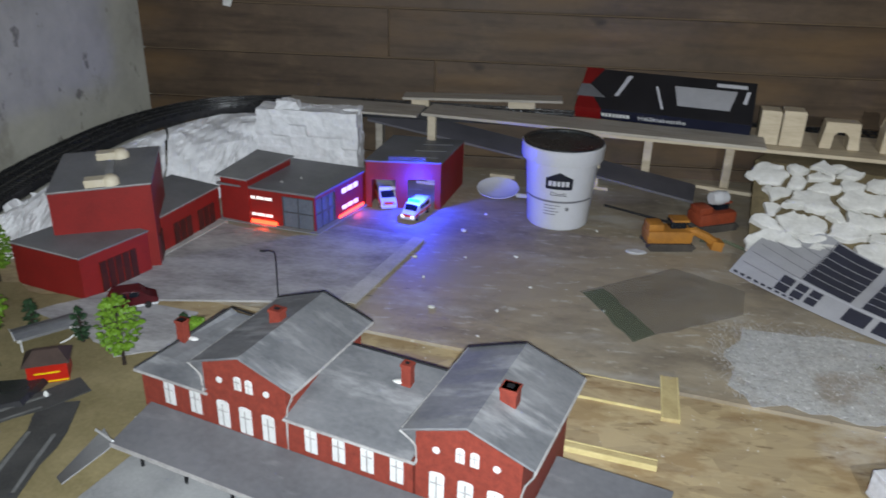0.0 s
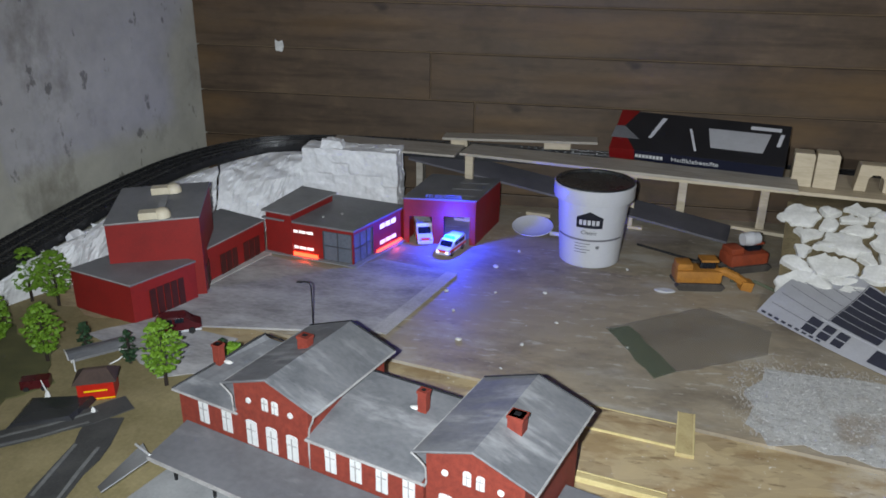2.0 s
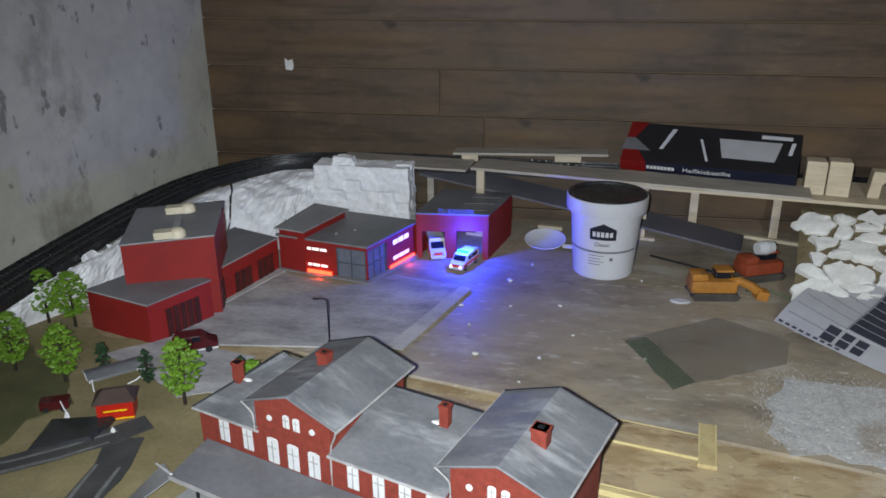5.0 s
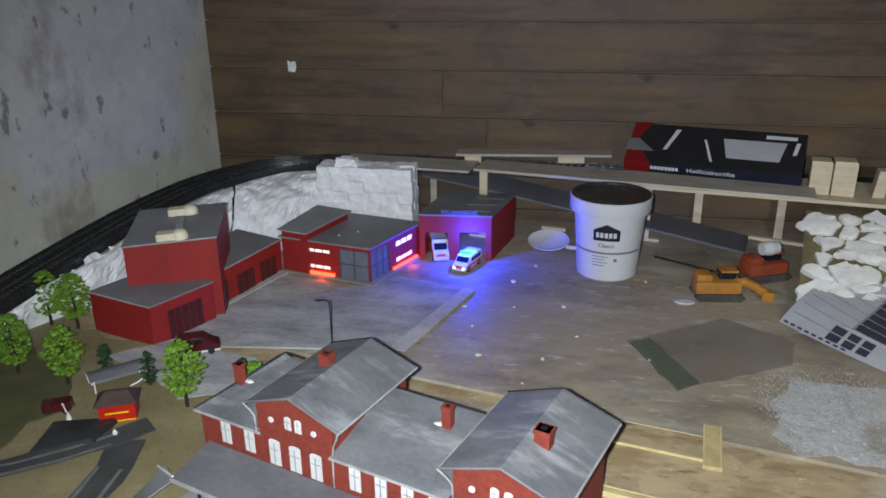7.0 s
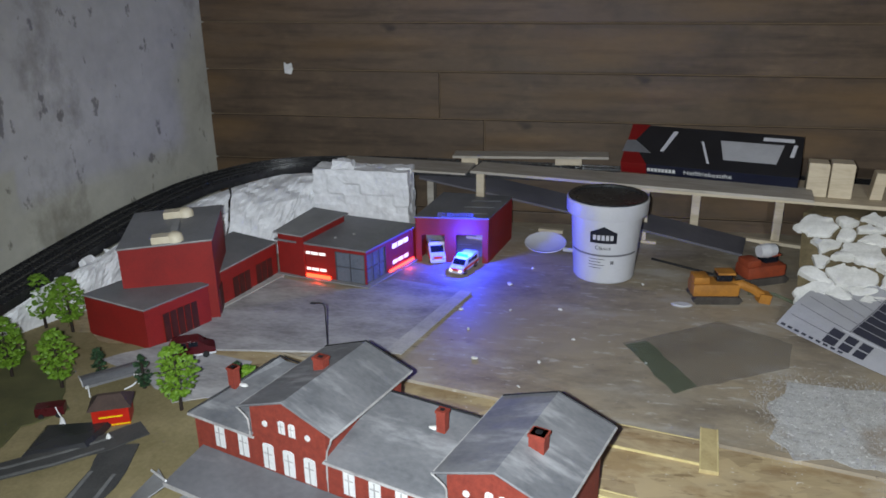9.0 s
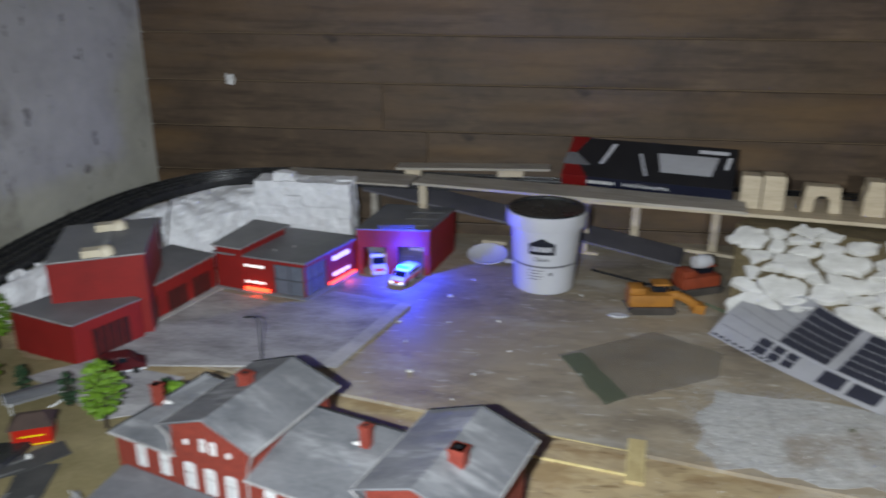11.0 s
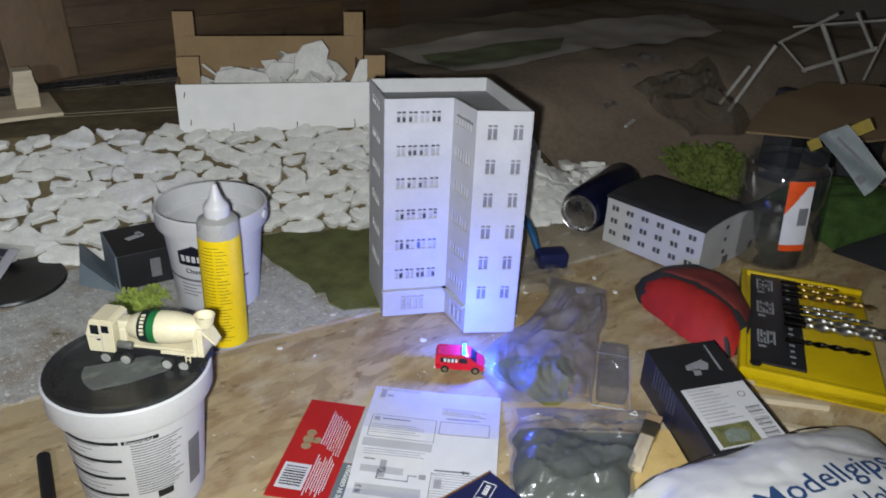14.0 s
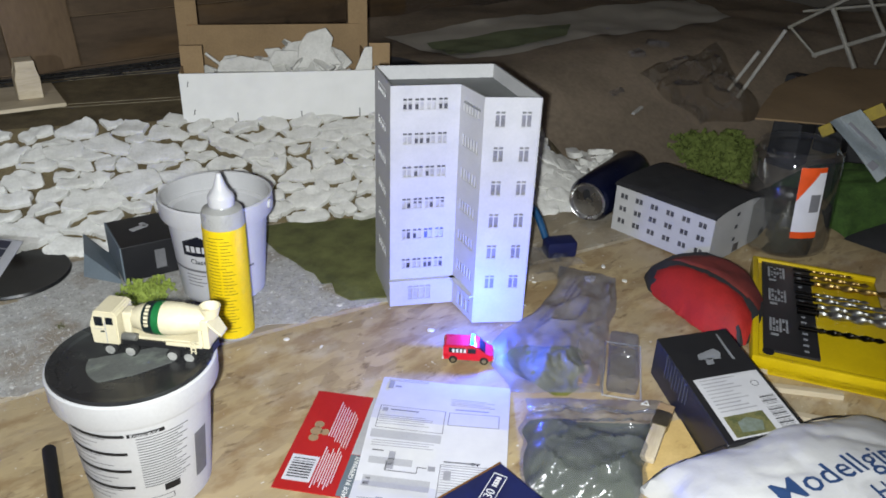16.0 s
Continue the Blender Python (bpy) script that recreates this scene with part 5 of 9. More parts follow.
part("light_strip", bm, M["red_light"], office, "glowing red light strip")
bm = B()
box(bm, (len_r * 0.68, 0.0055, 0.0012), (len_r * 0.5, 0.0045, 0.0014), m=m_r)
part("light_strip", bm, M["red_light"], office, "glowing red light strip")
bm = B()
prism(bm, grow(OFF, 0.012), 0.0028, 0.0042)
patchy = solid("doorstep", bm, M["grey_card"], Matrix(), "grey paving slab round the red office", "paving", kind="structure")

GAR = [(-0.222, 1.172), (-0.104, 1.180), (-0.078, 1.305), (-0.200, 1.312)]
garage = thing("fire_station_garage", pose(0, 0, 0), "red model vehicle hall with two open doors", "model building", "fire station buildings")
GH = 0.076
for i in range(4):
    m, ln = wall_frame(GAR[i], GAR[(i + 1) % 4])
    bm = B()
    wall_with_holes(bm, ln, GH, [(ln * 0.08, 0.0, ln * 0.40, 0.047), (ln * 0.56, 0.0, ln * 0.92, 0.049)] if i == 0 else [], 0.002, m)
    part("wall", bm, M["red_wall"], garage)
bm = B()
prism(bm, grow(GAR, 0.002), GH, GH + 0.0025)
roof = part("roof", bm, M["roof_dark"], garage, "dark flat roof with panels")
for k in range(3):
    bm = B()
    box(bm, (-0.135 + 0.008 * k, 1.21 + 0.036 * k, GH + 0.0032), (0.05, 0.026, 0.0008), rz=4)
    part("roof_panel", bm, M["roof_dark"], roof)
flat_text("lettering", "FEUERWEHR", 0.0105, M["ink_grey"], garage, wall_frame(GAR[0], GAR[1])[0] @ pose(0.066, GH + 0.0060, 0.001), "pale upright letters")
glow("red_strip_lamp", (-0.355, 1.062, 0.006), 0.012, (1.0, 0.06, 0.02), 0.006)
glow("red_strip_lamp", (-0.228, 1.140, 0.006), 0.012, (1.0, 0.06, 0.02), 0.006)

# ---------------------------------------------------------------- model vehicles
M["tyre"] = material("tyre", lin((0.13, 0.13, 0.13)), lin((0.10, 0.10, 0.10)), 60, 0.8)
M["dusty_track"] = material("dusty_track", lin((0.30, 0.275, 0.25)), lin((0.18, 0.165, 0.15)), 60, 0.9)
M["car_glass"] = material("car_glass", lin((0.10, 0.12, 0.15)), scale=40, rough=0.12)
M["van_white"] = material("van_white", lin((0.88, 0.88, 0.89)), scale=40, rough=0.3)
M["van_red"] = material("van_red", lin((0.80, 0.08, 0.18)), lin((0.72, 0.06, 0.15)), 40, 0.3)
M["van_orange"] = material("van_orange", lin((0.90, 0.25, 0.12)), scale=40, rough=0.4)
M["car_maroon"] = material("car_maroon", lin((0.30, 0.08, 0.10)), lin((0.24, 0.06, 0.08)), 40, 0.3)


def van(at, label, paint, stripe=None, lamps=(), size=(0.062, 0.024, 0.026), marks=0, box_body=False, group="model vehicles"):
    """A small model van, nose towards +x."""
    t = thing("model_van", at, label, "model van", group)
    L, Wd, H = size
    prof = [(-L / 2, 0.004), (L / 2 - 0.002, 0.004), (L / 2, 0.007), (L / 2 - 0.001, H * 0.48), (L / 2 - L * 0.17, H * 0.58), (L / 2 - L * 0.32, H * 0.97), (L / 2 - L * 0.36, H), (-L / 2 + 0.002, H), (-L / 2, H - 0.003)]
    bm = B()
    loft(bm, [(x, -Wd / 2, z) for x, z in prof], [(x, Wd / 2, z) for x, z in prof])
    bmesh.ops.bevel(bm, geom=list(bm.edges), offset=0.0009, segments=2, affect="EDGES")
    body = part("body", bm, M[paint], t, smooth=True)
    if box_body:
        bm = B()
        box(bm, (-L * 0.16, 0, H * 0.62), (L * 0.66, Wd * 1.04, H * 0.98), bevel=0.0012)
        part("cabin_box", bm, M[paint], t)
    bm = B()
    d = Vector((-L * 0.15, 0, H * 0.39)).normalized()
    c = Vector((L / 2 - L * 0.245 + 0.0006, 0, H * 0.775))
    box(bm, c, (0.0008, Wd * 0.84, H * 0.40), tilt=(0, -math.degrees(math.atan2(0.15 * L, 0.39 * H))))
    part("windscreen", bm, M["car_glass"], t)
    for s in (-1, 1):
        bm = B()
        box(bm, (L * 0.06, s * (Wd / 2 + 0.0001), H * 0.74), (L * 0.16, 0.0006, H * 0.26))
        part("side_window", bm, M["car_glass"], t)
        bm = B()
        box(bm, (-L * 0.22, s * (Wd / 2 + (0.0006 if box_body else 0.0001)), H * 0.74), (L * 0.34, 0.0006, H * 0.26))
        part("side_window", bm, M["car_glass"], t)
        if stripe:
            bm = B()
            box(bm, (-0.001, s * (Wd / 2 + (0.0007 if box_body else 0.0002)), H * 0.40), (L * 0.92, 0.0008, H * 0.16))
            part("stripe", bm, M[stripe], t)
            if s > 0:
                bm = B()
                box(bm, (L / 2 + 0.0002, 0, H * 0.42), (0.0012, Wd * 0.62, H * 0.16), bevel=0.0003)
                part("bonnet_panel", bm, M[stripe], t, "orange bonnet panel")
        bm = B()
        # with "head" the headlights get an added glow, else plain grey
        box(bm, (L / 2 + 0.0003, s * Wd * 0.33, H * 0.36), (0.0014, Wd * 0.17, H * 0.12), bevel=0.0003)
        part("headlight", bm, M["added_headlight_glow" if "head" in lamps else "gutter"], t)
        for x in (-L * 0.3, L * 0.31):
            bm = B()
            mm = Matrix.Translation((x, s * (Wd / 2 - 0.0008), 0.0048)) @ pose(0, 0, 0, 90, 0, 0)
            lathe(bm, [(0, -0.0018), (0.0044, -0.0018), (0.0048, -0.001), (0.0048, 0.001), (0.0044, 0.0018), (0, 0.0018)], 18, mm)
            wheel = part("wheel", bm, M["tyre"], t)
            bm = B()
            lathe(bm, [(0, -0.0021), (0.0026, -0.0021), (0.0026, 0.0021), (0, 0.0021)], 12, mm)
            part("rim", bm, M["rail_steel"], wheel)
    bm = B()
    box(bm, (L / 2, 0, 0.0055), (0.0022, Wd * 0.96, 0.003), bevel=0.0005)
    part("bumper", bm, M["white_plastic"], t)
    bm = B()
    box(bm, (-L / 2, 0, 0.0055), (0.0022, Wd * 0.96, 0.003), bevel=0.0005)
    part("bumper", bm, M["white_plastic"], t)
    bm = B()
    box(bm, (L * 0.07, 0, H + 0.0018), (0.004, Wd * 0.72, 0.0036), bevel=0.0008)
    part("light_bar", bm, M["blue_light" if "blue" in lamps else "navy"], t, "blue emergency light bar")
    if marks:
        for s in (-1, 1):
            for k in range(marks):
                bm = B()
                box(bm, (-L * 0.30 + 0.0042 * k, s * (Wd / 2 + 0.0006), H * 0.73), (0.0026, 0.0008, 0.0042))
                part("print_bar", bm, M["win_white"], t)
    return t


van(pose(-0.193, 1.192, 0.0, 0, 0, -72), "white and orange model ambulance leaving its garage door", "van_white", "van_orange", (), (0.062, 0.025, 0.029), 0, True)
van(pose(-0.139, 1.150, 0.0, 0, 0, -108), "white model ambulance with flashing blue lights", "van_white", "van_orange", ("head", "blue"), (0.060, 0.024, 0.024))
glow("blue_flasher_lamp", (-0.1385, 1.147, 0.044), 1.5, (0.008, 0.03, 1.0), 0.004)
van(pose(0.362, 0.583, ZF, 0, 0, 14), "white model ambulance with orange stripes on the board", "van_white", "van_orange", (), (0.062, 0.025, 0.026), 0, True)
van(pose(0.826, 0.437, ZF, 0, 0, -46) @ Matrix.Scale(0.93, 4), "red model fire command van with flashing blue light", "van_red", None, ("blue",), (0.056, 0.023, 0.023), 4)
glow("blue_flasher_lamp", (0.838, 0.433, 0.032), 1.1, (0.03, 0.10, 1.0), 0.004)

# dark red model car by the trees
car = thing("model_car", pose(-0.432, 0.805, 0.004, 0, 0, 30), "dark maroon model car with a white bumper", "model car", "model vehicles")
bm = B()
prof = [(-0.028, 0.004), (0.028, 0.004), (0.028, 0.012), (0.017, 0.015), (0.010, 0.024), (-0.020, 0.025), (-0.027, 0.016), (-0.028, 0.012)]
loft(bm, [(x, -0.011, z) for x, z in prof], [(x, 0.011, z) for x, z in prof])
bmesh.ops.bevel(bm, geom=list(bm.edges), offset=0.0012, segments=2, affect="EDGES")
part("body", bm, M["car_maroon"], car, smooth=True)
bm = B()
box(bm, (0, 0, 0.0045), (0.056, 0.023, 0.003), bevel=0.0008)
part("bumper", bm, M["white_plastic"], car, "white bumper strip")
for s in (-1, 1):
    for x in (-0.012, 0.002):
        bm = B()
        box(bm, (x, s * 0.0111, 0.0195), (0.011, 0.0006, 0.006))
        part("side_window", bm, M["car_glass"], car)
for x in (-0.016, 0.016):
    for s in (-1, 1):
        bm = B()
        lathe(bm, [(0, -0.002), (0.0042, -0.002), (0.0042, 0.002), (0, 0.002)], 16, Matrix.Translation((x, s * 0.0105, 0.0042)) @ pose(0, 0, 0, 90, 0, 0))
        part("wheel", bm, M["tyre"], car)

# street lamp on the forecourt
lamp = thing("street_lamp", pose(-0.268, 0.848, 0.0025), "thin dark model street lamp on the forecourt", "street lamp")
bm = B()
rod(bm, (0, 0, 0), (0, 0, 0.060), 0.0009, 8)
lathe(bm, [(0, 0), (0.003, 0), (0.0025, 0.002), (0.001, 0.003)], 12)
part("pole", bm, M["ink"], lamp)
bm = B()
tube(bm, [(0, 0, 0.0595), (-0.002, 0, 0.0645), (-0.008, 0, 0.0655), (-0.014, 0, 0.0648)], 0.0009, 8)
box(bm, (-0.015, 0, 0.0645), (0.007, 0.003, 0.0014), bevel=0.0004)
part("arm", bm, M["ink"], lamp)

# ---------------------------------------------------------------- model trees
M["leaf"] = material("leaf", lin((0.432, 0.570, 0.156)), lin((0.294, 0.423, 0.083)), 90, 0.6, fine=600)
M["leaf_dark"] = material("leaf_dark", lin((0.16, 0.27, 0.15)), lin((0.10, 0.19, 0.10)), 90, 0.7)
M["bark"] = material("bark", lin((0.17, 0.13, 0.10)), scale=90, rough=0.85)


def model_tree(at, label, h, w, seed, mat="leaf", pads=400, base=0.26):
    r = random.Random(seed)
    t = thing("model_tree", at, label, "tree", "model trees")
    bm = B()
    rod(bm, (0, 0, 0), (0, 0, h * 0.9), 0.0022, 8, 0.0006)
    for k in range(12):
        a, z = k * 2.4, h * (base + 0.05 + 0.05 * k)
        ln = w * 0.42 * math.sin(math.pi * min(1, (z / h - base + 0.12) / (1.12 - base)))
        rod(bm, (0, 0, z), (ln * math.cos(a), ln * math.sin(a), z + 0.004), 0.0007, 5, 0.0003)
    part("trunk", bm, M["bark"], t)
    bm = B()
    tiers = 9
    for k in range(pads):
        tier = r.randrange(tiers)
        f = tier / (tiers - 1)
        rad = w * 0.5 * max(0.12, math.sin(math.pi * (0.12 + 0.80 * f))) ** 0.7
        a, q = r.uniform(0, 2 * math.pi), math.sqrt(r.uniform(0.12, 1))
        z = h * (base + (0.985 - base) * (f + r.uniform(-0.035, 0.035)))
        c = Vector((rad * q * math.cos(a), rad * q * math.sin(a), z))
        s = r.uniform(0.0022, 0.0042)
        n = 5
        m = Matrix.Translation(c) @ Euler((r.uniform(-0.6, 0.6), r.uniform(-0.6, 0.6), a)).to_matrix().to_4x4()
        ring = [bm.verts.new(m @ Vector((s * r.uniform(0.7, 1.25) * math.cos(6.283 * i / n), s * r.uniform(0.6, 1.1) * math.sin(6.283 * i / n), r.uniform(-0.0006, 0.0006)))) for i in range(n)]
        top = bm.verts.new(m @ Vector((0, 0, 0.0014)))
        low = bm.verts.new(m @ Vector((0, 0, -0.0008)))
        for i in range(n):
            bm.faces.new((ring[i], ring[(i + 1) % n], top))
            bm.faces.new((ring[(i + 1) % n], ring[i], low))
    part("crown", bm, M[mat], t, "tiers of lime green leaf pads" if mat == "leaf" else "")
    return t


first = model_tree(pose(-0.386, 0.688, 0.0015), "lime green model tree beside the station", 0.078, 0.046, 1)
for i, (x, y, rz, s) in enumerate(((-0.672, 0.850, 40, 0.98), (-0.628, 0.845, 110, 1.0), (-0.625, 0.722, 200, 0.98), (-0.548, 0.708, 300, 0.95), (-0.305, 0.695, 20, 0.72), (-0.70, 0.70, 20, 0.95))):
    t = model_tree(pose(x, y, 0.0015, 0, 0, rz), "lime green model tree on the sandy ground", 0.078 * s, 0.046 * s, 10 + i)
for i, (x, y) in enumerate(((-0.515, 0.735), (-0.452, 0.725), (-0.335, 0.73))):
    model_tree(pose(x, y, 0.0015), "small dark green model shrub", 0.040, 0.016, 40 + i, "leaf_dark", 90, 0.1)

# red kiosk, black sheds and small figures' props by the road
M["kiosk_red"] = material("kiosk_red", lin((0.72, 0.14, 0.075)), scale=40, rough=0.4)
M["roof_brown"] = material("roof_brown", lin((0.30, 0.24, 0.21)), lin((0.22, 0.17, 0.15)), 60, 0.8)
kiosk = thing("model_kiosk", pose(-0.450, 0.658, 0.0015, 0, 0, 24) @ Matrix.Scale(0.86, 4), "red model kiosk with a brown hipped roof", "model building")
bm = B()
box(bm, (0, 0, 0.013), (0.044, 0.032, 0.026), bevel=0.0005)
body = part("body", bm, M["kiosk_red"], kiosk)
bm = B()
box(bm, (0, -0.0164, 0.0025), (0.044, 0.001, 0.0014))
box(bm, (0, -0.0164, 0.014), (0.028, 0.001, 0.0018))
part("sign_bar", bm, M["yellow_label"], body, "yellow sign bars")
bm = B()
loft(bm, [(-0.026, -0.02, 0.026), (0.026, -0.02, 0.026), (0.026, 0.02, 0.026), (-0.026, 0.02, 0.026)], [(-0.014, -0.003, 0.038), (0.014, -0.003, 0.038), (0.014, 0.003, 0.038), (-0.014, 0.003, 0.038)])
part("roof", bm, M["roof_brown"], kiosk, "brown hipped roof")
shelter = thing("model_shelter", pose(-0.492, 0.722, 0.0015, 0, 0, 44) @ Matrix.Scale(0.8, 4), "grey-roofed model shelter with white trim", "model building")
for x in (-0.034, 0.034):
    for y in (-0.014, 0.014):
        bm = B()
        rod(bm, (x, y, 0), (x, y, 0.022), 0.0011, 6)
        part("post", bm, M["win_white"], shelter)
bm = B()
box(bm, (0, 0.0135, 0.011), (0.066, 0.001, 0.020))
part("back_panel", bm, M["roof_dark"], shelter)
bm = B()
loft(bm, [(-0.04, -0.018, 0.0215), (0.04, -0.018, 0.0215), (0.04, 0.018, 0.0215), (-0.04, 0.018, 0.0215)], [(-0.04, -0.004, 0.025), (0.04, -0.004, 0.025), (0.04, 0.004, 0.025), (-0.04, 0.004, 0.025)])
part("roof", bm, M["roof_grey"], shelter)
bm = B()
tube(bm, [(-0.0405, -0.018, 0.022), (-0.0405, 0, 0.0255), (-0.0405, 0.018, 0.022)], 0.0009, 6)
part("trim", bm, M["win_white"], shelter)
bm = B()
tube(bm, [(0.012, -0.019, 0.0), (0.024, -0.0195, 0.003), (0.036, -0.0195, 0.010), (0.038, -0.019, 0.015), (0.044, -0.019, 0.015), (0.048, -0.019, 0.009)], 0.0011, 6)
part("rail", bm, M["win_white"], shelter, "bent white rail")
wagon = thing("model_trailer", pose(-0.524, 0.655, 0.002, 0, 0, 24) @ Matrix.Scale(0.75, 4), "red and black model trailer with white fittings", "model trailer")
bm = B()
box(bm, (0, 0, 0.010), (0.040, 0.020, 0.014), bevel=0.001)
part("body", bm, M["car_maroon"], wagon)
for x in (-0.012, 0.012):
    bm = B()
    lathe(bm, [(0, -0.012), (0.004, -0.012), (0.004, 0.012), (0, 0.012)], 14, Matrix.Translation((x, 0, 0.004)) @ pose(0, 0, 0, 90, 0, 0))
    part("wheel", bm, M["tyre"], wagon)
bm = B()
tube(bm, [(0.010, -0.011, 0.018), (0.013, -0.013, 0.008), (0.016, -0.016, 0.003)], 0.001, 6)
part("tow_bar", bm, M["win_white"], wagon)
bm = B()
loft(bm, [(-0.03, -0.03, 0), (0.035, -0.028, 0), (0.05, 0.02, 0), (-0.02, 0.026, 0)], [(-0.026, -0.026, 0.004), (0.03, -0.024, 0.005), (0.045, 0.016, 0.005), (-0.016, 0.022, 0.004)])
roughen(bm, 0.003, 60)
for v in bm.verts:
    v.co.z = max(0, v.co.z)
solid("tar_patch", bm, M["track_black"], pose(-0.485, 0.615, 0.003, 0, 0, 20), "black crumpled foil on the ground", "foil")
for i, (x, y) in enumerate(((-0.432, 0.620), (-0.500, 0.64), (-0.318, 0.572), (-0.33, 0.60))):
    bm = B()
    lathe(bm, [(0, 0), (0.0035, 0), (0.002, 0.006), (0, 0.009)] if i < 2 else [(0, 0), (0.003, 0.0005), (0.0025, 0.002), (0, 0.0025)], 6)
    roughen(bm, 0.0008, 300, i)
    solid("plaster_crumb", bm, M["plaster"], pose(x, y, 0.0026), "small white plaster crumb on the ground", "crumb", "crumbs")

# ---------------------------------------------------------------- sheets and toys on the back board
M["disc_black"] = material("disc_black", lin((0.10, 0.10, 0.105)), scale=20, rough=0.35)
M["print_dark"] = material("print_dark", lin((0.21, 0.215, 0.26)), lin((0.17, 0.175, 0.215)), 50, 0.7)
M["orange_paint"] = material("orange_paint", lin((0.70, 0.47, 0.17)), lin((0.54, 0.36, 0.14)), 30, 0.7)
M["orange_red"] = material("orange_red", lin((0.60, 0.27, 0.15)), lin((0.46, 0.20, 0.12)), 40, 0.65)
M["green_sheet"] = material("green_sheet", lin((0.60, 0.57, 0.515)), lin((0.52, 0.495, 0.45)), 7, 0.35, alpha=0.25)
M["green_edge"] = material("green_edge", lin((0.40, 0.48, 0.37)), lin((0.36, 0.42, 0.33)), 9, 0.5, alpha=0.28)

A0, A1, A2, A3 = (Vector(p) for p in ((0.308, 1.012, 0.004), (0.462, 0.822, 0.006), (0.540, 0.890, 0.045), (0.414, 1.125, 0.060)))


def plan_sheet(u, v):
    """The printed sheet: u along its front edge, v away from it."""
    p = A0.lerp(A1, u).lerp(A3.lerp(A2, u), v)
    bow = math.sin(math.pi * u)
    p.z += -0.017 * bow * v * (1 - 0.3 * u) + 0.004 * math.sin(2 * math.pi * v) * (1 - u)
    p.y -= 0.010 * bow * (1 - v)
    p.z = max(p.z, 0.003)
    return p


plan = thing("printed_sheet", Matrix(), "curled white sheet printed with dark window panels", "printed sheet")
bm = B()
sheet(bm, plan_sheet, 24, 24, 0.0006)
part("paper", bm, M["paper_grey"], plan)


def on_sheet(bm, u0, v0, u1, v1, lift=0.0012, k=4):
    g = [[bm.verts.new(plan_sheet(u0 + (u1 - u0) * i / k, v0 + (v1 - v0) * j / k) + Vector((0, 0, lift))) for j in range(k + 1)] for i in range(k + 1)]
    for i in range(k):
        for j in range(k):
            bm.faces.new((g[i][j], g[i + 1][j], g[i + 1][j + 1], g[i][j + 1]))


for r in range(6):
    for u0, u1 in ((0.34, 0.615), (0.675, 0.945)):
        v0 = 0.29 + 0.115 * r
        bm = B()
        on_sheet(bm, u0, v0, u1, v0 + 0.105)
        part("printed_panel", bm, M["print_dark"], plan)
for u0, u1 in ((0.255, 0.325), (0.345, 0.405), (0.425, 0.485), (0.63, 0.755), (0.79, 0.945)):
    for v0, v1 in ((0.045, 0.13), (0.145, 0.235)) if u0 < 0.5 else ((0.045, 0.235),):
        bm = B()
        on_sheet(bm, u0, v0, u1, v1)
        part("printed_panel", bm, M["print_dark"], plan)
for k in range(6):
    bm = B()
    on_sheet(bm, 0.03, 0.14 + 0.14 * k, 0.325, 0.147 + 0.14 * k, 0.001, 4)
    part("ruled_line", bm, M["ink_grey"], plan)
bm = B()
on_sheet(bm, 0.33, 0.27, 0.336, 0.98, 0.001, 6)
part("ruled_line", bm, M["ink_grey"], plan)
bm = B()
on_sheet(bm, 0.30, 0.255, 0.97, 0.265, 0.0013, 8)
part("ruled_line", bm, M["paper"], plan)
for k in range(9):
    bm = B()
    on_sheet(bm, 0.02 + 0.042 * k, 0.012, 0.046 + 0.042 * k, 0.034, 0.001, 1)
    part("printed_panel", bm, M["print_dark"], plan)

bm = B()
lathe(bm, [(0, 0), (0.062, 0), (0.0625, 0.0015), (0.061, 0.004), (0.056, 0.0035), (0, 0.0035)], 48)
solid("round_cover", bm, M["disc_black"], pose(0.525, 0.900, 0.0015), "loose round black plastic cover on the gravel", "cover", smooth=True)

patch("plastic_sheet", [(0.105, 0.928), (0.158, 0.815), (0.30, 0.895), (0.318, 0.96), (0.235, 1.015)], 0.0005, M["green_sheet"], "thin grey-green sheet lying on the board", "sheet", 0.0006, 0.0015, 1, "thing")
patch("plastic_sheet", [(0.108, 0.922), (0.156, 0.812), (0.185, 0.832), (0.135, 0.94)], 0.0012, M["green_edge"], "green strip along the grey sheet", "sheet", 0.0005, 0.002, 1, "thing")
def ramp(u, v):
    """The dark road that climbs behind the tub: u from its foot, v from its front edge."""
    front = Vector((0.305, 1.262, 0.0)).lerp(Vector((-0.25, 1.335, 0.090)), u)
    back = Vector((0.325, 1.345, 0.0)).lerp(Vector((-0.25, 1.392, 0.104)), u)
    return front.lerp(back, v) + Vector((0, 0, 0.0045 + 0.003 * math.sin(3 * u)))


road_ramp = thing("road_ramp", Matrix(), "dark grey model road ramp climbing behind the tub", "ramp")
bm = B()
sheet(bm, ramp, 14, 3, 0.004)
part("deck", bm, M["sheet_dark"], road_ramp)
for u in (0.42, 0.72, 0.97):
    p = ramp(u, 0.6)
    bm = B()
    box(bm, (p.x, p.y, (p.z - 0.004) / 2), (0.012, 0.03, p.z - 0.004), bevel=0.0008)
    part("support", bm, M["grey_wood"], road_ramp)
back_board = thing("back_board", basis((-0.19, 1.348, 0.1365), (0.275, 0.0, 0.0065), (0, 1, 0)), "grey wooden board lying above the track by the wall", "board")
bm = B()
box(bm, (0.137, 0.020, -0.0022), (0.275, 0.040, 0.0044), bevel=0.0008)
part("board", bm, M["grey_wood"], back_board)
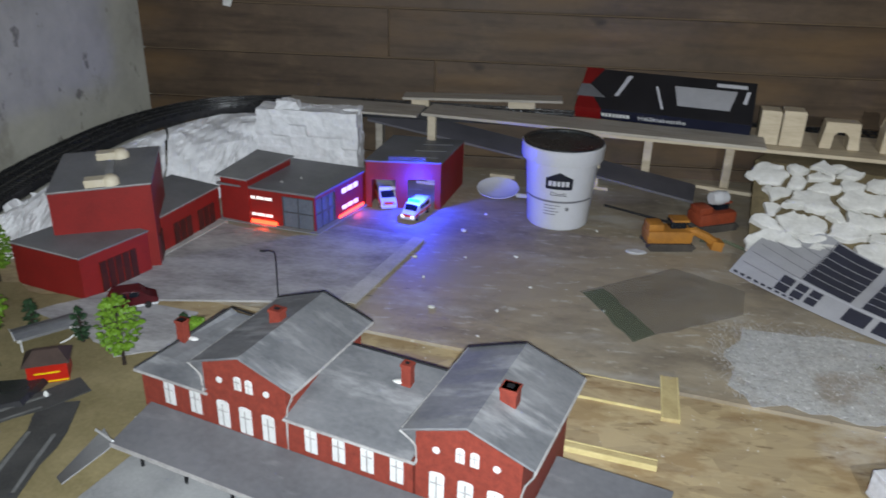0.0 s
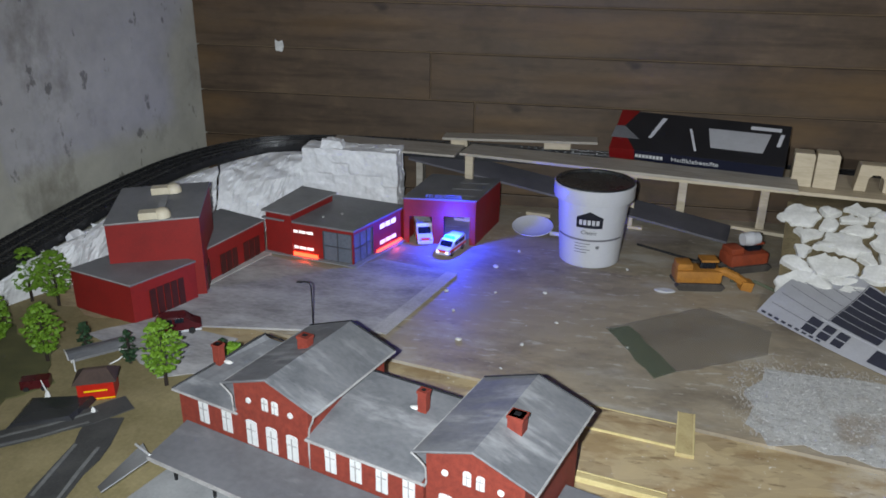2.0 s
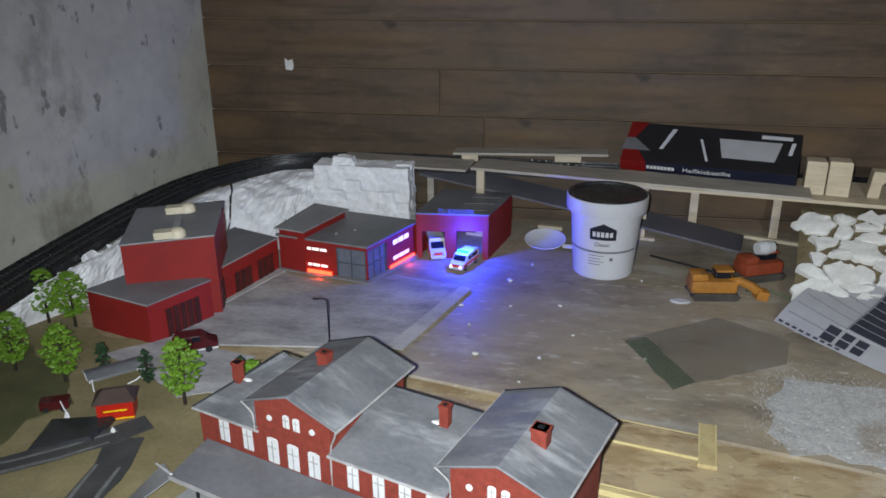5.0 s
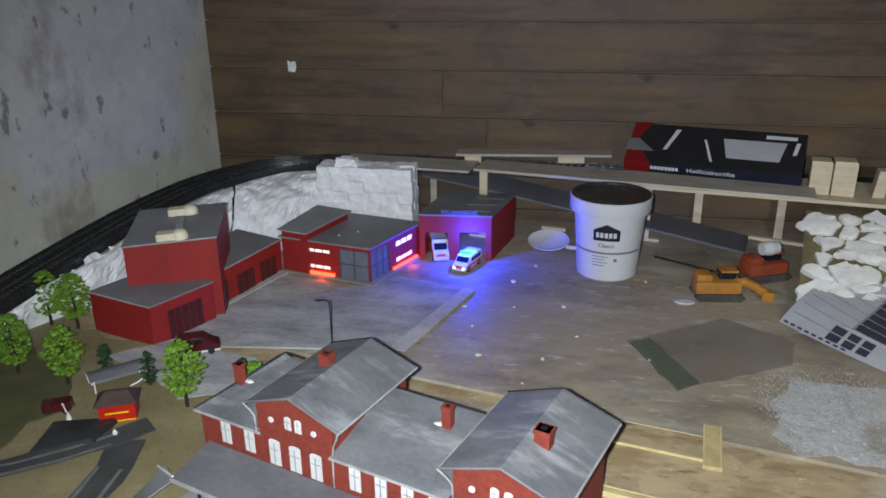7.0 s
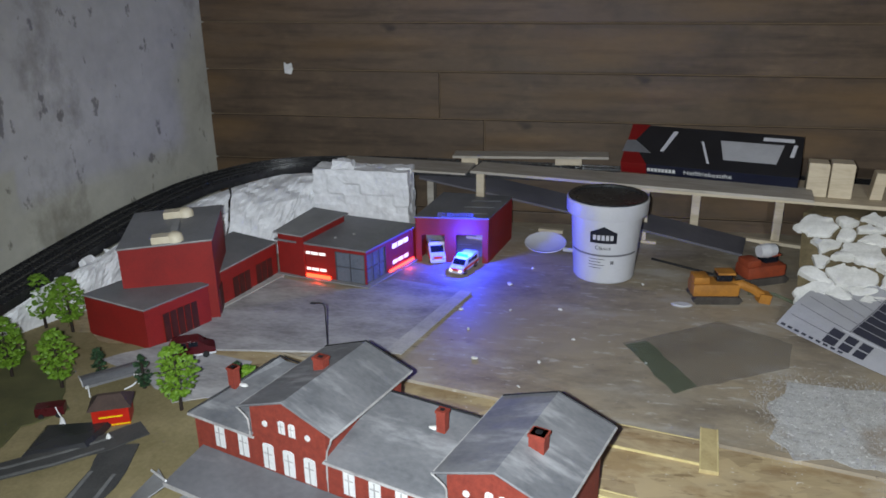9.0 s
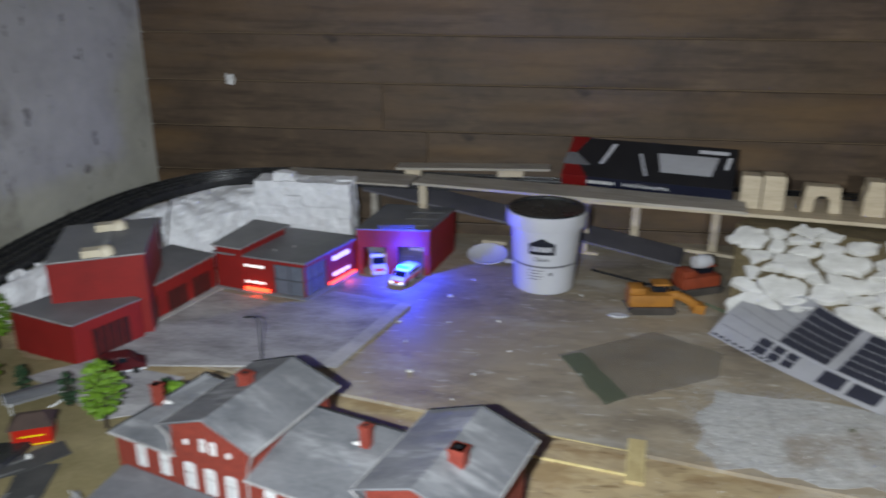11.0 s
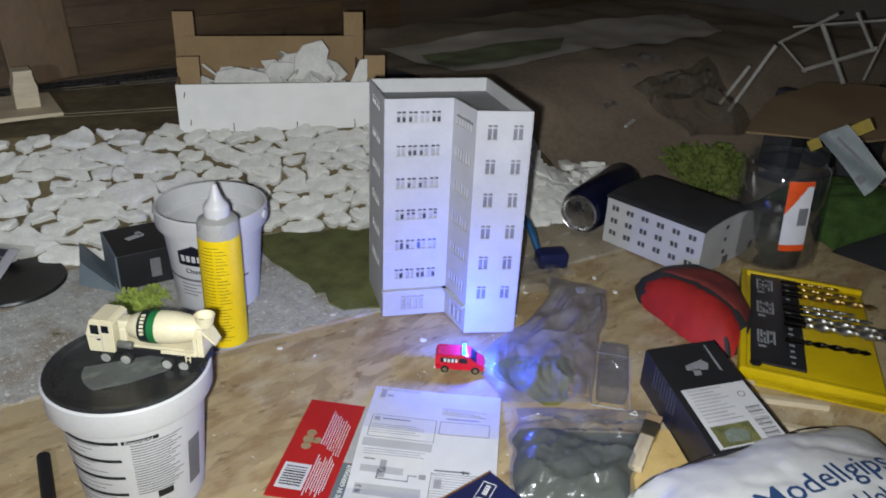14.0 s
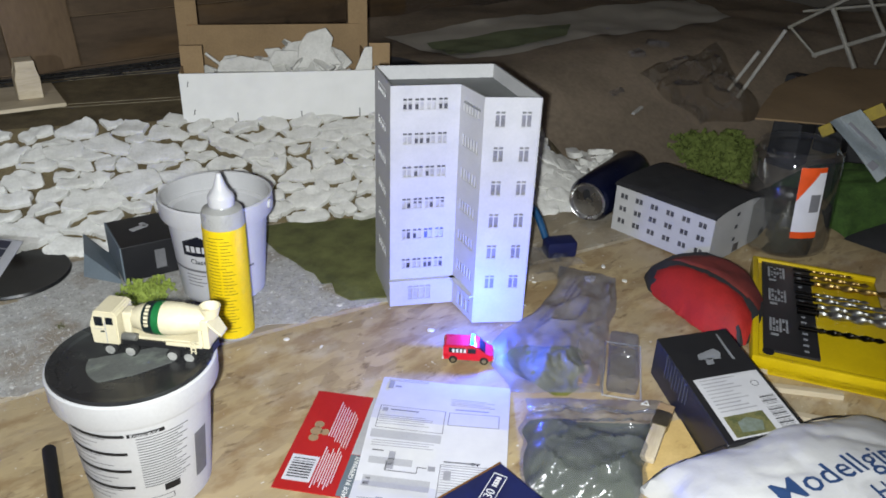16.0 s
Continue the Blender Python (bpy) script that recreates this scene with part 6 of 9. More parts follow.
for x, w, h in ((0.205, 0.046, 0.0115), (0.03, 0.03, 0.012)):
    bm = B()
    box(bm, (x, 0.014, -0.0046 - h / 2), (w, 0.022, h), bevel=0.0008)
    part("block", bm, M["pale_wood"], back_board, "pale wooden packing block")
bm = B()
box(bm, (0, 0, 0.003), (0.10, 0.012, 0.006), bevel=0.001)
solid("wood_strip", bm, M["pale_wood"], pose(0.37, 1.338, 0.002, 0, 0, -18), "short pale wooden strip on the board", "wood strip", "wood strips")
bm = B()
box(bm, (0, 0, 0.003), (0.045, 0.012, 0.006), bevel=0.001)
solid("wood_strip", bm, M["pale_wood"], pose(-0.01, 1.352, 0.0, 0, 0, -10), "short pale wooden strip on the board", "wood strip", "wood strips")
bm = B()
rod(bm, (0, 0, 0.003), (0.14, -0.085, 0.003), 0.002, 8)
solid("black_stick", bm, M["ink"], pose(0.16, 1.235, 0.0), "thin black plastic stick on the board", "stick")

# white spoon
bm = B()
lathe(bm, [(0, 0.0), (0.012, 0.0006), (0.020, 0.003), (0.024, 0.006), (0.0235, 0.0066), (0.019, 0.0038), (0.011, 0.0014), (0, 0.0008)], 28, pose(0, 0, 0.006, 18, 0, 0) @ Matrix.Diagonal((1.25, 0.98, 1, 1)))
tube(bm, [(0.027, 0, 0.0062), (0.05, 0, 0.009), (0.085, 0, 0.006), (0.11, 0, 0.0035)], 0.003, 8)
solid("plastic_spoon", bm, M["white_plastic"], pose(-0.014, 1.258, 0.0, 0, 0, -25) @ Matrix.Scale(1.25, 4), "white plastic spoon lying on the board", "spoon", smooth=True)


def digger(at, label, paint, arm=True, scale=1.0, drum=False):
    """A small plastic construction machine lying on the board."""
    t = thing("model_digger", at, label, "model digger", "model diggers")
    s = scale
    for y in (-0.013, 0.013):
        bm = B()
        pts = [(-0.026, 0.0), (0.026, 0.0), (0.031, 0.005), (0.026, 0.010), (-0.026, 0.010), (-0.031, 0.005)]
        loft(bm, [(x * s, (y - 0.005) * s, z * s) for x, z in pts], [(x * s, (y + 0.005) * s, z * s) for x, z in pts])
        part("crawler_track", bm, M["dusty_track"], t)
    bm = B()
    box(bm, (-0.002 * s, 0, 0.017 * s), (0.058 * s, 0.031 * s, 0.018 * s), bevel=0.005 * s)
    box(bm, (-0.020 * s, 0, 0.029 * s), (0.020 * s, 0.024 * s, 0.010 * s), bevel=0.003 * s)
    part("body", bm, M[paint], t, smooth=True)
    bm = B()
    box(bm, (0.010 * s, 0.004 * s, 0.028 * s), (0.020 * s, 0.018 * s, 0.014 * s), bevel=0.002 * s)
    cab = part("cab", bm, M["car_glass"], t)
    bm = B()
    box(bm, (0.012 * s, 0.004 * s, 0.0358 * s), (0.022 * s, 0.020 * s, 0.003 * s), bevel=0.001 * s)
    part("cab_roof", bm, M[paint], cab)
    if arm:
        bm = B()
        tube(bm, [(0.014 * s, -0.006 * s, 0.020 * s), (0.030 * s, -0.008 * s, 0.024 * s), (0.044 * s, -0.010 * s, 0.018 * s), (0.056 * s, -0.010 * s, 0.010 * s)], 0.0058 * s, 8)
        boom = part("boom", bm, M[paint], t)
        bm = B()
        loft(bm, [(0.052 * s, -0.018 * s, 0.014 * s), (0.066 * s, -0.018 * s, 0.012 * s), (0.064 * s, -0.018 * s, 0.0), (0.050 * s, -0.018 * s, 0.003 * s)],
             [(0.052 * s, -0.002 * s, 0.014 * s), (0.066 * s, -0.002 * s, 0.012 * s), (0.064 * s, -0.002 * s, 0.0), (0.050 * s, -0.002 * s, 0.003 * s)])
        part("bucket", bm, M[paint], boom)
    if drum:
        bm = B()
        lathe(bm, [(0, -0.012 * s), (0.008 * s, -0.012 * s), (0.010 * s, 0), (0.008 * s, 0.012 * s), (0, 0.012 * s)], 18, pose(0.004 * s, 0, 0.042 * s, 0, 90, 0))
        part("tank", bm, M["white_plastic"], t)
    return t


digger(pose(0.238, 1.092, 0.0, 0, 0, 8), "yellow model digger with black crawler tracks", "orange_paint", True, 1.15)
digger(pose(0.318, 1.175, 0.0, 0, 0, 25), "orange model digger with a white tank", "orange_red", False, 1.15, True)
bm = B()
tube(bm, [(0, 0, 0.002), (0.03, -0.02, 0.012), (0.06, -0.045, 0.008), (0.075, -0.07, 0.002)], 0.0025, 8)
solid("green_tube", bm, M["green_edge"], pose(0.29, 1.115, 0.0), "thin green plastic strip beside the diggers", "strip")
bm = B()
lathe(bm, [(0, 0), (0.011, 0.0004), (0.013, 0.002), (0.010, 0.0035), (0, 0.003)], 14, Matrix.Diagonal((1.2, 0.6, 1, 1)))
roughen(bm, 0.0006, 150)
solid("glue_blob", bm, M["white_plastic"], pose(0.19, 1.06, 0.0), "flat white glue blob on the board", "glue blob")

# wooden laths by the joint
for (x0, y0), (x1, y1), w, h in (((0.06, 0.748), (0.180, 0.7235), 0.042, 0.003), ((0.196, 0.744), (0.186, 0.669), 0.018, 0.0045), ((0.05, 0.628), (0.155, 0.605), 0.010, 0.006)):
    a, b = Vector((x0, y0, 0)), Vector((x1, y1, 0))
    ln = (b - a).length
    lath = thing("wood_lath", basis((a.x, a.y, ZF), b - a, Vector((-(b - a).y, (b - a).x, 0))), "yellowish wooden lath lying along the board joint", "lath", "laths")
    bm = B()
    box(bm, (ln / 2, -w / 2, h / 2), (ln, w, h), bevel=0.0008)
    part("board", bm, M["osb_front" if w > 0.03 else "board_edge"], lath)
    for y in (-0.0006, -w + 0.0006):
        bm = B()
        box(bm, (ln / 2, y, h / 2 + 0.0004), (ln, 0.0016, h), bevel=0.0004)
        part("sawn_edge", bm, M["edge_pale"], lath, "pale sawn edge")

# crumbs of plaster strewn about
rng = random.Random(21)
spots = [(-0.05, 1.008), (0.0, 0.862), (-0.08, 0.86), (0.332, 0.985), (-0.10, 0.94), (0.04, 0.93), (-0.06, 1.10), (-0.03, 1.17), (0.02, 1.02), (0.14, 1.13), (0.07, 1.16), (-0.12, 1.0), (-0.02, 0.80), (0.13, 0.88),
         (0.5, 0.66), (0.42, 0.67), (0.63, 0.61), (0.60, 0.66), (0.70, 0.585), (0.78, 0.60), (0.95, 0.47), (1.06, 0.46), (1.09, 0.43), (1.10, 0.47), (1.0, 0.50), (1.12, 0.55), (0.72, 0.55), (0.83, 0.50), (0.98, 0.52)]
for i, (x, y) in enumerate(spots):
    s = rng.uniform(0.0018, 0.0042) * (1.7 if i in (3, 21) else 1)
    bm = B()
    lathe(bm, [(0, 0), (s, 0.0002), (s * 0.9, s * 0.5), (0, s * 0.7)], 7, Matrix.Diagonal((1.2, rng.uniform(0.6, 1), 1, 1)))
    roughen(bm, s * 0.3, 400, i)
    z = 0.0 if y > seam(x) else ZF
    z = 0.0015 if (0.3 < x < 0.9 and y > seam(x)) else z
    solid("plaster_crumb", bm, M["plaster"], pose(x, y, z, 0, 0, rng.uniform(0, 360)), "small white plaster crumb on the board", "crumb", "crumbs")

# ---------------------------------------------------------------- shelf things along the back
M["box_black"] = material("box_black", lin((0.15, 0.15, 0.16)), lin((0.115, 0.115, 0.125)), 16, 0.42)
M["box_red"] = material("box_red", lin((0.50, 0.085, 0.085)), scale=20, rough=0.45)
M["spine_navy"] = material("spine_navy", lin((0.11, 0.125, 0.20)), lin((0.09, 0.10, 0.17)), 20, 0.45)
carton = thing("glue_stick_box", basis((0.103, 1.312, 0.145), (0.264, -0.067, 0.0), (0.020, 0.085, 0.048)), "black and red glue stick carton leaning on the deck", "box")
CW, CH = 0.276, 0.098
bm = B()
box(bm, (CW / 2, CH / 2, -0.011), (CW, CH, 0.022), bevel=0.0012)
body = part("carton", bm, M["box_black"], carton)
bm = B()
prism(bm, [(-0.0004, -0.0004), (0.042, -0.0004), (0.010, 0.05), (0.030, CH + 0.0004), (-0.0004, CH + 0.0004)], -0.0224, 0.0004)
part("red_panel", bm, M["box_red"], carton, "red printed end")
bm = B()
prism(bm, [(-0.003, 0.026), (0.044, 0.027), (0.014, 0.056), (-0.001, 0.055)], 0.0008, 0.0016)
part("end_flap", bm, M["ink_grey"], carton, "grey folded end flap")
bm = B()
prism(bm, [(0.160, 0.026), (0.240, 0.026), (0.248, 0.072), (0.150, 0.072)], 0.0002, 0.0007)
part("picture", bm, M["paper_grey"], body, "grey picture panel")
for pts in ([(0.058, 0.034), (0.064, 0.034), (0.080, 0.086), (0.072, 0.086)], [(0.215, 0.080), (0.262, 0.080), (0.262, 0.088), (0.215, 0.088)], [(0.258, 0.045), (0.264, 0.045), (0.268, 0.074), (0.262, 0.074)],
            [(0.136, 0.014), (0.140, 0.014), (0.124, 0.066), (0.120, 0.066)]):
    bm = B()
    prism(bm, pts, 0.0002, 0.0007)
    part("print_bar", bm, M["paper"], body)
spine = basis((0, 0, -0.011), (1, 0, 0), (0, 0, 1))
bm = B()
box(bm, (CW / 2 + 0.02, 0, 0.0002), (CW - 0.044, 0.0212, 0.0006), m=spine)
part("spine", bm, M["spine_navy"], body, "dark blue spine")
flat_text("lettering", "Heißklebestifte", 0.0125, M["win_white"], carton, spine @ pose(0.140, 0, 0.0009))
for k in range(8):
    bm = B()
    box(bm, (0.046 + 0.0058 * k, 0, 0.0009), (0.0045, 0.007, 0.0004), m=spine)
    part("print_bar", bm, M["win_white"], body)


def wood_block(x, y, rz, w, d, h, arch, label, plain=False):
    """A pale wooden viaduct pier, with a notch in its foot where arch is set."""
    bm = B()
    if arch:
        pts = [(-w / 2, 0), (-w * 0.2, 0), (-w * 0.2, h * 0.5), (-w * 0.1, h * 0.66), (w * 0.1, h * 0.66), (w * 0.2, h * 0.5), (w * 0.2, 0), (w / 2, 0), (w * 0.42, h), (-w * 0.42, h)]
    elif plain:
        pts = [(-w / 2, 0), (w / 2, 0), (w / 2, h * 0.93), (w * 0.44, h), (-w * 0.5, h)]
    else:
        pts = [(-w / 2, 0), (w / 2, 0), (w / 2, h * 0.55), (w * 0.38, h * 0.75), (w * 0.38, h), (-w * 0.38, h), (-w * 0.38, h * 0.75), (-w / 2, h * 0.55)]
    loft(bm, [(a, -d / 2, b) for a, b in pts], [(a, d / 2, b) for a, b in pts])
    bmesh.ops.bevel(bm, geom=list(bm.edges), offset=0.0008, segments=1, affect="EDGES")
    return solid("wood_pier", bm, M["pale_wood"], pose(x, y, 0.1155, 0, 0, rz), label, "wood pier", "wood piers")


wood_block(0.401, 1.262, -10, 0.030, 0.03, 0.053, False, "plain pale wooden block standing on the deck", True)
wood_block(0.434, 1.256, -10, 0.033, 0.03, 0.055, False, "plain pale wooden block standing on the deck", True)
wood_block(0.505, 1.250, -8, 0.058, 0.025, 0.042, True, "pale arched wooden viaduct pier on the deck")
wood_block(0.578, 1.240, -8, 0.032, 0.03, 0.055, False, "pale wooden viaduct pier standing on the deck")
wood_block(0.668, 1.232, -8, 0.034, 0.03, 0.056, False, "pale wooden viaduct pier at the deck's end")

patch("track_board", [(0.70, 1.17), (1.30, 0.92), (1.45, 1.20), (0.95, 1.34), (0.68, 1.36)], 0.098, M["sheet_dark"], "dark grey board carrying model track", "board", 0.004, 0.0, 1, "thing")
for y0, y1 in ((1.19, 0.95), (1.345, 1.22)):
    bm = B()
    for k in (0.0, 0.0165):
        rod(bm, (0.69, y0 + k, 0.1035), (1.30, y1 + k, 0.1035), 0.0012, 6)
    solid("model_track", bm, M["rail_steel"], Matrix(), "shiny model rails on the dark board", "model rails", "model rails")
bm = B()
box(bm, (0.95, 1.26, 0.048), (0.06, 0.05, 0.096))
solid("board_support", bm, M["grey_wood"], Matrix(), "timber block under the track board", "support")

# ---------------------------------------------------------------- tray with plaster pieces
TRAY = basis((0.817, 1.033, 0.103), (0.8652, -0.5015, 0), (0.5015, 0.8652, 0))
tray = thing("plaster_tray", TRAY, "shallow white cardboard tray filled with plaster pieces", "tray")
TL, TD, TH = 0.280, 0.165, 0.069
bm = B()
box(bm, (TL / 2, -0.012, TH / 2 - 0.0075), (TL, 0.003, TH + 0.017), bevel=0.0006)
front = part("front_wall", bm, M["tray_white"], tray, "white front wall")
for f, z, h in ((0.04, 0.055, 0.008), (0.06, 0.014, 0.008), (0.275, 0.005, 0.017), (0.605, 0.005, 0.017), (0.915, 0.007, 0.017)):
    bm = B()
    box(bm, (TL * f, -0.0139, z - 0.002 * (f > 0.1)), (0.0012, 0.0006, h), tilt=(0, 12 if f < 0.1 else 0))
    part("pen_mark", bm, M["ink"], front)
bm = B()
box(bm, (TL / 2, TD - 0.0015, 0.0515), (TL - 0.004, 0.003, 0.103), bevel=0.0006)
part("back_wall", bm, M["cardboard"], tray, "brown cardboard back wall")
for s, x in ((0, 0.0015), (1, TL - 0.0015)):
    bm = B()
    box(bm, (x, TD / 2 - 0.005, TH / 2), (0.003, TD - 0.010, TH))
    part("side_wall", bm, M["cardboard"], tray)
    for y, h, w, out in ((0.040, 0.098, 0.032, 0.0), (TD + 0.0025, 0.141, 0.032, 0.012)):
        bm = B()
        xx = w / 2 - out * (y > 0.1) if s == 0 else TL - w / 2 + out + (0.030 if y < 0.1 else 0)
        box(bm, (xx, y, h / 2), (w, 0.003, h), bevel=0.0006)
        part("corner_flap", bm, M["cardboard"], tray, "brown corner flap")
bm = B()
box(bm, (TL / 2, TD / 2, 0.002), (TL - 0.006, TD - 0.006, 0.004))
part("bottom", bm, M["cardboard"], tray)
rng = random.Random(8)
for k in range(120):
    f = rng.random()
    x = 0.035 + (TL - 0.07) * f
    y = rng.uniform(0.03, TD - 0.03)
    heap = 0.046 + 0.026 * math.exp(-((f - 0.66) / 0.18) ** 2) * (1 - abs(y / TD - 0.55))
    z = rng.uniform(0.1, 1.0) * heap + 0.008
    if k < 14:
        f = 0.30 + 0.045 * k
        x, y, z = 0.03 + (TL - 0.06) * f, 0.060 + 0.008 * (k % 5), 0.046 + 0.022 * math.exp(-((f - 0.70) / 0.12) ** 2)
    s = rng.uniform(0.014, 0.030) if k > 14 else rng.uniform(0.030, 0.044)
    bm = B()
    n = rng.randrange(5, 8)
    ring = [(s * rng.uniform(0.6, 1.1) * math.cos(6.283 * i / n), s * rng.uniform(0.4, 0.9) * math.sin(6.283 * i / n)) for i in range(n)]
    prism(bm, ring, 0.0, rng.uniform(0.002, 0.005))
    bmesh.ops.bevel(bm, geom=list(bm.edges), offset=0.0009, segments=1, affect="EDGES")
    o = solid("plaster_piece", bm, M["plaster"], TRAY @ (pose(x, max(y, 0.045), z, rng.uniform(-50, 50), rng.uniform(-40, 40), rng.uniform(0, 360)) if k > 14 else pose(x, y, z, rng.uniform(35, 70), rng.uniform(-15, 15), rng.uniform(-50, 50))), "broken white plaster piece heaped in the tray", "plaster piece", "plaster pieces")
bm = B()
prism(bm, [(0, 0), (0.029, 0), (0.029, 0.042), (0.018, 0.041)], 0, 0.004)
solid("plaster_piece", bm, M["plaster"], TRAY @ pose(TL - 0.031, 0.008, 0.058, 88, 0, 0), "broken white plaster piece heaped in the tray", "plaster piece", "plaster pieces")

for pts, x, y, z, tilt, turn in (([(-0.030, 0), (0.040, 0.004), (0.022, 0.024), (0.030, 0.044), (0.020, 0.060), (-0.010, 0.053), (-0.024, 0.036)], 0.198, 0.052, 0.058, 66, 6),
                                 ([(-0.045, 0), (0.040, 0.0), (0.034, 0.016), (-0.010, 0.026), (-0.040, 0.018)], 0.095, 0.040, 0.056, 48, -4), ([(-0.03, 0), (0.03, 0), (0.024, 0.02), (-0.012, 0.024)], 0.150, 0.055, 0.062, 55, 14)):
    bm = B()
    prism(bm, pts, 0.0, 0.006)
    bmesh.ops.bevel(bm, geom=list(bm.edges), offset=0.0012, segments=1, affect="EDGES")
    solid("plaster_piece", bm, M["plaster"], TRAY @ pose(x, y, z, tilt, 0, turn), "large flat white plaster piece standing in the tray", "plaster piece", "plaster pieces")

# ---------------------------------------------------------------- bottle, mixer, small boxes
M["bottle_clear"] = material("bottle_clear", lin((0.68, 0.68, 0.67)), lin((0.60, 0.60, 0.59)), 20, 0.3)
bottle = thing("glue_bottle", pose(0.664, 0.630, 0.0), "plastic glue bottle with yellow label and white spout", "glue bottle")
bm = B()
lathe(bm, [(0, 0), (0.0195, 0), (0.021, 0.0015), (0.021, 0.140), (0.0195, 0.1445), (0.012, 0.1475), (0.011, 0.150), (0, 0.150)], 36)
part("body", bm, M["bottle_clear"], bottle, smooth=True)
bm = B()
g = []
for i in range(37):
    a = radians(-205 + 318 * i / 36 - 150)
    g.append([bm.verts.new((q * math.cos(a), q * math.sin(a), z)) for q, z in ((0.0211, 0.004), (0.0215, 0.004), (0.0215, 0.128), (0.0211, 0.128))])
for p, q in zip(g, g[1:]):
    for k in range(4):
        bm.faces.new((p[k], q[k], q[(k + 1) % 4], p[(k + 1) % 4]))
label_part = part("label", bm, M["yellow_label"], bottle, "yellow printed label", smooth=True)
bm = B()
for k in range(30):
    z = 0.120 - k * 0.0037
    for a0, a1 in ((-172, -138), (-132, -96 - (k * 11) % 17)) if k % 9 else ((-165, -120),):
        g = []
        for i in range(5):
            a = radians(a0 + (a1 - a0) * i / 4)
            g.append((bm.verts.new((0.0218 * math.cos(a), 0.0218 * math.sin(a), z)), bm.verts.new((0.0218 * math.cos(a), 0.0218 * math.sin(a), z + 0.0008))))
        for p, q in zip(g, g[1:]):
            bm.faces.new((p[0], q[0], q[1], p[1]))
M["print_olive"] = material("print_olive", lin((0.50, 0.44, 0.08)), scale=50, rough=0.6)
part("small_print", bm, M["print_olive"], label_part)
bm = B()
lathe(bm, [(0, 0.149), (0.0128, 0.149), (0.0130, 0.157), (0.0120, 0.160), (0.0085, 0.164), (0.0060, 0.169), (0.0038, 0.176), (0.0022, 0.1815), (0, 0.182)], 24)
part("spout", bm, M["white_plastic"], bottle, "white pointed spout", smooth=True)

M["truss_white"] = material("truss_white", lin((0.62, 0.61, 0.56)), lin((0.46, 0.45, 0.41)), 30, 0.6)
M["cream"] = material("cream", lin((0.83, 0.80, 0.69)), lin((0.78, 0.74, 0.62)), 40, 0.5)
M["mixer_green"] = material("mixer_green", lin((0.10, 0.42, 0.22)), scale=40, rough=0.45)
M["mixer_dark"] = material("mixer_dark", lin((0.10, 0.16, 0.16)), scale=40, rough=0.5)
M["slate_tank"] = material("slate_tank", lin((0.42, 0.42, 0.40)), lin((0.33, 0.33, 0.32)), 60, 0.45)
M["alu_rim"] = material("alu_rim", lin((0.70, 0.70, 0.68)), lin((0.55, 0.55, 0.54)), 80, 0.35, metal=0.2)
LIDZ = ZF + 0.1165
mixer = thing("model_mixer_truck", pose(0.530, 0.482, LIDZ, 0, 0, -50) @ Matrix.Diagonal((0.95, 0.92, 0.88, 1)), "cream model concrete mixer truck with green drum band", "model truck")
bm = B()
box(bm, (0.004, 0, 0.0105), (0.086, 0.013, 0.008), bevel=0.0006)
box(bm, (-0.003, 0, 0.0125), (0.058, 0.0215, 0.006), bevel=0.0008)
part("chassis", bm, M["ink"], mixer)
bm = B()
box(bm, (0.008, 0, 0.0165), (0.076, 0.017, 0.003), bevel=0.0006)
part("frame_rail", bm, M["cream"], mixer)
bm = B()
prof = [(-0.050, 0.010), (-0.028, 0.010), (-0.027, 0.040), (-0.030, 0.0425), (-0.046, 0.0425), (-0.051, 0.028)]
loft(bm, [(x, -0.0135, z) for x, z in prof], [(x, 0.0135, z) for x, z in prof])
bmesh.ops.bevel(bm, geom=list(bm.edges), offset=0.001, segments=2, affect="EDGES")
cab = part("cab", bm, M["cream"], mixer)
bm = B()
box(bm, (-0.0490, 0, 0.0345), (0.001, 0.022, 0.011), tilt=(0, 18))
part("windscreen", bm, M["car_glass"], cab)
for s in (-1, 1):
    bm = B()
    box(bm, (-0.0425, s * 0.0136, 0.033), (0.007, 0.0006, 0.009))
    part("side_window", bm, M["car_glass"], cab)
    bm = B()
    box(bm, (-0.0335, s * 0.0136, 0.034), (0.006, 0.0006, 0.007))
    part("side_window", bm, M["car_glass"], cab)
    bm = B()
    box(bm, (-0.0375, s * 0.01365, 0.023), (0.0005, 0.0006, 0.022))
    box(bm, (-0.0425, s * 0.01365, 0.0255), (0.0100, 0.0006, 0.0004))
    part("door_seam", bm, M["paper_grey"], cab)
    bm = B()
    box(bm, (-0.0400, s * 0.0142, 0.0255 - 0.002), (0.003, 0.0012, 0.0008))
    part("door_handle", bm, M["mixer_dark"], cab)
bm = B()
box(bm, (-0.0508, 0, 0.017), (0.001, 0.022, 0.008))
part("grille", bm, M["mixer_dark"], cab)
dm = Matrix.Translation((0.012, 0, 0.0340)) @ pose(0, 0, 0, 0, 86, 0) @ Matrix.Diagonal((1.0, 1.0, 0.95, 1))
bm = B()
lathe(bm, [(0, -0.036), (0.006, -0.035), (0.0095, -0.031), (0.0130, -0.021), (0.0142, -0.012), (0.0146, 0.0), (0.0144, 0.001), (0.0139, 0.011), (0.0136, 0.0115), (0.0110, 0.026), (0.0107, 0.0265), (0.0085, 0.033), (0, 0.034)], 36, dm)
drum = part("drum", bm, M["cream"], mixer, "cream ribbed mixing drum", smooth=True)
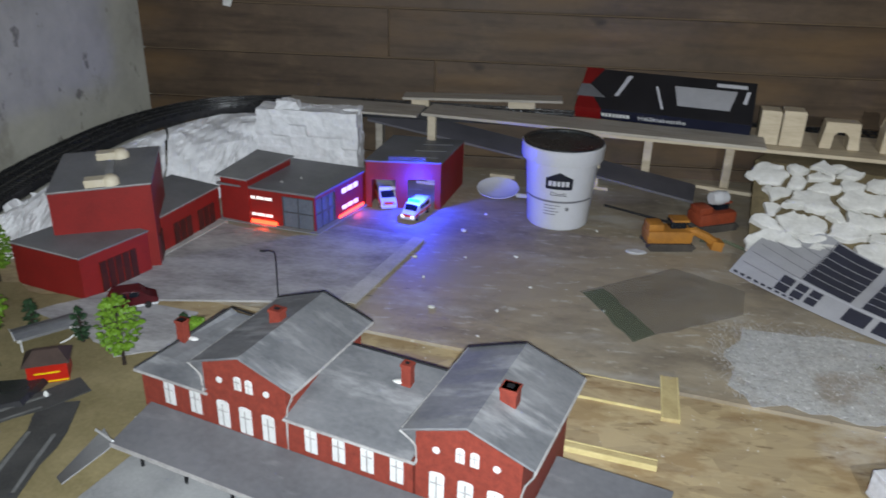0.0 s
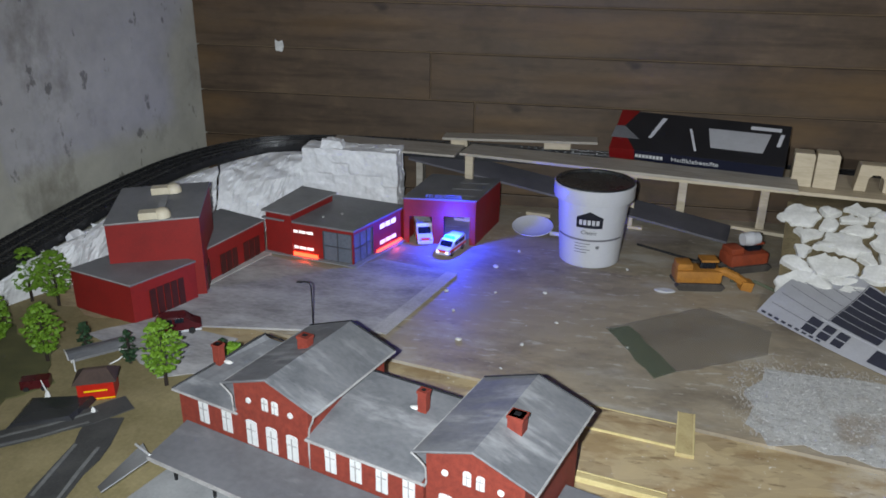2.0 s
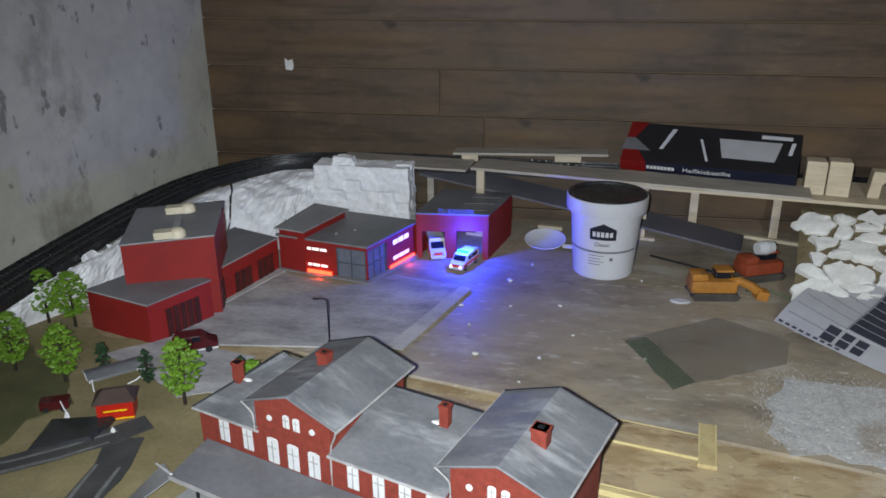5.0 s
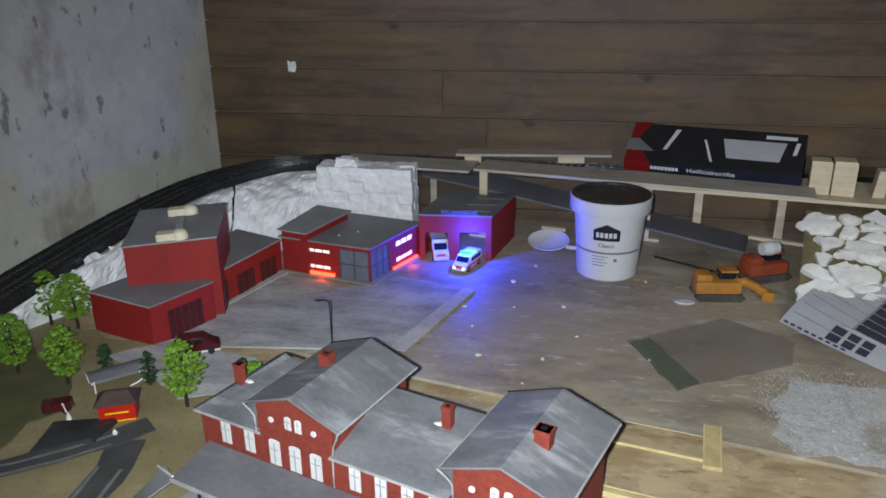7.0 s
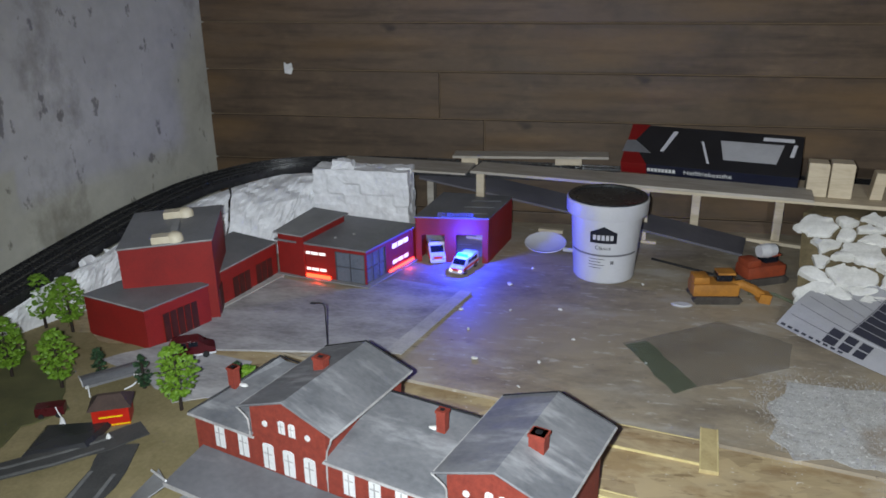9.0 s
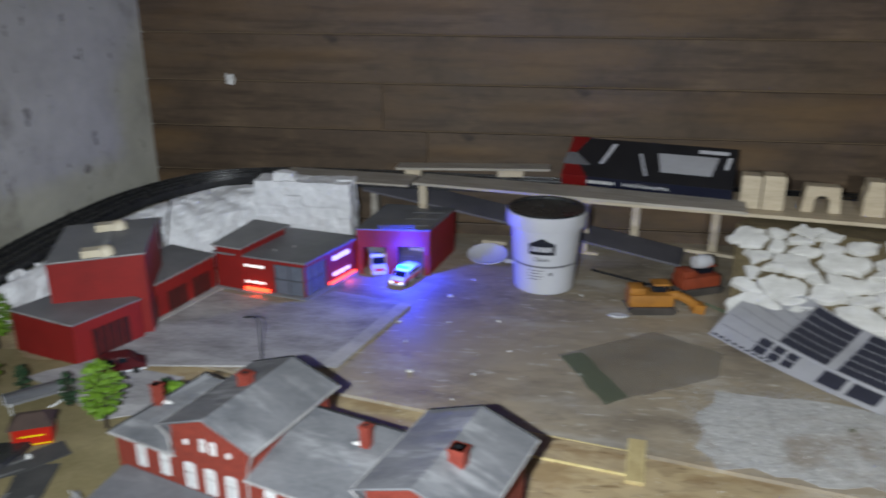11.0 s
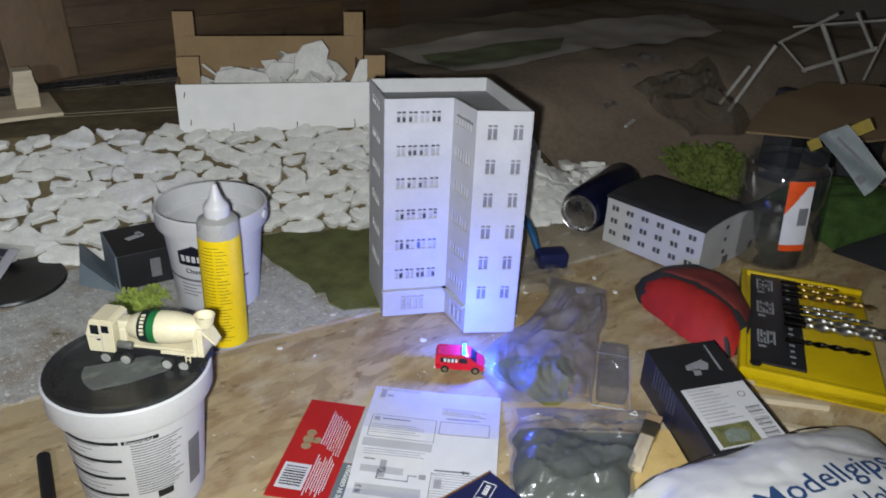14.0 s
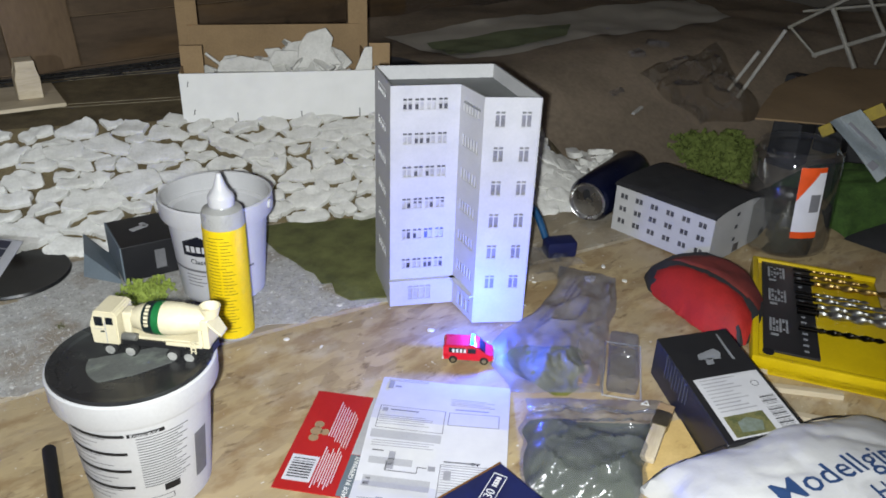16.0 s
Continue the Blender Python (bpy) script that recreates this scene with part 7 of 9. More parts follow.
for z0, r0, z1, r1, mat in ((-0.0200, 0.0136, -0.0110, 0.0147, "mixer_dark"), (-0.0108, 0.0147, -0.0045, 0.0148, "mixer_green")):
    bm = B()
    lathe(bm, [(r0 - 0.001, z0), (r0, z0), (r1, z1), (r1 - 0.001, z1)], 36, dm)
    band = part("band", bm, M[mat], drum, "green painted band", smooth=True)
    if mat == "mixer_dark":
        for k in range(6):
            bm = B()
            a = radians(200 + 13 * k)
            box(bm, (0.0148 * math.cos(a), 0.0148 * math.sin(a), -0.0150), (0.0006, 0.0022, 0.0034), rz=math.degrees(a), m=dm)
            part("print_bar", bm, M["cream"], band)
bm = B()
box(bm, (0.043, 0, 0.027), (0.006, 0.020, 0.028), bevel=0.001)
loft(bm, [(0.046, -0.009, 0.036), (0.046, 0.009, 0.036), (0.055, 0.006, 0.024), (0.055, -0.006, 0.024)], [(0.046, -0.009, 0.039), (0.046, 0.009, 0.039), (0.055, 0.006, 0.026), (0.055, -0.006, 0.026)])
part("chute", bm, M["cream"], mixer)
bm = B()
box(bm, (-0.0215, 0, 0.0255), (0.006, 0.018, 0.016), bevel=0.001)
box(bm, (-0.0215, -0.002, 0.0365), (0.008, 0.012, 0.008), bevel=0.0015)
part("drum_drive", bm, M["cream"], mixer)
bm = B()
lathe(bm, [(0, -0.006), (0.0032, -0.006), (0.0035, -0.0055), (0.0035, 0.0055), (0.0032, 0.006), (0, 0.006)], 16, Matrix.Translation((-0.0195, -0.0105, 0.0185)) @ pose(0, 0, 0, 0, 90, 0))
part("air_tank", bm, M["slate_tank"], mixer, smooth=True)
bm = B()
for s in (-1, 1):
    box(bm, (0.026, s * 0.0115, 0.0165), (0.030, 0.003, 0.003), bevel=0.0005)
    box(bm, (0.040, s * 0.0105, 0.024), (0.003, 0.003, 0.016), bevel=0.0005)
part("drum_support", bm, M["cream"], mixer)
bm = B()
for y in (-0.0150, -0.0135):
    box(bm, (0.0345 + (y + 0.0142) * 2.4, -0.0142, 0.0165), (0.0008, 0.0008, 0.013))
for k in range(4):
    box(bm, (0.0345, -0.0142, 0.0125 + k * 0.0030), (0.0042, 0.0008, 0.0007))
part("ladder", bm, M["cream"], mixer)
bm = B()
lathe(bm, [(0.0060, 0.0), (0.0085, 0.010), (0.0080, 0.010), (0.0052, 0.0)], 20, Matrix.Translation((0.0455, 0, 0.0405)))
part("hopper", bm, M["cream"], mixer, smooth=True)
for x in (-0.036, -0.019, 0.016, 0.030):
    for s in (-1, 1):
        mm = Matrix.Translation((x, s * 0.0115, 0.0055)) @ pose(0, 0, 0, 90, 0, 0)
        bm = B()
        lathe(bm, [(0, -0.003), (0.005, -0.003), (0.0055, -0.002), (0.0055, 0.002), (0.005, 0.003), (0, 0.003)], 18, mm)
        wheel = part("wheel", bm, M["tyre"], mixer)
        bm = B()
        lathe(bm, [(0, -0.0038), (0.0040, -0.0036), (0.0040, 0.0036), (0, 0.0038)], 14, mm)
        part("rim", bm, M["alu_rim"], wheel, "silver wheel rim")

M["slate"] = material("slate", lin((0.42, 0.46, 0.49)), lin((0.36, 0.40, 0.43)), 14, 0.6)
smallbox = thing("small_box", basis((0.618, 0.800, 0.0015), (0.07, -0.012, 0), (0.02, 0.075, 0)), "small black cardboard box with a grey side", "box")
bm = B()
box(bm, (0.035, 0.04, 0.0225), (0.07, 0.08, 0.045), bevel=0.001)
body = part("carton", bm, M["box_black"], smallbox)
bm = B()
box(bm, (-0.0012, 0.04, 0.0225), (0.002, 0.08, 0.045))
part("side_panel", bm, M["slate"], body, "grey-blue side")
for x, y, w, h in ((0.030, 0.045, 0.020, 0.008), (0.038, 0.052, 0.006, 0.012)):
    bm = B()
    box(bm, (x, y, 0.0454), (w, h, 0.0006), rz=20)
    part("print_bar", bm, M["paper_grey"], body)
bm = B()
box(bm, (0.042, -0.0004, 0.022), (0.012, 0.0006, 0.024))
part("print_bar", bm, M["ink_grey"], body)
bm = B()
loft(bm, [(0, 0, 0), (0.035, -0.04, 0), (0.04, 0.03, 0), (0.012, 0.06, 0)], [(0.005, 0, 0.030), (0.035, -0.036, 0.004), (0.04, 0.03, 0.004), (0.014, 0.056, 0.030)])
solid("slate_piece", bm, M["slate"], pose(0.585, 0.845, 0.0015, 0, 0, -10), "grey-blue card wedge on the gravel", "card")

M["moss"] = material("moss", lin((0.60, 0.66, 0.32)), lin((0.48, 0.55, 0.20)), 120, 0.9, fine=700)
M["moss_dark"] = material("moss_dark", lin((0.41, 0.46, 0.22)), lin((0.29, 0.34, 0.13)), 40, 0.9, fine=700)


def moss(at, r, n, mat, label, seed):
    """A loose clump of many small ragged tufts."""
    q = random.Random(seed)
    verts, faces = [], []
    for k in range(n):
        a, e = q.uniform(0, 6.283), q.uniform(0.0, 1.5)
        d = r * q.uniform(0.35, 1.0) * (1 + 0.25 * math.sin(3 * a + seed))
        c = Vector((d * math.cos(a) * math.cos(e), d * math.sin(a) * math.cos(e), 0.6 * d * math.sin(e) + 0.001))
        s = r * q.uniform(0.04, 0.11)
        for j in range(3):
            o = len(verts)
            for i in range(4):
                w = Vector((q.uniform(-1, 1), q.uniform(-1, 1), q.uniform(-1, 1))) * s
                w.z = max(w.z, -c.z)
                verts.append(c + w)
            faces += [(o, o + 1, o + 2), (o, o + 2, o + 3), (o, o + 3, o + 1), (o + 1, o + 3, o + 2)]
    me = bpy.data.meshes.new("moss_clump")
    me.from_pydata(verts, [], faces)
    me.materials.append(M[mat])
    ob = new("moss_clump", me)
    ob.matrix_basis = at
    return tagged(ob, label, "moss", "moss clumps")


moss(pose(0.622, 0.752, 0.0015), 0.030, 900, "moss", "bright green model moss clump on the gravel", 1)
moss(pose(1.548, 0.572, 0.001), 0.078, 3600, "moss_dark", "pale green heap of model moss", 2)

# black pen
pen = thing("marker_pen", basis((0.452, 0.563, ZF + 0.0055), (-0.03, -0.12, 0), (0.12, -0.03, 0)), "black marker pen lying on the board", "pen")
bm = B()
rod(bm, (0, 0, 0), (0.10, 0, 0), 0.0055, 16)
part("barrel", bm, M["ink"], pen, smooth=True)
bm = B()
rod(bm, (0.100, 0, 0), (0.135, 0, 0), 0.0060, 16)
part("cap", bm, M["black_plastic"], pen, smooth=True)
for i, (x, y, r) in enumerate(((0.42, 0.792, 0.007), (0.441, 0.762, 0.004), (0.527, 0.748, 0.008))):
    moss(pose(x, y, 0.0006), r, 60, "turf", "small tuft of dull green model moss", 70 + i)

# ---------------------------------------------------------------- papers at the front edge
def flat_thing(name, o, x, y, w, h, thick, mat, label, cat, waves=0.0):
    m = basis(o, x, y)
    t = thing(name, m, label, cat)
    bm = B()
    if waves:
        sheet(bm, lambda u, v: Vector((u * w, v * h, thick + fold(u, v) * waves)), 16, 24, 0.0005)
    else:
        box(bm, (w / 2, h / 2, thick / 2), (w, h, thick))
    part("sheet", bm, mat, t)
    return t


def fold(u, v):
    """Creases across a leaflet."""
    return abs((u * 2) % 2 - 1) * 0.12 + abs((v * 3) % 2 - 1) * 0.7


def mark(t, name, mat, x0, y0, x1, y1, z, label="", lift=None):
    bm = B()
    k = 6 if lift else 1
    g = [[bm.verts.new((x0 + (x1 - x0) * i / k, y0 + (y1 - y0) * j / k, z + (lift(x0 + (x1 - x0) * i / k, y0 + (y1 - y0) * j / k) if lift else 0))) for j in range(k + 1)] for i in range(k + 1)]
    for i in range(k):
        for j in range(k):
            bm.faces.new((g[i][j], g[i + 1][j], g[i + 1][j + 1], g[i][j + 1]))
    return part(name, bm, mat, t, label)


card = flat_thing("hang_card", (0.5735, 0.409, ZF), (0.036, -0.046, 0), (0.104, 0.078, 0), 0.068, 0.130, 0.001, M["red_card"], "red printed hang card with white barcode panel", "card")
mark(card, "side_panel", M["paper_grey"], 0.054, 0.05, 0.0681, 0.1295, 0.0013, "pale grey edge panel")
mark(card, "side_panel", M["slate"], 0.054, 0.0003, 0.0681, 0.0495, 0.0013, "slate edge panel")
flat_text("lettering", "MADE IN GERMANY", 0.0058, M["win_white"], card, pose(0.061, 0.022, 0.0015, 0, 0, 90))
bars = mark(card, "barcode_panel", M["paper"], 0.005, 0.010, 0.029, 0.041, 0.0013, "white barcode panel")
rng = random.Random(5)
for k in range(8):
    mark(bars, "bar", M["ink"], 0.0075, 0.014 + k * 0.0031, 0.0265, 0.0146 + k * 0.0031 + rng.uniform(0.0003, 0.0011), 0.0016)
hole = B()
for cx, cy, r in ((0.0155, 0.073, 0.0055), (0.0235, 0.073, 0.004), (0.0155, 0.064, 0.0045), (0.0155, 0.082, 0.0045)):
    lathe(hole, [(0, 0.0012), (r, 0.0012), (r, 0.0015), (0, 0.0015)], 16, Matrix.Translation((cx, cy, 0)))
part("hang_hole", hole, M["cardboard"], card, "rounded hang hole")
bm = B()
for k in range(9):
    x = 0.028 + 0.0024 * k
    box(bm, (x, 0.093 - k * 0.002, 0.0012), (0.0007, 0.048 - 0.003 * (k % 3), 0.0004))
for k in range(8):
    box(bm, (0.031 + 0.0022 * k, 0.030, 0.0012), (0.0008, 0.050 - (k * 7 % 5) * 0.004, 0.0004))
tagged(part("small_print", bm, M["paper"], card), kind="stuff")

M["icon_pale"] = material("icon_pale", lin((0.62, 0.62, 0.64)), scale=40, rough=0.7)
lm_w, lm_h = 0.125, 0.215
leaf_lift = lambda x, y: fold(x / lm_w, y / lm_h) * 0.011
leaflet = flat_thing("leaflet", (0.5755, 0.3225, ZF), (0.083, -0.094, 0), (0.129, 0.10, 0), lm_w, lm_h, 0.001, M["paper"], "folded white instruction leaflet with small print", "leaflet", 0.011)
def bar(name, mat, u0, v0, u1, v1, z=0.0022):
    mark(leaflet, name, M[mat], u0 * lm_w, v0 * lm_h, u1 * lm_w, v1 * lm_h, z, "", leaf_lift)


def outline(u0, v0, u1, v1):
    """A thin printed frame on the leaflet."""
    for a, b, c, d in ((u0, v0, u1, v0 + 0.003), (u0, v1 - 0.003, u1, v1), (u0, v0, u0 + 0.005, v1), (u1 - 0.005, v0, u1, v1)):
        bar("printed_frame", "ink_grey", a, b, c, d)


rng = random.Random(9)
bm = B()
for u0, u1, v1, v0, step in ((0.05, 0.42, 0.985, 0.965, 0.012), (0.56, 0.90, 0.86, 0.80, 0.012), (0.06, 0.50, 0.69, 0.63, 0.013), (0.05, 0.52, 0.545, 0.515, 0.013), (0.05, 0.30, 0.235, 0.03, 0.016),
                             (0.56, 0.93, 0.44, 0.30, 0.013), (0.60, 0.93, 0.26, 0.05, 0.015), (0.08, 0.48, 0.155, 0.11, 0.012)):
    v = v1
    while v > v0:
        u = u0 + (u1 - u0) * rng.uniform(0.75, 1.0)
        z = 0.0018 + leaf_lift((u0 + u) / 2 * lm_w, v * lm_h)
        box(bm, ((u0 + u) / 2 * lm_w, v * lm_h, z), ((u - u0) * lm_w, 0.0007, 0.0003))
        v -= step
tagged(part("small_print", bm, M["icon_pale"], leaflet), kind="stuff")
outline(0.05, 0.61, 0.535, 0.76)
outline(0.56, 0.66, 0.93, 0.755)
outline(0.55, 0.27, 0.94, 0.45)
for u0, v0, u1, v1, mat in ((0.06, 0.90, 0.10, 0.965, "icon_pale"), (0.11, 0.915, 0.16, 0.93, "icon_pale"), (0.07, 0.715, 0.11, 0.745, "icon_pale"), (0.13, 0.73, 0.34, 0.738, "ink_grey"), (0.60, 0.775, 0.85, 0.783, "ink_grey"),
                            (0.03, 0.555, 0.53, 0.60, "paper_grey"), (0.06, 0.42, 0.36, 0.455, "paper_grey"), (0.19, 0.40, 0.235, 0.49, "icon_pale"), (0.18, 0.395, 0.19, 0.44, "ink_grey"), (0.18, 0.39, 0.40, 0.395, "ink_grey"),
                            (0.395, 0.395, 0.402, 0.42, "ink_grey"), (0.395, 0.42, 0.46, 0.425, "ink_grey"), (0.07, 0.485, 0.15, 0.492, "ink_grey"), (0.47, 0.41, 0.52, 0.435, "icon_pale"), (0.05, 0.30, 0.50, 0.36, "paper_grey"),
                            (0.06, 0.305, 0.10, 0.35, "icon_pale"), (0.57, 0.46, 0.82, 0.468, "ink_grey"), (0.58, 0.375, 0.63, 0.42, "icon_pale"), (0.17, 0.165, 0.215, 0.245, "icon_pale"), (0.17, 0.16, 0.40, 0.165, "ink_grey")):
    bar("printed_mark", mat, u0, v0, u1, v1)
flat_text("lettering", "EN", 0.005, M["ink"], leaflet, pose(0.098, 0.098, 0.0035 + leaf_lift(0.098, 0.098)))

bluebox = thing("blue_box", basis((0.7185, 0.2905, ZF), (-0.066, 0.004, 0), (-0.006, -0.056, 0)), "dark blue cardboard box with a gold edge", "box")
bm = B()
box(bm, (0.045, 0.05, 0.0115), (0.09, 0.10, 0.023), bevel=0.0008)
bb = part("carton", bm, M["navy"], bluebox)
M["gold"] = material("gold", lin((0.62, 0.45, 0.24)), scale=30, rough=0.35, metal=0.6)
bm = B()
rod(bm, (0, 0, 0.0225), (0.09, 0, 0.0225), 0.0012, 6)
part("edge_strip", bm, M["gold"], bb, "gold edge")
fm = pose(0.024, 0.018, 0.0234, 0, 0, 205)
bm = B()
for c, s in (((0, 0.0055), (0.032, 0.0006)), ((0, -0.0055), (0.032, 0.0006)), ((0.016, 0), (0.0006, 0.0116)), ((-0.016, 0), (0.0006, 0.0116))):
    box(bm, (*c, 0.0002), (*s, 0.0004), m=fm)
part("print_frame", bm, M["win_white"], bb)
flat_text("lettering", "30", 0.0105, M["win_white"], bluebox, fm @ pose(-0.007, 0, 0.0002))
bm = B()
for k in range(4):
    box(bm, (0.003 + 0.003 * k, 0, 0.0002), (0.002, 0.004, 0.0004), m=fm)
part("print_bar", bm, M["win_white"], bb)

# ---------------------------------------------------------------- black box with a white label
BX = [Vector(p) for p in ((0.861, 0.169, 0), (0.933, 0.135, 0), (1.023, 0.263, 0), (0.951, 0.298, 0))]
BH = 0.042


def on_box(u, v, z):
    p = BX[0].lerp(BX[1], u).lerp(BX[3].lerp(BX[2], u), v)
    return Vector((p.x, p.y, z))


tool_box = thing("tool_box_carton", pose(0, 0, ZF), "black product box with a white label on top", "box")
bm = B()
prism(bm, [p.xy[:] for p in BX], 0.0, BH)
bmesh.ops.bevel(bm, geom=list(bm.edges), offset=0.0008, segments=1, affect="EDGES")
bb = part("carton", bm, M["box_black"], tool_box)


def print_on(name, mat, quad, z, parent, label=""):
    bm = B()
    f = [bm.verts.new(on_box(u, v, z)) for u, v in quad]
    bm.faces.new(f)
    return part(name, bm, mat, parent, label)


lab = print_on("label", M["paper"], ((0.09, 0.02), (0.95, 0.02), (0.95, 0.545), (0.09, 0.545)), BH + 0.0006, bb, "white printed label")
M["photo"] = material("photo", lin((0.52, 0.50, 0.32)), lin((0.30, 0.33, 0.22)), 70, 0.5)
M["photo_sky"] = material("photo_sky", lin((0.50, 0.54, 0.52)), lin((0.40, 0.44, 0.36)), 90, 0.5)
picture = print_on("picture", M["photo"], ((0.14, 0.03), (0.64, 0.03), (0.64, 0.2), (0.14, 0.2)), BH + 0.0010, lab, "small printed photograph")
print_on("picture_patch", M["photo_sky"], ((0.24, 0.06), (0.50, 0.05), (0.56, 0.12), (0.40, 0.17), (0.26, 0.14)), BH + 0.0013, picture)
M["print_pale"] = material("print_pale", lin((0.66, 0.66, 0.68)), scale=60, rough=0.6)
for k in range(10):
    v, e = 0.515 - 0.031 * k, 0.62 - (k * 5 % 3) * 0.07
    print_on("print_bar", M["print_pale"], ((0.15, v), (e, v), (e, v + 0.009), (0.15, v + 0.009)), BH + 0.0010, lab)
for k in range(24):
    v = 0.035 + 0.0125 * k
    if k % 8 == 7:
        continue
    print_on("bar", M["ink"], ((0.72, v), (0.91, v), (0.91, v + 0.003 + 0.005 * (k % 3 == 0)), (0.72, v + 0.003 + 0.005 * (k % 3 == 0))), BH + 0.0010, lab)
ring = [(0.80 + 0.045 * math.cos(6.283 * k / 16), 0.43 + 0.025 * math.sin(6.283 * k / 16)) for k in range(16)]
bm = B()
for a, b in zip(ring, ring[1:] + ring[:1]):
    rod(bm, on_box(*a, BH + 0.0008), on_box(*b, BH + 0.0008), 0.0004, 4)
part("print_ring", bm, M["ink_grey"], lab)
M["icon"] = material("icon", lin((0.55, 0.56, 0.58)), scale=40, rough=0.5)
print_on("pictogram", M["icon"], ((0.34, 0.72), (0.62, 0.70), (0.68, 0.76), (0.62, 0.81), (0.36, 0.77)), BH + 0.0006, bb, "grey nozzle pictogram")
print_on("pictogram", M["icon"], ((0.40, 0.66), (0.50, 0.66), (0.52, 0.72), (0.42, 0.72)), BH + 0.0006, bb)
print_on("pictogram", M["icon"], ((0.76, 0.68), (0.80, 0.67), (0.82, 0.95), (0.795, 0.95)), BH + 0.0006, bb)
bm = B()
mL, lenL = wall_frame(BX[3], BX[0])
for k in range(9):
    box(bm, (0.03 + 0.006 * k, 0.030, 0.0003), (0.0012, 0.026 - 0.004 * (k % 3), 0.0004), m=mL)
part("small_print", bm, M["frame_grey"], bb)

# ---------------------------------------------------------------- drill bit case
M["case_yellow"] = material("case_yellow", lin((0.80, 0.69, 0.05)), lin((0.73, 0.62, 0.04)), 20, 0.35)
DR = basis((1.037, 0.232, ZF), (0.465, -0.885, 0), (0.889, 0.457, 0))
case = thing("drill_bit_case", DR, "yellow plastic case holding a row of drill bits", "drill case")
bm = B()
box(bm, (0.07, 0.118, 0.007), (0.14, 0.240, 0.014), bevel=0.003)
part("tray", bm, M["case_yellow"], case, smooth=True)
for y in (0.001, 0.235):
    bm = B()
    box(bm, (0.07, y, 0.010), (0.14, 0.006, 0.020), bevel=0.002)
    part("rim_wall", bm, M["case_yellow"], case, smooth=True)
bm = B()
box(bm, (0.0, 0.118, 0.010), (0.007, 0.240, 0.020), bevel=0.002)
part("rim_wall", bm, M["case_yellow"], case, smooth=True)
bm = B()
box(bm, (0.036, 0.128, 0.0155), (0.056, 0.214, 0.003), bevel=0.0008)
plate = part("plate", bm, M["box_black"], case, "black printed index plate")
rng = random.Random(6)
for y in (0.205, 0.145, 0.075):
    bm = B()
    for i in range(6):
        for j in range(7):
            if rng.random() < 0.62 or i in (0, 5):
                box(bm, (0.016 + 0.0034 * i, y - 0.012 + 0.0042 * j, 0.0172), (0.0024, 0.0030, 0.0005))
    part("pictogram", bm, M["icon"], plate)
    bm = B()
    box(bm, (0.020, y - 0.021, 0.0172), (0.008, 0.004, 0.0005))
    part("print_bar", bm, M["icon"], plate)
for k in range(17):
    bm = B()
    box(bm, (0.051, 0.226 - 0.0122 * k, 0.0172), (0.0042 + 0.0016 * (k % 2), 0.0034, 0.0005))
    part("size_mark", bm, M["icon"], plate)
M["bit_gold"] = material("bit_gold", lin((0.82, 0.70, 0.44)), lin((0.62, 0.50, 0.30)), 60, 0.36, metal=1.0)
M["bit_steel"] = material("bit_steel", lin((0.78, 0.78, 0.76)), lin((0.60, 0.60, 0.58)), 60, 0.36, metal=1.0)
M["bit_dark"] = material("bit_dark", lin((0.22, 0.21, 0.20)), scale=60, rough=0.25, metal=1.0)
for y, ln, r, mt in ((0.221, 0.048, 0.0021, "bit_gold"), (0.203, 0.065, 0.0029, "bit_gold"), (0.184, 0.085, 0.0038, "bit_gold"), (0.160, 0.060, 0.0022, "bit_steel"), (0.146, 0.075, 0.0030, "bit_steel"),
                     (0.126, 0.093, 0.0043, "bit_steel"), (0.110, 0.097, 0.0048, "bit_steel"), (0.074, 0.066, 0.0032, "bit_dark")):
    b = thing("drill_bit", DR @ pose(0.066, y, 0.0172 + r, 0, 90, 3), "spiral metal drill bit clipped in the case", "drill bit", "drill bits")
    bm = B()
    n, seg = 40, 10
    rings = []
    for i in range(n + 1):
        f = i / n
        tip = min(1, (1 - f) * 9)
        rings.append([bm.verts.new((r * tip * (0.82 + 0.25 * math.cos(2 * a - f * 26)) * math.cos(a), r * tip * (0.82 + 0.25 * math.cos(2 * a - f * 26)) * math.sin(a), f * ln)) for a in (6.283 * k / seg for k in range(seg))])
    for p, q in zip(rings, rings[1:]):
        for k in range(seg):
            bm.faces.new((p[k], p[(k + 1) % seg], q[(k + 1) % seg], q[k]))
    part("flute", bm, M[mt], b, smooth=True)
    bm = B()
    rod(bm, (0, 0, -0.022), (0, 0, 0.0), r * 0.8, 10)
    part("shank", bm, M["bit_dark"], b, smooth=True)
bm = B()
lathe(bm, [(0, 0), (0.006, 0), (0.006, 0.001), (0, 0.001)], 18, Matrix.Translation((0.012, 0.010, 0.0202)))
part("rivet", bm, M["ink"], case)

# ---------------------------------------------------------------- white plaster bag
M["bag_white"] = material("bag_white", lin((0.80, 0.80, 0.80)), lin((0.70, 0.70, 0.705)), 9, 0.45, bump=0.8, fine=45)
M["print_blue"] = material("print_blue", lin((0.18, 0.28, 0.45)), scale=40, rough=0.5)
BAG = basis((0.801, 0.207, ZF), (0.934, -0.358, 0), (0.358, 0.934, 0))
BW, BD = 0.245, 0.17


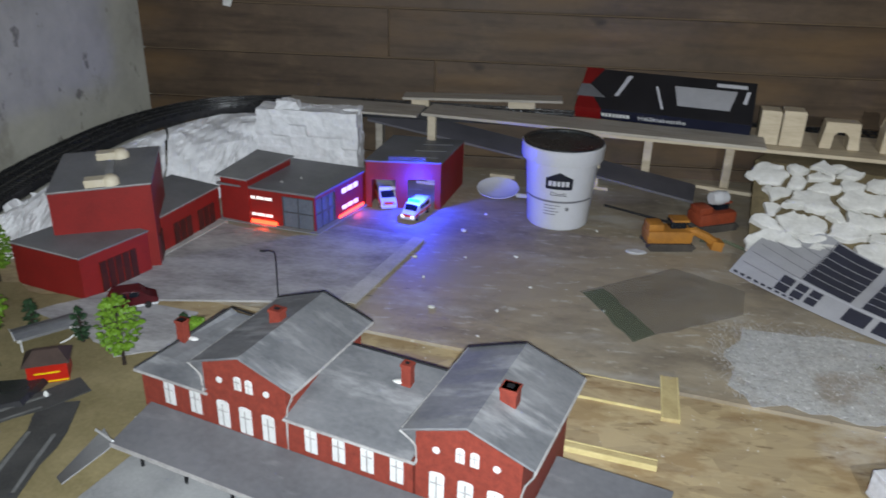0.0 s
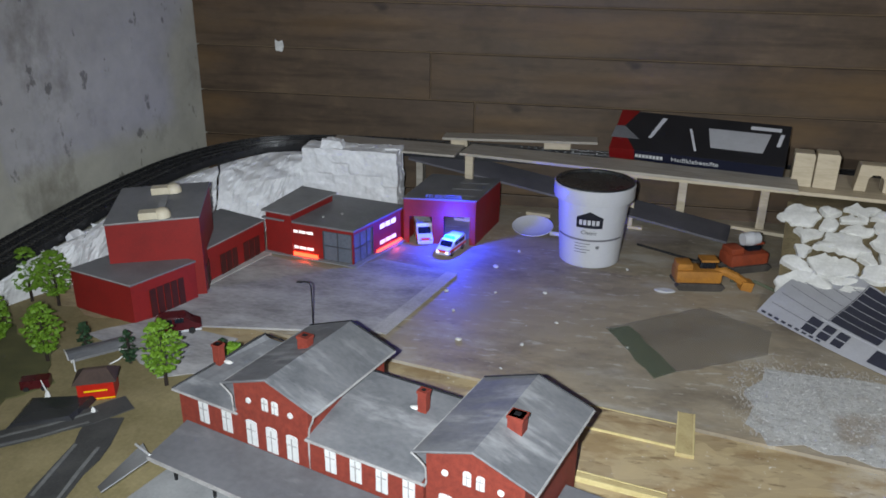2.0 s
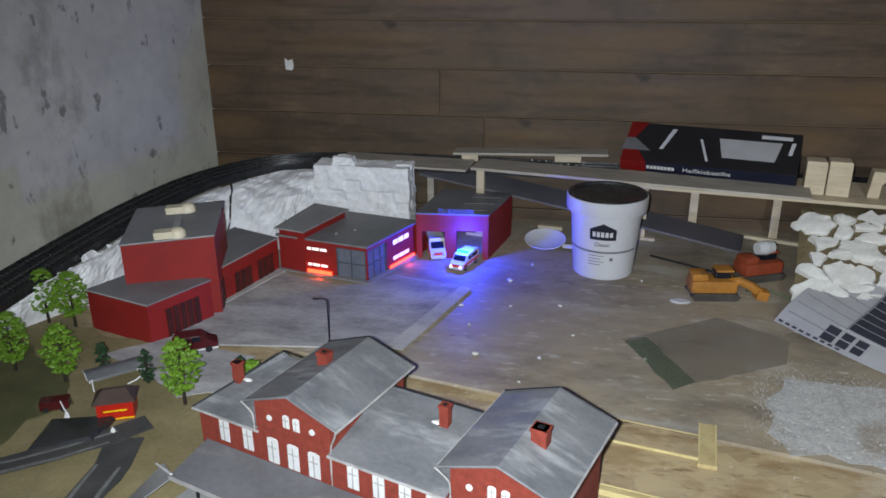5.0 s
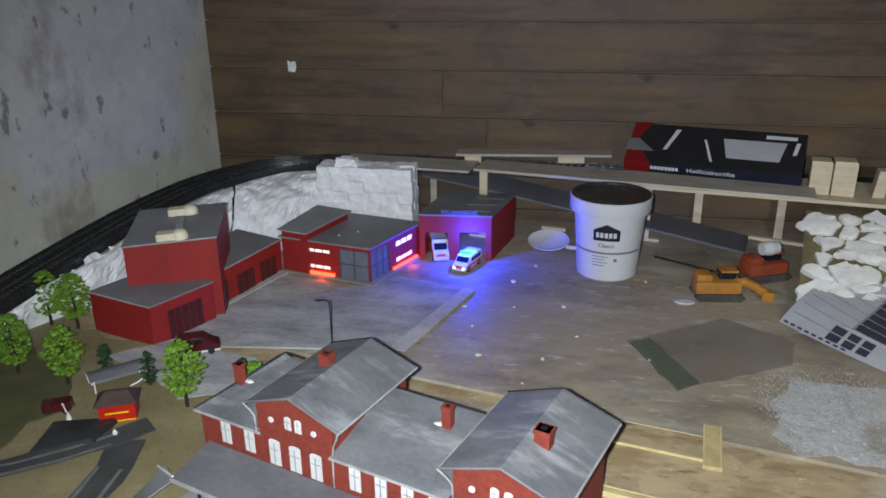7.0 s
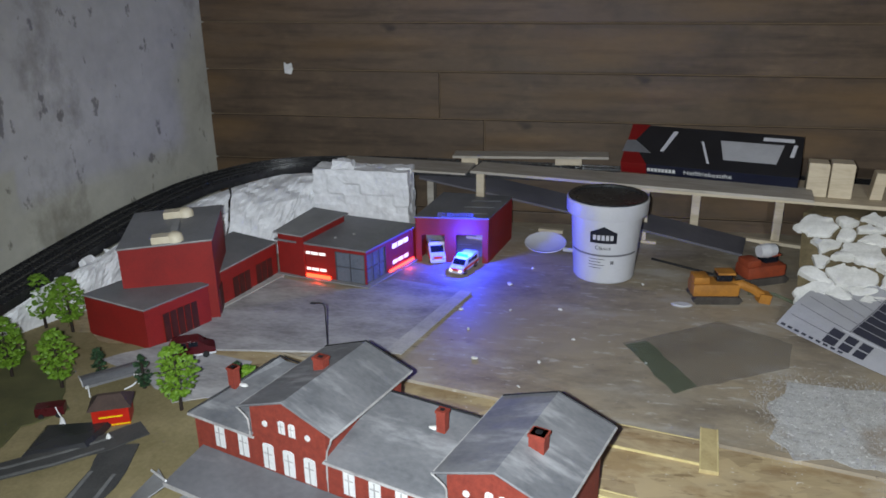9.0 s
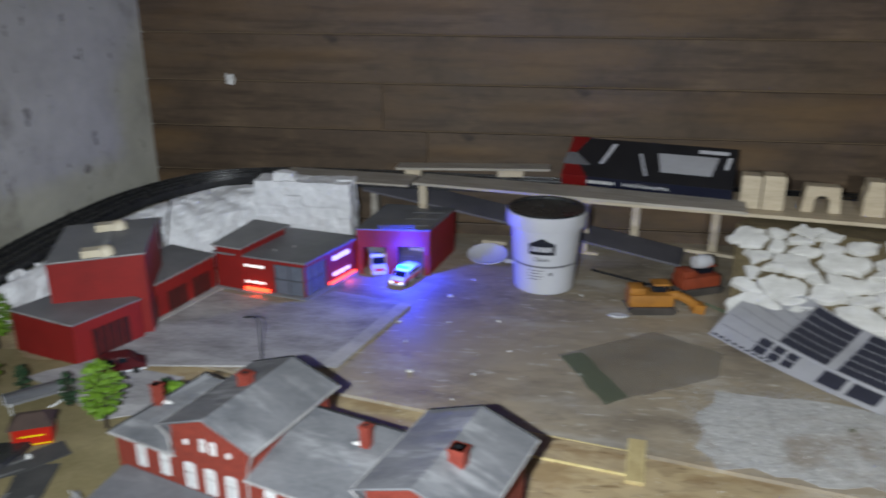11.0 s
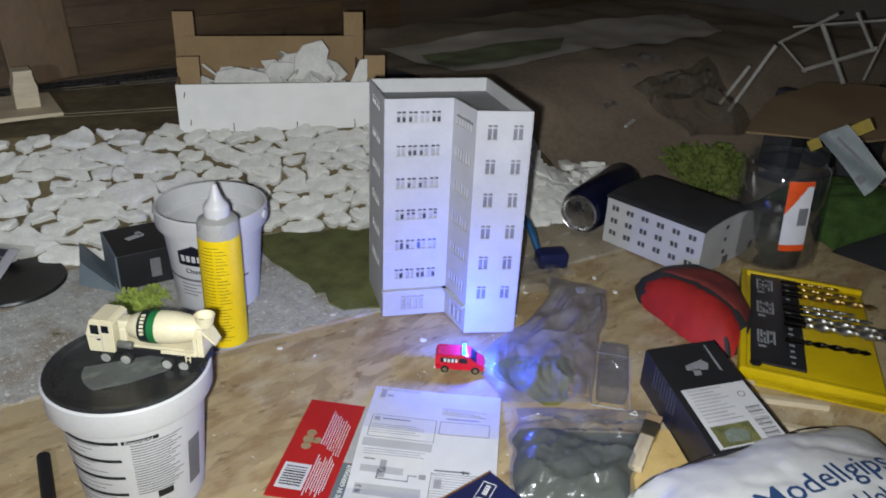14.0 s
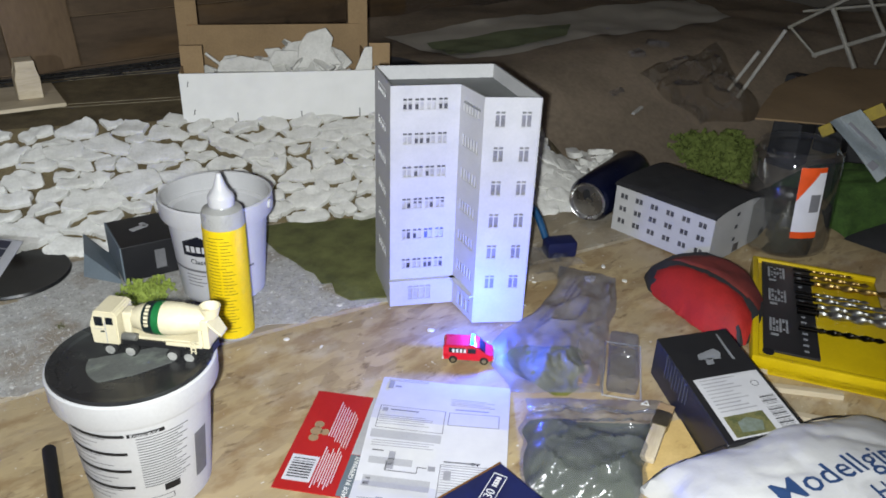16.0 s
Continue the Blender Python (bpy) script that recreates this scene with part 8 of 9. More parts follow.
def bag_top(x, y):
    """The height of the filled bag, slack at its seams and creased."""
    u, v = min(1, max(0, x / BW)), min(1, max(0, -y / BD))
    z = 0.008 + 0.053 * max(0, math.sin(math.pi * u)) ** 0.34 * max(0, math.sin(math.pi * v)) ** 0.30
    edge = 1 - min(1, 3.2 * min(u, 1 - u, v, 1 - v))
    crease = abs(noise.noise(Vector((x * 11 + 4, y * 17, 3)))) + 0.5 * abs(noise.noise(Vector((x * 30, y * 38, 6))))
    pucker = 0.0035 * edge * abs(noise.noise(Vector((x * 55, y * 55, 9))))
    return z + 0.0015 * noise.fractal(Vector((x * 20, y * 20, 3)), 1.0, 2.0, 4) - 0.0022 * max(0.0, 0.24 - crease) / 0.24 - pucker


bag = thing("plaster_bag", BAG, "full white plaster bag with blue lettering", "bag")
bm = B()
nx, ny = 60, 44
top = [[bm.verts.new((BW * i / nx + 0.005 * math.sin(j * 0.3), -BD * j / ny + 0.003 * math.sin(i * 0.25), bag_top(BW * i / nx, -BD * j / ny))) for j in range(ny + 1)] for i in range(nx + 1)]
low = [[bm.verts.new((BW * i / nx + 0.005 * math.sin(j * 0.3), -BD * j / ny + 0.003 * math.sin(i * 0.25), 0.0005)) for j in range(ny + 1)] for i in range(nx + 1)]
for i in range(nx):
    for j in range(ny):
        bm.faces.new((top[i][j], top[i][j + 1], top[i + 1][j + 1], top[i + 1][j]))
        bm.faces.new((low[i][j], low[i + 1][j], low[i + 1][j + 1], low[i][j + 1]))
for i in range(nx):
    for j in (0, ny):
        bm.faces.new((top[i][j], top[i + 1][j], low[i + 1][j], low[i][j]))
for j in range(ny):
    for i in (0, nx):
        bm.faces.new((top[i][j], top[i][j + 1], low[i][j + 1], low[i][j]))
part("sack", bm, M["bag_white"], bag, smooth=True)


def drape(name, words, size, x, y, mat):
    ob = flat_text(name, words, size, mat, bag, Matrix(), extrude=0.0, weight=size * 0.006)
    for v in ob.data.vertices:
        px, py = x + v.co.x - 0.03 * v.co.y, y + v.co.y + 0.03 * v.co.x
        v.co = Vector((px, py, bag_top(px, py) + 0.0048))
    return ob


drape("lettering", "Modellgips", 0.0300, 0.114, -0.084, M["print_blue"])
drape("lettering", "Hob", 0.022, 0.136, -0.112, M["print_blue"])
bm = B()
tube(bm, [(0.004 + BW * 0.97 * k / 40, -0.010 * math.sin(math.pi * k / 40) ** 0.4, bag_top(0.004 + BW * 0.97 * k / 40, -0.010 * math.sin(math.pi * k / 40) ** 0.4) + 0.0012) for k in range(41)], 0.0009, 6)
part("seam", bm, M["ink"], bag, "dark folded seam")

# ---------------------------------------------------------------- clear bags
M["flock"] = material("flock", lin((0.26, 0.295, 0.165)), lin((0.17, 0.20, 0.10)), 30, 0.95, bump=0.25, fine=160)
M["flock_light"] = material("flock_light", lin((0.48, 0.47, 0.22)), lin((0.36, 0.37, 0.15)), 60, 0.95, bump=0.6, fine=500)



def crumpled(w, h, height, seed, edge=8):
    def f(u, v):
        e = min(1, u * edge) * min(1, (1 - u) * edge) * min(1, v * edge) * min(1, (1 - v) * edge)
        a = abs(noise.noise(Vector((u * 5 + seed, v * 5, seed)))) + 0.5 * abs(noise.noise(Vector((u * 12, v * 12 + seed, 2)))) + 0.3 * abs(noise.noise(Vector((u * 24 + seed, v * 24, 5))))
        z = 0.003 + height * max(0, e) ** 0.5 * (1.15 - 1.3 * a)
        return Vector((u * w + 0.006 * math.sin(v * 9 + seed), v * h + 0.006 * math.sin(u * 8 + seed), max(0.002, z)))
    return f


def draped(c00, c10, c01, c11, height, seed, bulge=0.0, fold=(3, 7)):
    """Limp film between four corners of the board, with long soft folds that run across it."""
    c00, c10, c01, c11 = (Vector((*c, 0)) for c in (c00, c10, c01, c11))

    def f(u, v):
        p = c00.lerp(c10, u).lerp(c01.lerp(c11, u), v)
        side = (c00 - c10).normalized()
        p += side * (1 - u) * bulge * math.exp(-((v - 0.30) / 0.24) ** 2)
        p += side * 0.006 * noise.noise(Vector((u * 2, v * 6, seed)))
        e = max(0.0, min(1, u * 6) * min(1, (1 - u) * 6) * min(1, v * 6) * min(1, (1 - v) * 6))
        a = abs(noise.noise(Vector((u * fold[0] + v * 2 + seed, v * fold[1] - u * 2, seed))))
        b = abs(noise.noise(Vector((u * 9 - v * 5, v * 12 + u * 7 + seed, 2)))) + 0.8 * abs(noise.noise(Vector((u * 19 + v * 8, v * 23 - u * 6 + seed, 5))))
        p.z = 0.003 + height * e ** 0.6 * (1.0 - 1.3 * a - 0.35 * b) + 0.0012 * noise.noise(Vector((u * 5, v * 5, seed)))
        p.z = max(0.0022, p.z)
        return p
    return f


zip_bag = thing("zip_bag", pose(0, 0, ZF), "clear zip bag half filled with green flock", "plastic bag")
f2 = draped((0.716, 0.268), (0.788, 0.199), (0.818, 0.352), (0.918, 0.262), 0.011, 1.5)


def heap(u, v):
    """How high the flock lies in the bag."""
    return 0.016 * math.sqrt(max(0, min(1, 4 * (u - 0.03), 4 * (0.97 - u), 4 * (v - 0.02), 2.0 * (0.74 + 0.05 * math.sin(7 * u) - v))))


bm = B()
sheet(bm, lambda u, v: f2(u, v) + Vector((0, 0, heap(u, v))), 40, 44)
part("film", bm, M["zip_film"], zip_bag, smooth=True)
bm = B()


def filling(u, v):
    a, b = 0.03 + 0.94 * u, 0.02 + 0.74 * v
    p = f2(a, b)
    return Vector((p.x, p.y, 0.0006 + heap(a, b) * (1 + 0.05 * noise.fractal(Vector((u * 4, v * 4, 1)), 1.0, 2.0, 3))))


sheet(bm, filling, 40, 40)
part("contents", bm, M["flock"], zip_bag, "dark green flock filling", smooth=True)
for v in (0.80, 0.835):
    bm = B()
    tube(bm, [f2(0.02 + 0.96 * k / 24, v) + Vector((0, 0, 0.0015)) for k in range(25)], 0.0010, 6)
    part("zip", bm, M["clear_film"], zip_bag)
tri_mark = [f2(u, v) + Vector((0, 0, 0.0016)) for u, v in ((0.86, 0.905), (0.915, 0.905), (0.888, 0.945))]
for a, b in zip(tri_mark, tri_mark[1:] + tri_mark[:1]):
    bm = B()
    rod(bm, a, b, 0.0006, 5)
    part("recycling_mark", bm, M["win_white"], zip_bag)

bag2 = thing("clear_bag", pose(0, 0, ZF), "crumpled clear plastic bag lying on the board", "plastic bag")
f4 = draped((0.822, 0.360), (0.884, 0.307), (1.056, 0.505), (1.084, 0.438), 0.014, 5.5, 0.050, (3, 5))
bm = B()
sheet(bm, f4, 44, 64)
part("film", bm, M["hazy_film"], bag2, smooth=True)
bm = B()


def loose(u, v):
    a, r = 6.283 * v, u
    p = f4(0.52 + 0.40 * r * math.cos(a), 0.19 + 0.17 * r * math.sin(a) * (1 + 0.2 * math.sin(3 * a)))
    p.z = 0.0005 + 0.78 * p.z * max(0.0, 1 - r ** 4)
    return p


sheet(bm, loose, 22, 22)
part("flock", bm, M["flock_light"], bag2, "loose green flock inside the bag", smooth=True)
M["clear_rim"] = material("clear_rim", (0.6, 0.62, 0.65), (0.5, 0.52, 0.55), 30, 0.15, alpha=0.28)
BP = basis((0.882, 0.307, ZF), (0.028, -0.040, 0), (0.075, 0.056, 0))
blister = thing("blister_pack", BP, "clear plastic blister pack lying open on the board", "blister pack")
bm = B()
box(bm, (0.018, 0.048, 0.011), (0.030, 0.084, 0.021), bevel=0.004)
part("shell", bm, M["clear_hard"], blister, smooth=True)
bm = B()
for a, b in (((0, 0.0), (0.037, 0.0)), ((0.037, 0), (0.037, 0.096)), ((0.037, 0.096), (0, 0.096)), ((0, 0.096), (0, 0))):
    rod(bm, (*a, 0.0012), (*b, 0.0012), 0.0010, 6)
part("flange", bm, M["clear_rim"], blister)
bm = B()
box(bm, (0.011, 0.04, 0.003), (0.022, 0.08, 0.0056), bevel=0.0006)
solid("cardboard_scrap", bm, M["cardboard"], basis((0.874, 0.332, ZF), (0.028, -0.036, 0), (0.06, 0.049, 0)), "brown cardboard scrap under the clear film", "cardboard scrap")

bm = B()
prism(bm, [(0.816, 0.235), (0.89, 0.241), (0.906, 0.235), (0.876, 0.193), (0.807, 0.207)], 0.0, 0.004)
solid("wood_offcut", bm, M["offcut"], pose(0, 0, ZF), "yellowish wooden offcut lying on the board", "offcut")

brush = thing("paint_brush", basis((0.832, 0.222, ZF + 0.009), (0.068, 0.026, 0.004), (-0.026, 0.068, 0)), "short flat brush with a pale wooden handle", "brush")
bm = B()
box(bm, (0.02, 0, 0), (0.045, 0.013, 0.007), bevel=0.002)
part("handle", bm, M["pale_wood"], brush, smooth=True)
bm = B()
box(bm, (0.052, 0, 0), (0.022, 0.016, 0.009), bevel=0.003)
part("ferrule", bm, M["rail_steel"], brush, "shiny metal ferrule", smooth=True)
bm = B()
box(bm, (0.068, 0, 0), (0.012, 0.015, 0.006), bevel=0.001)
part("bristles", bm, M["cardboard"], brush)

# blue hose clamp
M["hose_blue"] = material("hose_blue", lin((0.10, 0.30, 0.46)), lin((0.07, 0.22, 0.36)), 40, 0.4)
clamp = thing("blue_applicator", Matrix(), "blue plastic applicator with a curved tube", "applicator")
bm = B()
tube(bm, along([(1.03, 0.585, 0.085), (1.052, 0.572, 0.072), (1.067, 0.560, 0.048), (1.072, 0.546, 0.018)], 5), 0.0048, 10)
part("curved_tube", bm, M["hose_blue"], clamp, smooth=True)
bm = B()
box(bm, (1.080, 0.528, 0.010), (0.040, 0.026, 0.022), rz=-30, bevel=0.004)
part("grip", bm, M["navy"], clamp, smooth=True)
bm = B()
sheet(bm, lambda u, v: crumpled(0.09, 0.06, 0.014, 8.5)(u, v) + Vector((0.995, 0.49, ZF)), 14, 12)
solid("film_scrap", bm, M["clear_film"], Matrix(), "scrap of crumpled clear film", "film scrap", smooth=True)

# ---------------------------------------------------------------- red and black hand tool
M["glove_red"] = material("glove_red", lin((0.64, 0.13, 0.11)), lin((0.54, 0.10, 0.09)), 40, 0.75, bump=0.3)
M["glove_dull"] = material("glove_dull", lin((0.44, 0.16, 0.14)), lin((0.34, 0.13, 0.12)), 40, 0.85, bump=0.3)
M["glove_black"] = material("glove_black", lin((0.20, 0.20, 0.21)), lin((0.15, 0.15, 0.16)), 60, 0.8, bump=0.4)


GLOVE = [(1.066, 0.262), (1.104, 0.256), (1.150, 0.272), (1.196, 0.312), (1.206, 0.352), (1.210, 0.398), (1.170, 0.424), (1.122, 0.424), (1.094, 0.398), (1.080, 0.355), (1.066, 0.312)]
GC = Vector((1.138, 0.338))


def ring_point(pts, c, a):
    """Where the ray from c at the angle a meets the outline pts."""
    d = Vector((math.cos(a), math.sin(a)))
    best = 0.0
    for p, q in zip(pts, pts[1:] + pts[:1]):
        p, e = Vector(p) - c, Vector(q) - Vector(p)
        den = d.x * e.y - d.y * e.x
        if abs(den) > 1e-9:
            k, f = (p.x * e.y - p.y * e.x) / den, (p.x * d.y - p.y * d.x) / den
            if k > 0 and -1e-6 <= f <= 1 + 1e-6:
                best = max(best, k)
    return best


def glove_height(x, y):
    p = Vector((x, y)) - GC
    f = min(1.0, p.length / max(1e-6, ring_point(GLOVE, GC, math.atan2(p.y, p.x))))
    return 0.037 * (1 - f ** 3.6) ** 0.7 + 0.0035 * noise.fractal(Vector((x * 28, y * 28, 2)), 1.0, 2.0, 3) * (1 - f)


def cushion(pts, lift, rings=9, seg=48, bottom=True, ragged=0.0):
    """A soft pad over the outline pts that follows the glove's height."""
    c = sum((Vector(p) for p in pts), Vector((0, 0))) / len(pts)
    bm = B()
    mid = bm.verts.new((*c, glove_height(*c) + lift))
    prev = None
    for k in range(1, rings + 1):
        row = []
        for i in range(seg):
            a = 2 * math.pi * i / seg
            d = ring_point(pts, c, a) * k / rings
            d *= 1 + ragged * noise.noise(Vector((math.cos(a) * 5, math.sin(a) * 5, 8)))
            p = c + Vector((math.cos(a), math.sin(a))) * d
            e = k / rings
            row.append(bm.verts.new((*p, max(0.0005, glove_height(*p) + lift * (1 - e ** 6)))))
        for i in range(seg):
            q = (i + 1) % seg
            if prev is None:
                bm.faces.new((mid, row[i], row[q]))
            else:
                bm.faces.new((prev[i], row[i], row[q], prev[q]))
        prev = row
    if bottom:
        low = [bm.verts.new((v.co.x, v.co.y, 0.0)) for v in prev]
        for i in range(seg):
            q = (i + 1) % seg
            bm.faces.new((prev[i], low[i], low[q], prev[q]))
        bm.faces.new(low)
    return bm


grip = thing("work_glove", pose(0, 0, ZF), "folded dark work glove with red coated palm on the board", "work glove")
part("fabric", cushion(GLOVE, 0.0, 12, 64), M["glove_black"], grip, smooth=True)
part("palm_coating", cushion([(1.062, 0.266), (1.092, 0.257), (1.112, 0.290), (1.122, 0.345), (1.124, 0.380), (1.108, 0.404), (1.090, 0.393), (1.077, 0.354), (1.063, 0.313)], 0.004, 9, 48, False, 0.14), M["glove_red"], grip, "bright red rubber coating", smooth=True)
part("cuff_panel", cushion([(1.112, 0.270), (1.150, 0.282), (1.180, 0.318), (1.184, 0.352), (1.142, 0.398), (1.128, 0.392), (1.132, 0.350), (1.122, 0.312)], 0.003, 9, 48, False, 0.06), M["glove_dull"], grip, "dull red fabric panel", smooth=True)

# ---------------------------------------------------------------- drinks can, model house, jar
M["can_navy"] = material("can_navy", lin((0.08, 0.10, 0.22)), lin((0.05, 0.07, 0.16)), 15, 0.25, metal=0.4)
M["alu"] = material("alu", lin((0.80, 0.80, 0.80)), lin((0.66, 0.66, 0.66)), 40, 0.28, metal=1.0)
can = thing("drinks_can", Matrix.Translation((1.180, 0.566, 0.033)) @ Vector((0.97, 0.22, 0.0)).to_track_quat("Z", "Y").to_matrix().to_4x4(), "dark blue drinks can lying on its side", "drinks can")
bm = B()
lathe(bm, [(0.0265, 0.002), (0.0290, 0.006), (0.033, 0.016), (0.033, 0.155), (0.029, 0.164), (0.0265, 0.167), (0, 0.163)], 40)
part("body", bm, M["can_navy"], can, smooth=True)
bm = B()
lathe(bm, [(0, 0.006), (0.0225, 0.006), (0.0245, 0.001), (0.0262, 0.0), (0.0275, 0.002), (0.0266, 0.005)], 40)
end = part("can_end", bm, M["alu"], can, "silver can end", smooth=True)
bm = B()
lathe(bm, [(0, 0.0045), (0.0055, 0.0045), (0.0055, 0.0055), (0, 0.0055)], 16, Matrix.Translation((0.003, 0.009, 0)) @ Matrix.Diagonal((1, 1.5, 1, 1)))
part("mouth", bm, M["ink"], end)
bm = B()
box(bm, (-0.001, -0.003, 0.0040), (0.009, 0.016, 0.0012), rz=15, bevel=0.0005)
part("pull_tab", bm, M["alu"], end)

HS = basis((1.199, 0.532, 0.0), (0.005, -1.0, 0), (1.0, 0.005, 0))
house = thing("model_barracks", HS, "white model apartment house with a dark arched roof", "model building")
HL, HD, HE = 0.150, 0.118, 0.066
hm = basis((0, 0, 0), (1, 0, 0), (0, 0, 1))
holes, wins = [], []
for r in range(3):
    for c in range(6):
        x, z = 0.0085 + c * 0.0240, 0.013 + r * 0.0182
        for o in (0.0, 0.0062):
            holes.append((x + o, z, x + o + 0.0050, z + 0.0075))
bm = B()
wall_with_holes(bm, HL, HE, holes, 0.0015, hm)
w = part("wall", bm, M["white_model"], house)
for h in holes:
    bm = B()
    box(bm, ((h[0] + h[2]) / 2, (h[1] + h[3]) / 2, -0.0012), (h[2] - h[0], h[3] - h[1], 0.0006), m=hm)
    part("window", bm, M["window_dark"], w)
bm = B()
arc = [(HD * (0.5 - 0.5 * math.cos(math.pi * k / 10)), HE + 0.007 * math.sin(math.pi * k / 10)) for k in range(11)]
pts = [(0.002, 0), (HD, 0)] + [(y, z - 0.001) for y, z in reversed(arc)]
loft(bm, [(HL, max(y, 0.0016), z) for y, z in pts], [(0.0, max(y, 0.0016), z) for y, z in pts])
endw = part("wall", bm, M["white_model"], house)
em = basis((HL, 0, 0), (0, 1, 0), (0, 0, 1))
for y, z, s in ((0.060, 0.058, 0.006), (0.060, 0.040, 0.006), (0.060, 0.022, 0.006), (0.07, 0.007, 0.014)):
    bm = B()
    box(bm, (y, z, 0.0003), (s, s * 0.8, 0.0008), m=em)
    part("window", bm, M["window_dark"], endw)
bm = B()
k2 = [(y * 1.06 - 0.0018, z + 0.0002) for y, z in arc]
g0 = [bm.verts.new((-0.002, y, z)) for y, z in k2]
g1 = [bm.verts.new((HL + 0.002, y, z)) for y, z in k2]
for i in range(10):
    bm.faces.new((g0[i], g1[i], g1[i + 1], g0[i + 1]))
bmesh.ops.recalc_face_normals(bm, faces=list(bm.faces))
bmesh.ops.solidify(bm, geom=list(bm.faces), thickness=-0.0012)
part("roof", bm, M["roof_black"], house, "dark arched roof", smooth=True)

jar = thing("plastic_jar", pose(1.345, 0.352, 0.0035) @ Matrix.Rotation(radians(-3.5), 4, Vector((1.0, 0.37, 0)).normalized()), "clear plastic jar with an orange and white label", "jar")
bm = B()
lathe(bm, [(0, 0), (0.052, 0), (0.055, 0.004), (0.055, 0.127), (0.052, 0.131), (0.0475, 0.134), (0.0475, 0.140), (0.0495, 0.142)], 40)
part("body", bm, M["jar_clear"], jar, smooth=True)


def jar_patch(bm, a0, a1, z0, z1, r=0.0556):
    g = []
    for i in range(9):
        a = radians(a0 + (a1 - a0) * i / 8)
        g.append((bm.verts.new((r * math.cos(a), r * math.sin(a), z0)), bm.verts.new((r * math.cos(a), r * math.sin(a), z1))))
    for p, q in zip(g, g[1:]):
        bm.faces.new((p[0], q[0], q[1], p[1]))
    return bm


M["label_orange"] = material("label_orange", lin((0.88, 0.32, 0.10)), scale=30, rough=0.5)
lab = part("label", jar_patch(B(), -150, -116, 0.030, 0.126), M["paper"], jar, "white and orange label")
part("band", jar_patch(B(), -150, -116, 0.030, 0.039, 0.0559), M["label_orange"], lab)
bm = B()
for k in range(14):
    jar_patch(bm, -150 + 1.7 * k, -150 + 1.7 * (k + 1), 0.082 + 0.0026 * k, 0.126, 0.0559)
part("band", bm, M["label_orange"], lab)
part("band", jar_patch(B(), -126.2, -116, 0.119, 0.126, 0.0559), M["label_orange"], lab)
M["crumbs"] = material("crumbs", lin((0.27, 0.26, 0.21)), lin((0.14, 0.14, 0.11)), 90, 0.9, bump=0.6)
bm = B()
lathe(bm, [(0, 0.003), (0.050, 0.003), (0.052, 0.008), (0.052, 0.058), (0.040, 0.066), (0.020, 0.063), (0, 0.068)], 36)
roughen(bm, 0.0025, 60, 3.0)
part("contents", bm, M["crumbs"], jar, "dark crumbly filling", smooth=True)
part("print_bar", jar_patch(B(), -132, -119, 0.066, 0.090, 0.0559), M["ink_grey"], lab)

# ---------------------------------------------------------------- laths and the dim corner beyond
for i, (x, y, z, rz, ln) in enumerate(((1.02, 0.205, ZF, -52, 0.14), (1.07, 0.20, ZF, -40, 0.20), (1.0, 0.16, ZF, -58, 0.10))):
    bm = B()
    box(bm, (0, 0, 0.003), (ln, 0.008, 0.006), bevel=0.0008)
    solid("wood_strip", bm, M["pale_wood"], pose(x, y, z, 0, 0, rz), "pale wooden strip lying on the board", "wood strip", "wood strips")
M["hill_cloth"] = material("hill_cloth", lin((0.56, 0.50, 0.43)), lin((0.42, 0.375, 0.32)), 5, 0.95, bump=0.4, fine=120)


def hill(x, y):
    d = (x - 1.2) * 0.25 + (y - 0.62) * 0.97
    f = max(0.0, min(1.0, d / 0.34))
    return 0.15 * f * f * (3 - 2 * f) * (0.9 + 0.08 * noise.fractal(Vector((x * 4, y * 4, 1)), 1.0, 2.0, 3)) + 0.005 * noise.fractal(Vector((x * 9, y * 9, 2)), 1.0, 2.0, 3) * f


bm = B()
sheet(bm, lambda u, v: Vector((1.24 + 1.28 * u, 0.55 + 0.80 * v, max(0.001, hill(1.24 + 1.28 * u, 0.55 + 0.80 * v)))), 60, 40)
structure("hill", bm, M["hill_cloth"], "brown cloth-covered model hillside", "hillside", True)
rng = random.Random(77)
# stones tumbled at the bank's end
for k in range(44):
    f, g = rng.random(), rng.random()
    x, y = 1.17 + 0.17 * f + 0.05 * g, 0.648 + 0.06 * g - 0.02 * f
    r, n = rng.uniform(0.010, 0.022), rng.randrange(5, 8)
    poly = [Vector((r * 1.3 * rng.uniform(0.7, 1.15) * math.cos(6.283 * i / n), r * rng.uniform(0.6, 1.0) * math.sin(6.283 * i / n))) for i in range(n)]
    chip(poly, rng.uniform(0.004, 0.008), rng, pose(x, y, max(0.002, hill(x, y)) + 0.004 + 0.008 * rng.random(), rng.uniform(5, 25), 0, rng.uniform(0, 360)))
M["road_hill"] = material("road_hill", lin((0.72, 0.70, 0.66)), lin((0.64, 0.62, 0.58)), 8, 0.9)
M["verge"] = material("verge", lin((0.45, 0.48, 0.36)), lin((0.37, 0.40, 0.29)), 30, 0.95)
def on_hill(name, c00, c10, c01, c11, lift, mat, label):
    c00, c10, c01, c11 = (Vector(c) for c in (c00, c10, c01, c11))

    def f(u, v):
        p = c00.lerp(c10, u).lerp(c01.lerp(c11, u), v)
        return Vector((p.x, p.y, hill(p.x, p.y) + lift))
    bm = B()
    sheet(bm, f, 40, 12)
    structure(name, bm, mat, label, name, True)


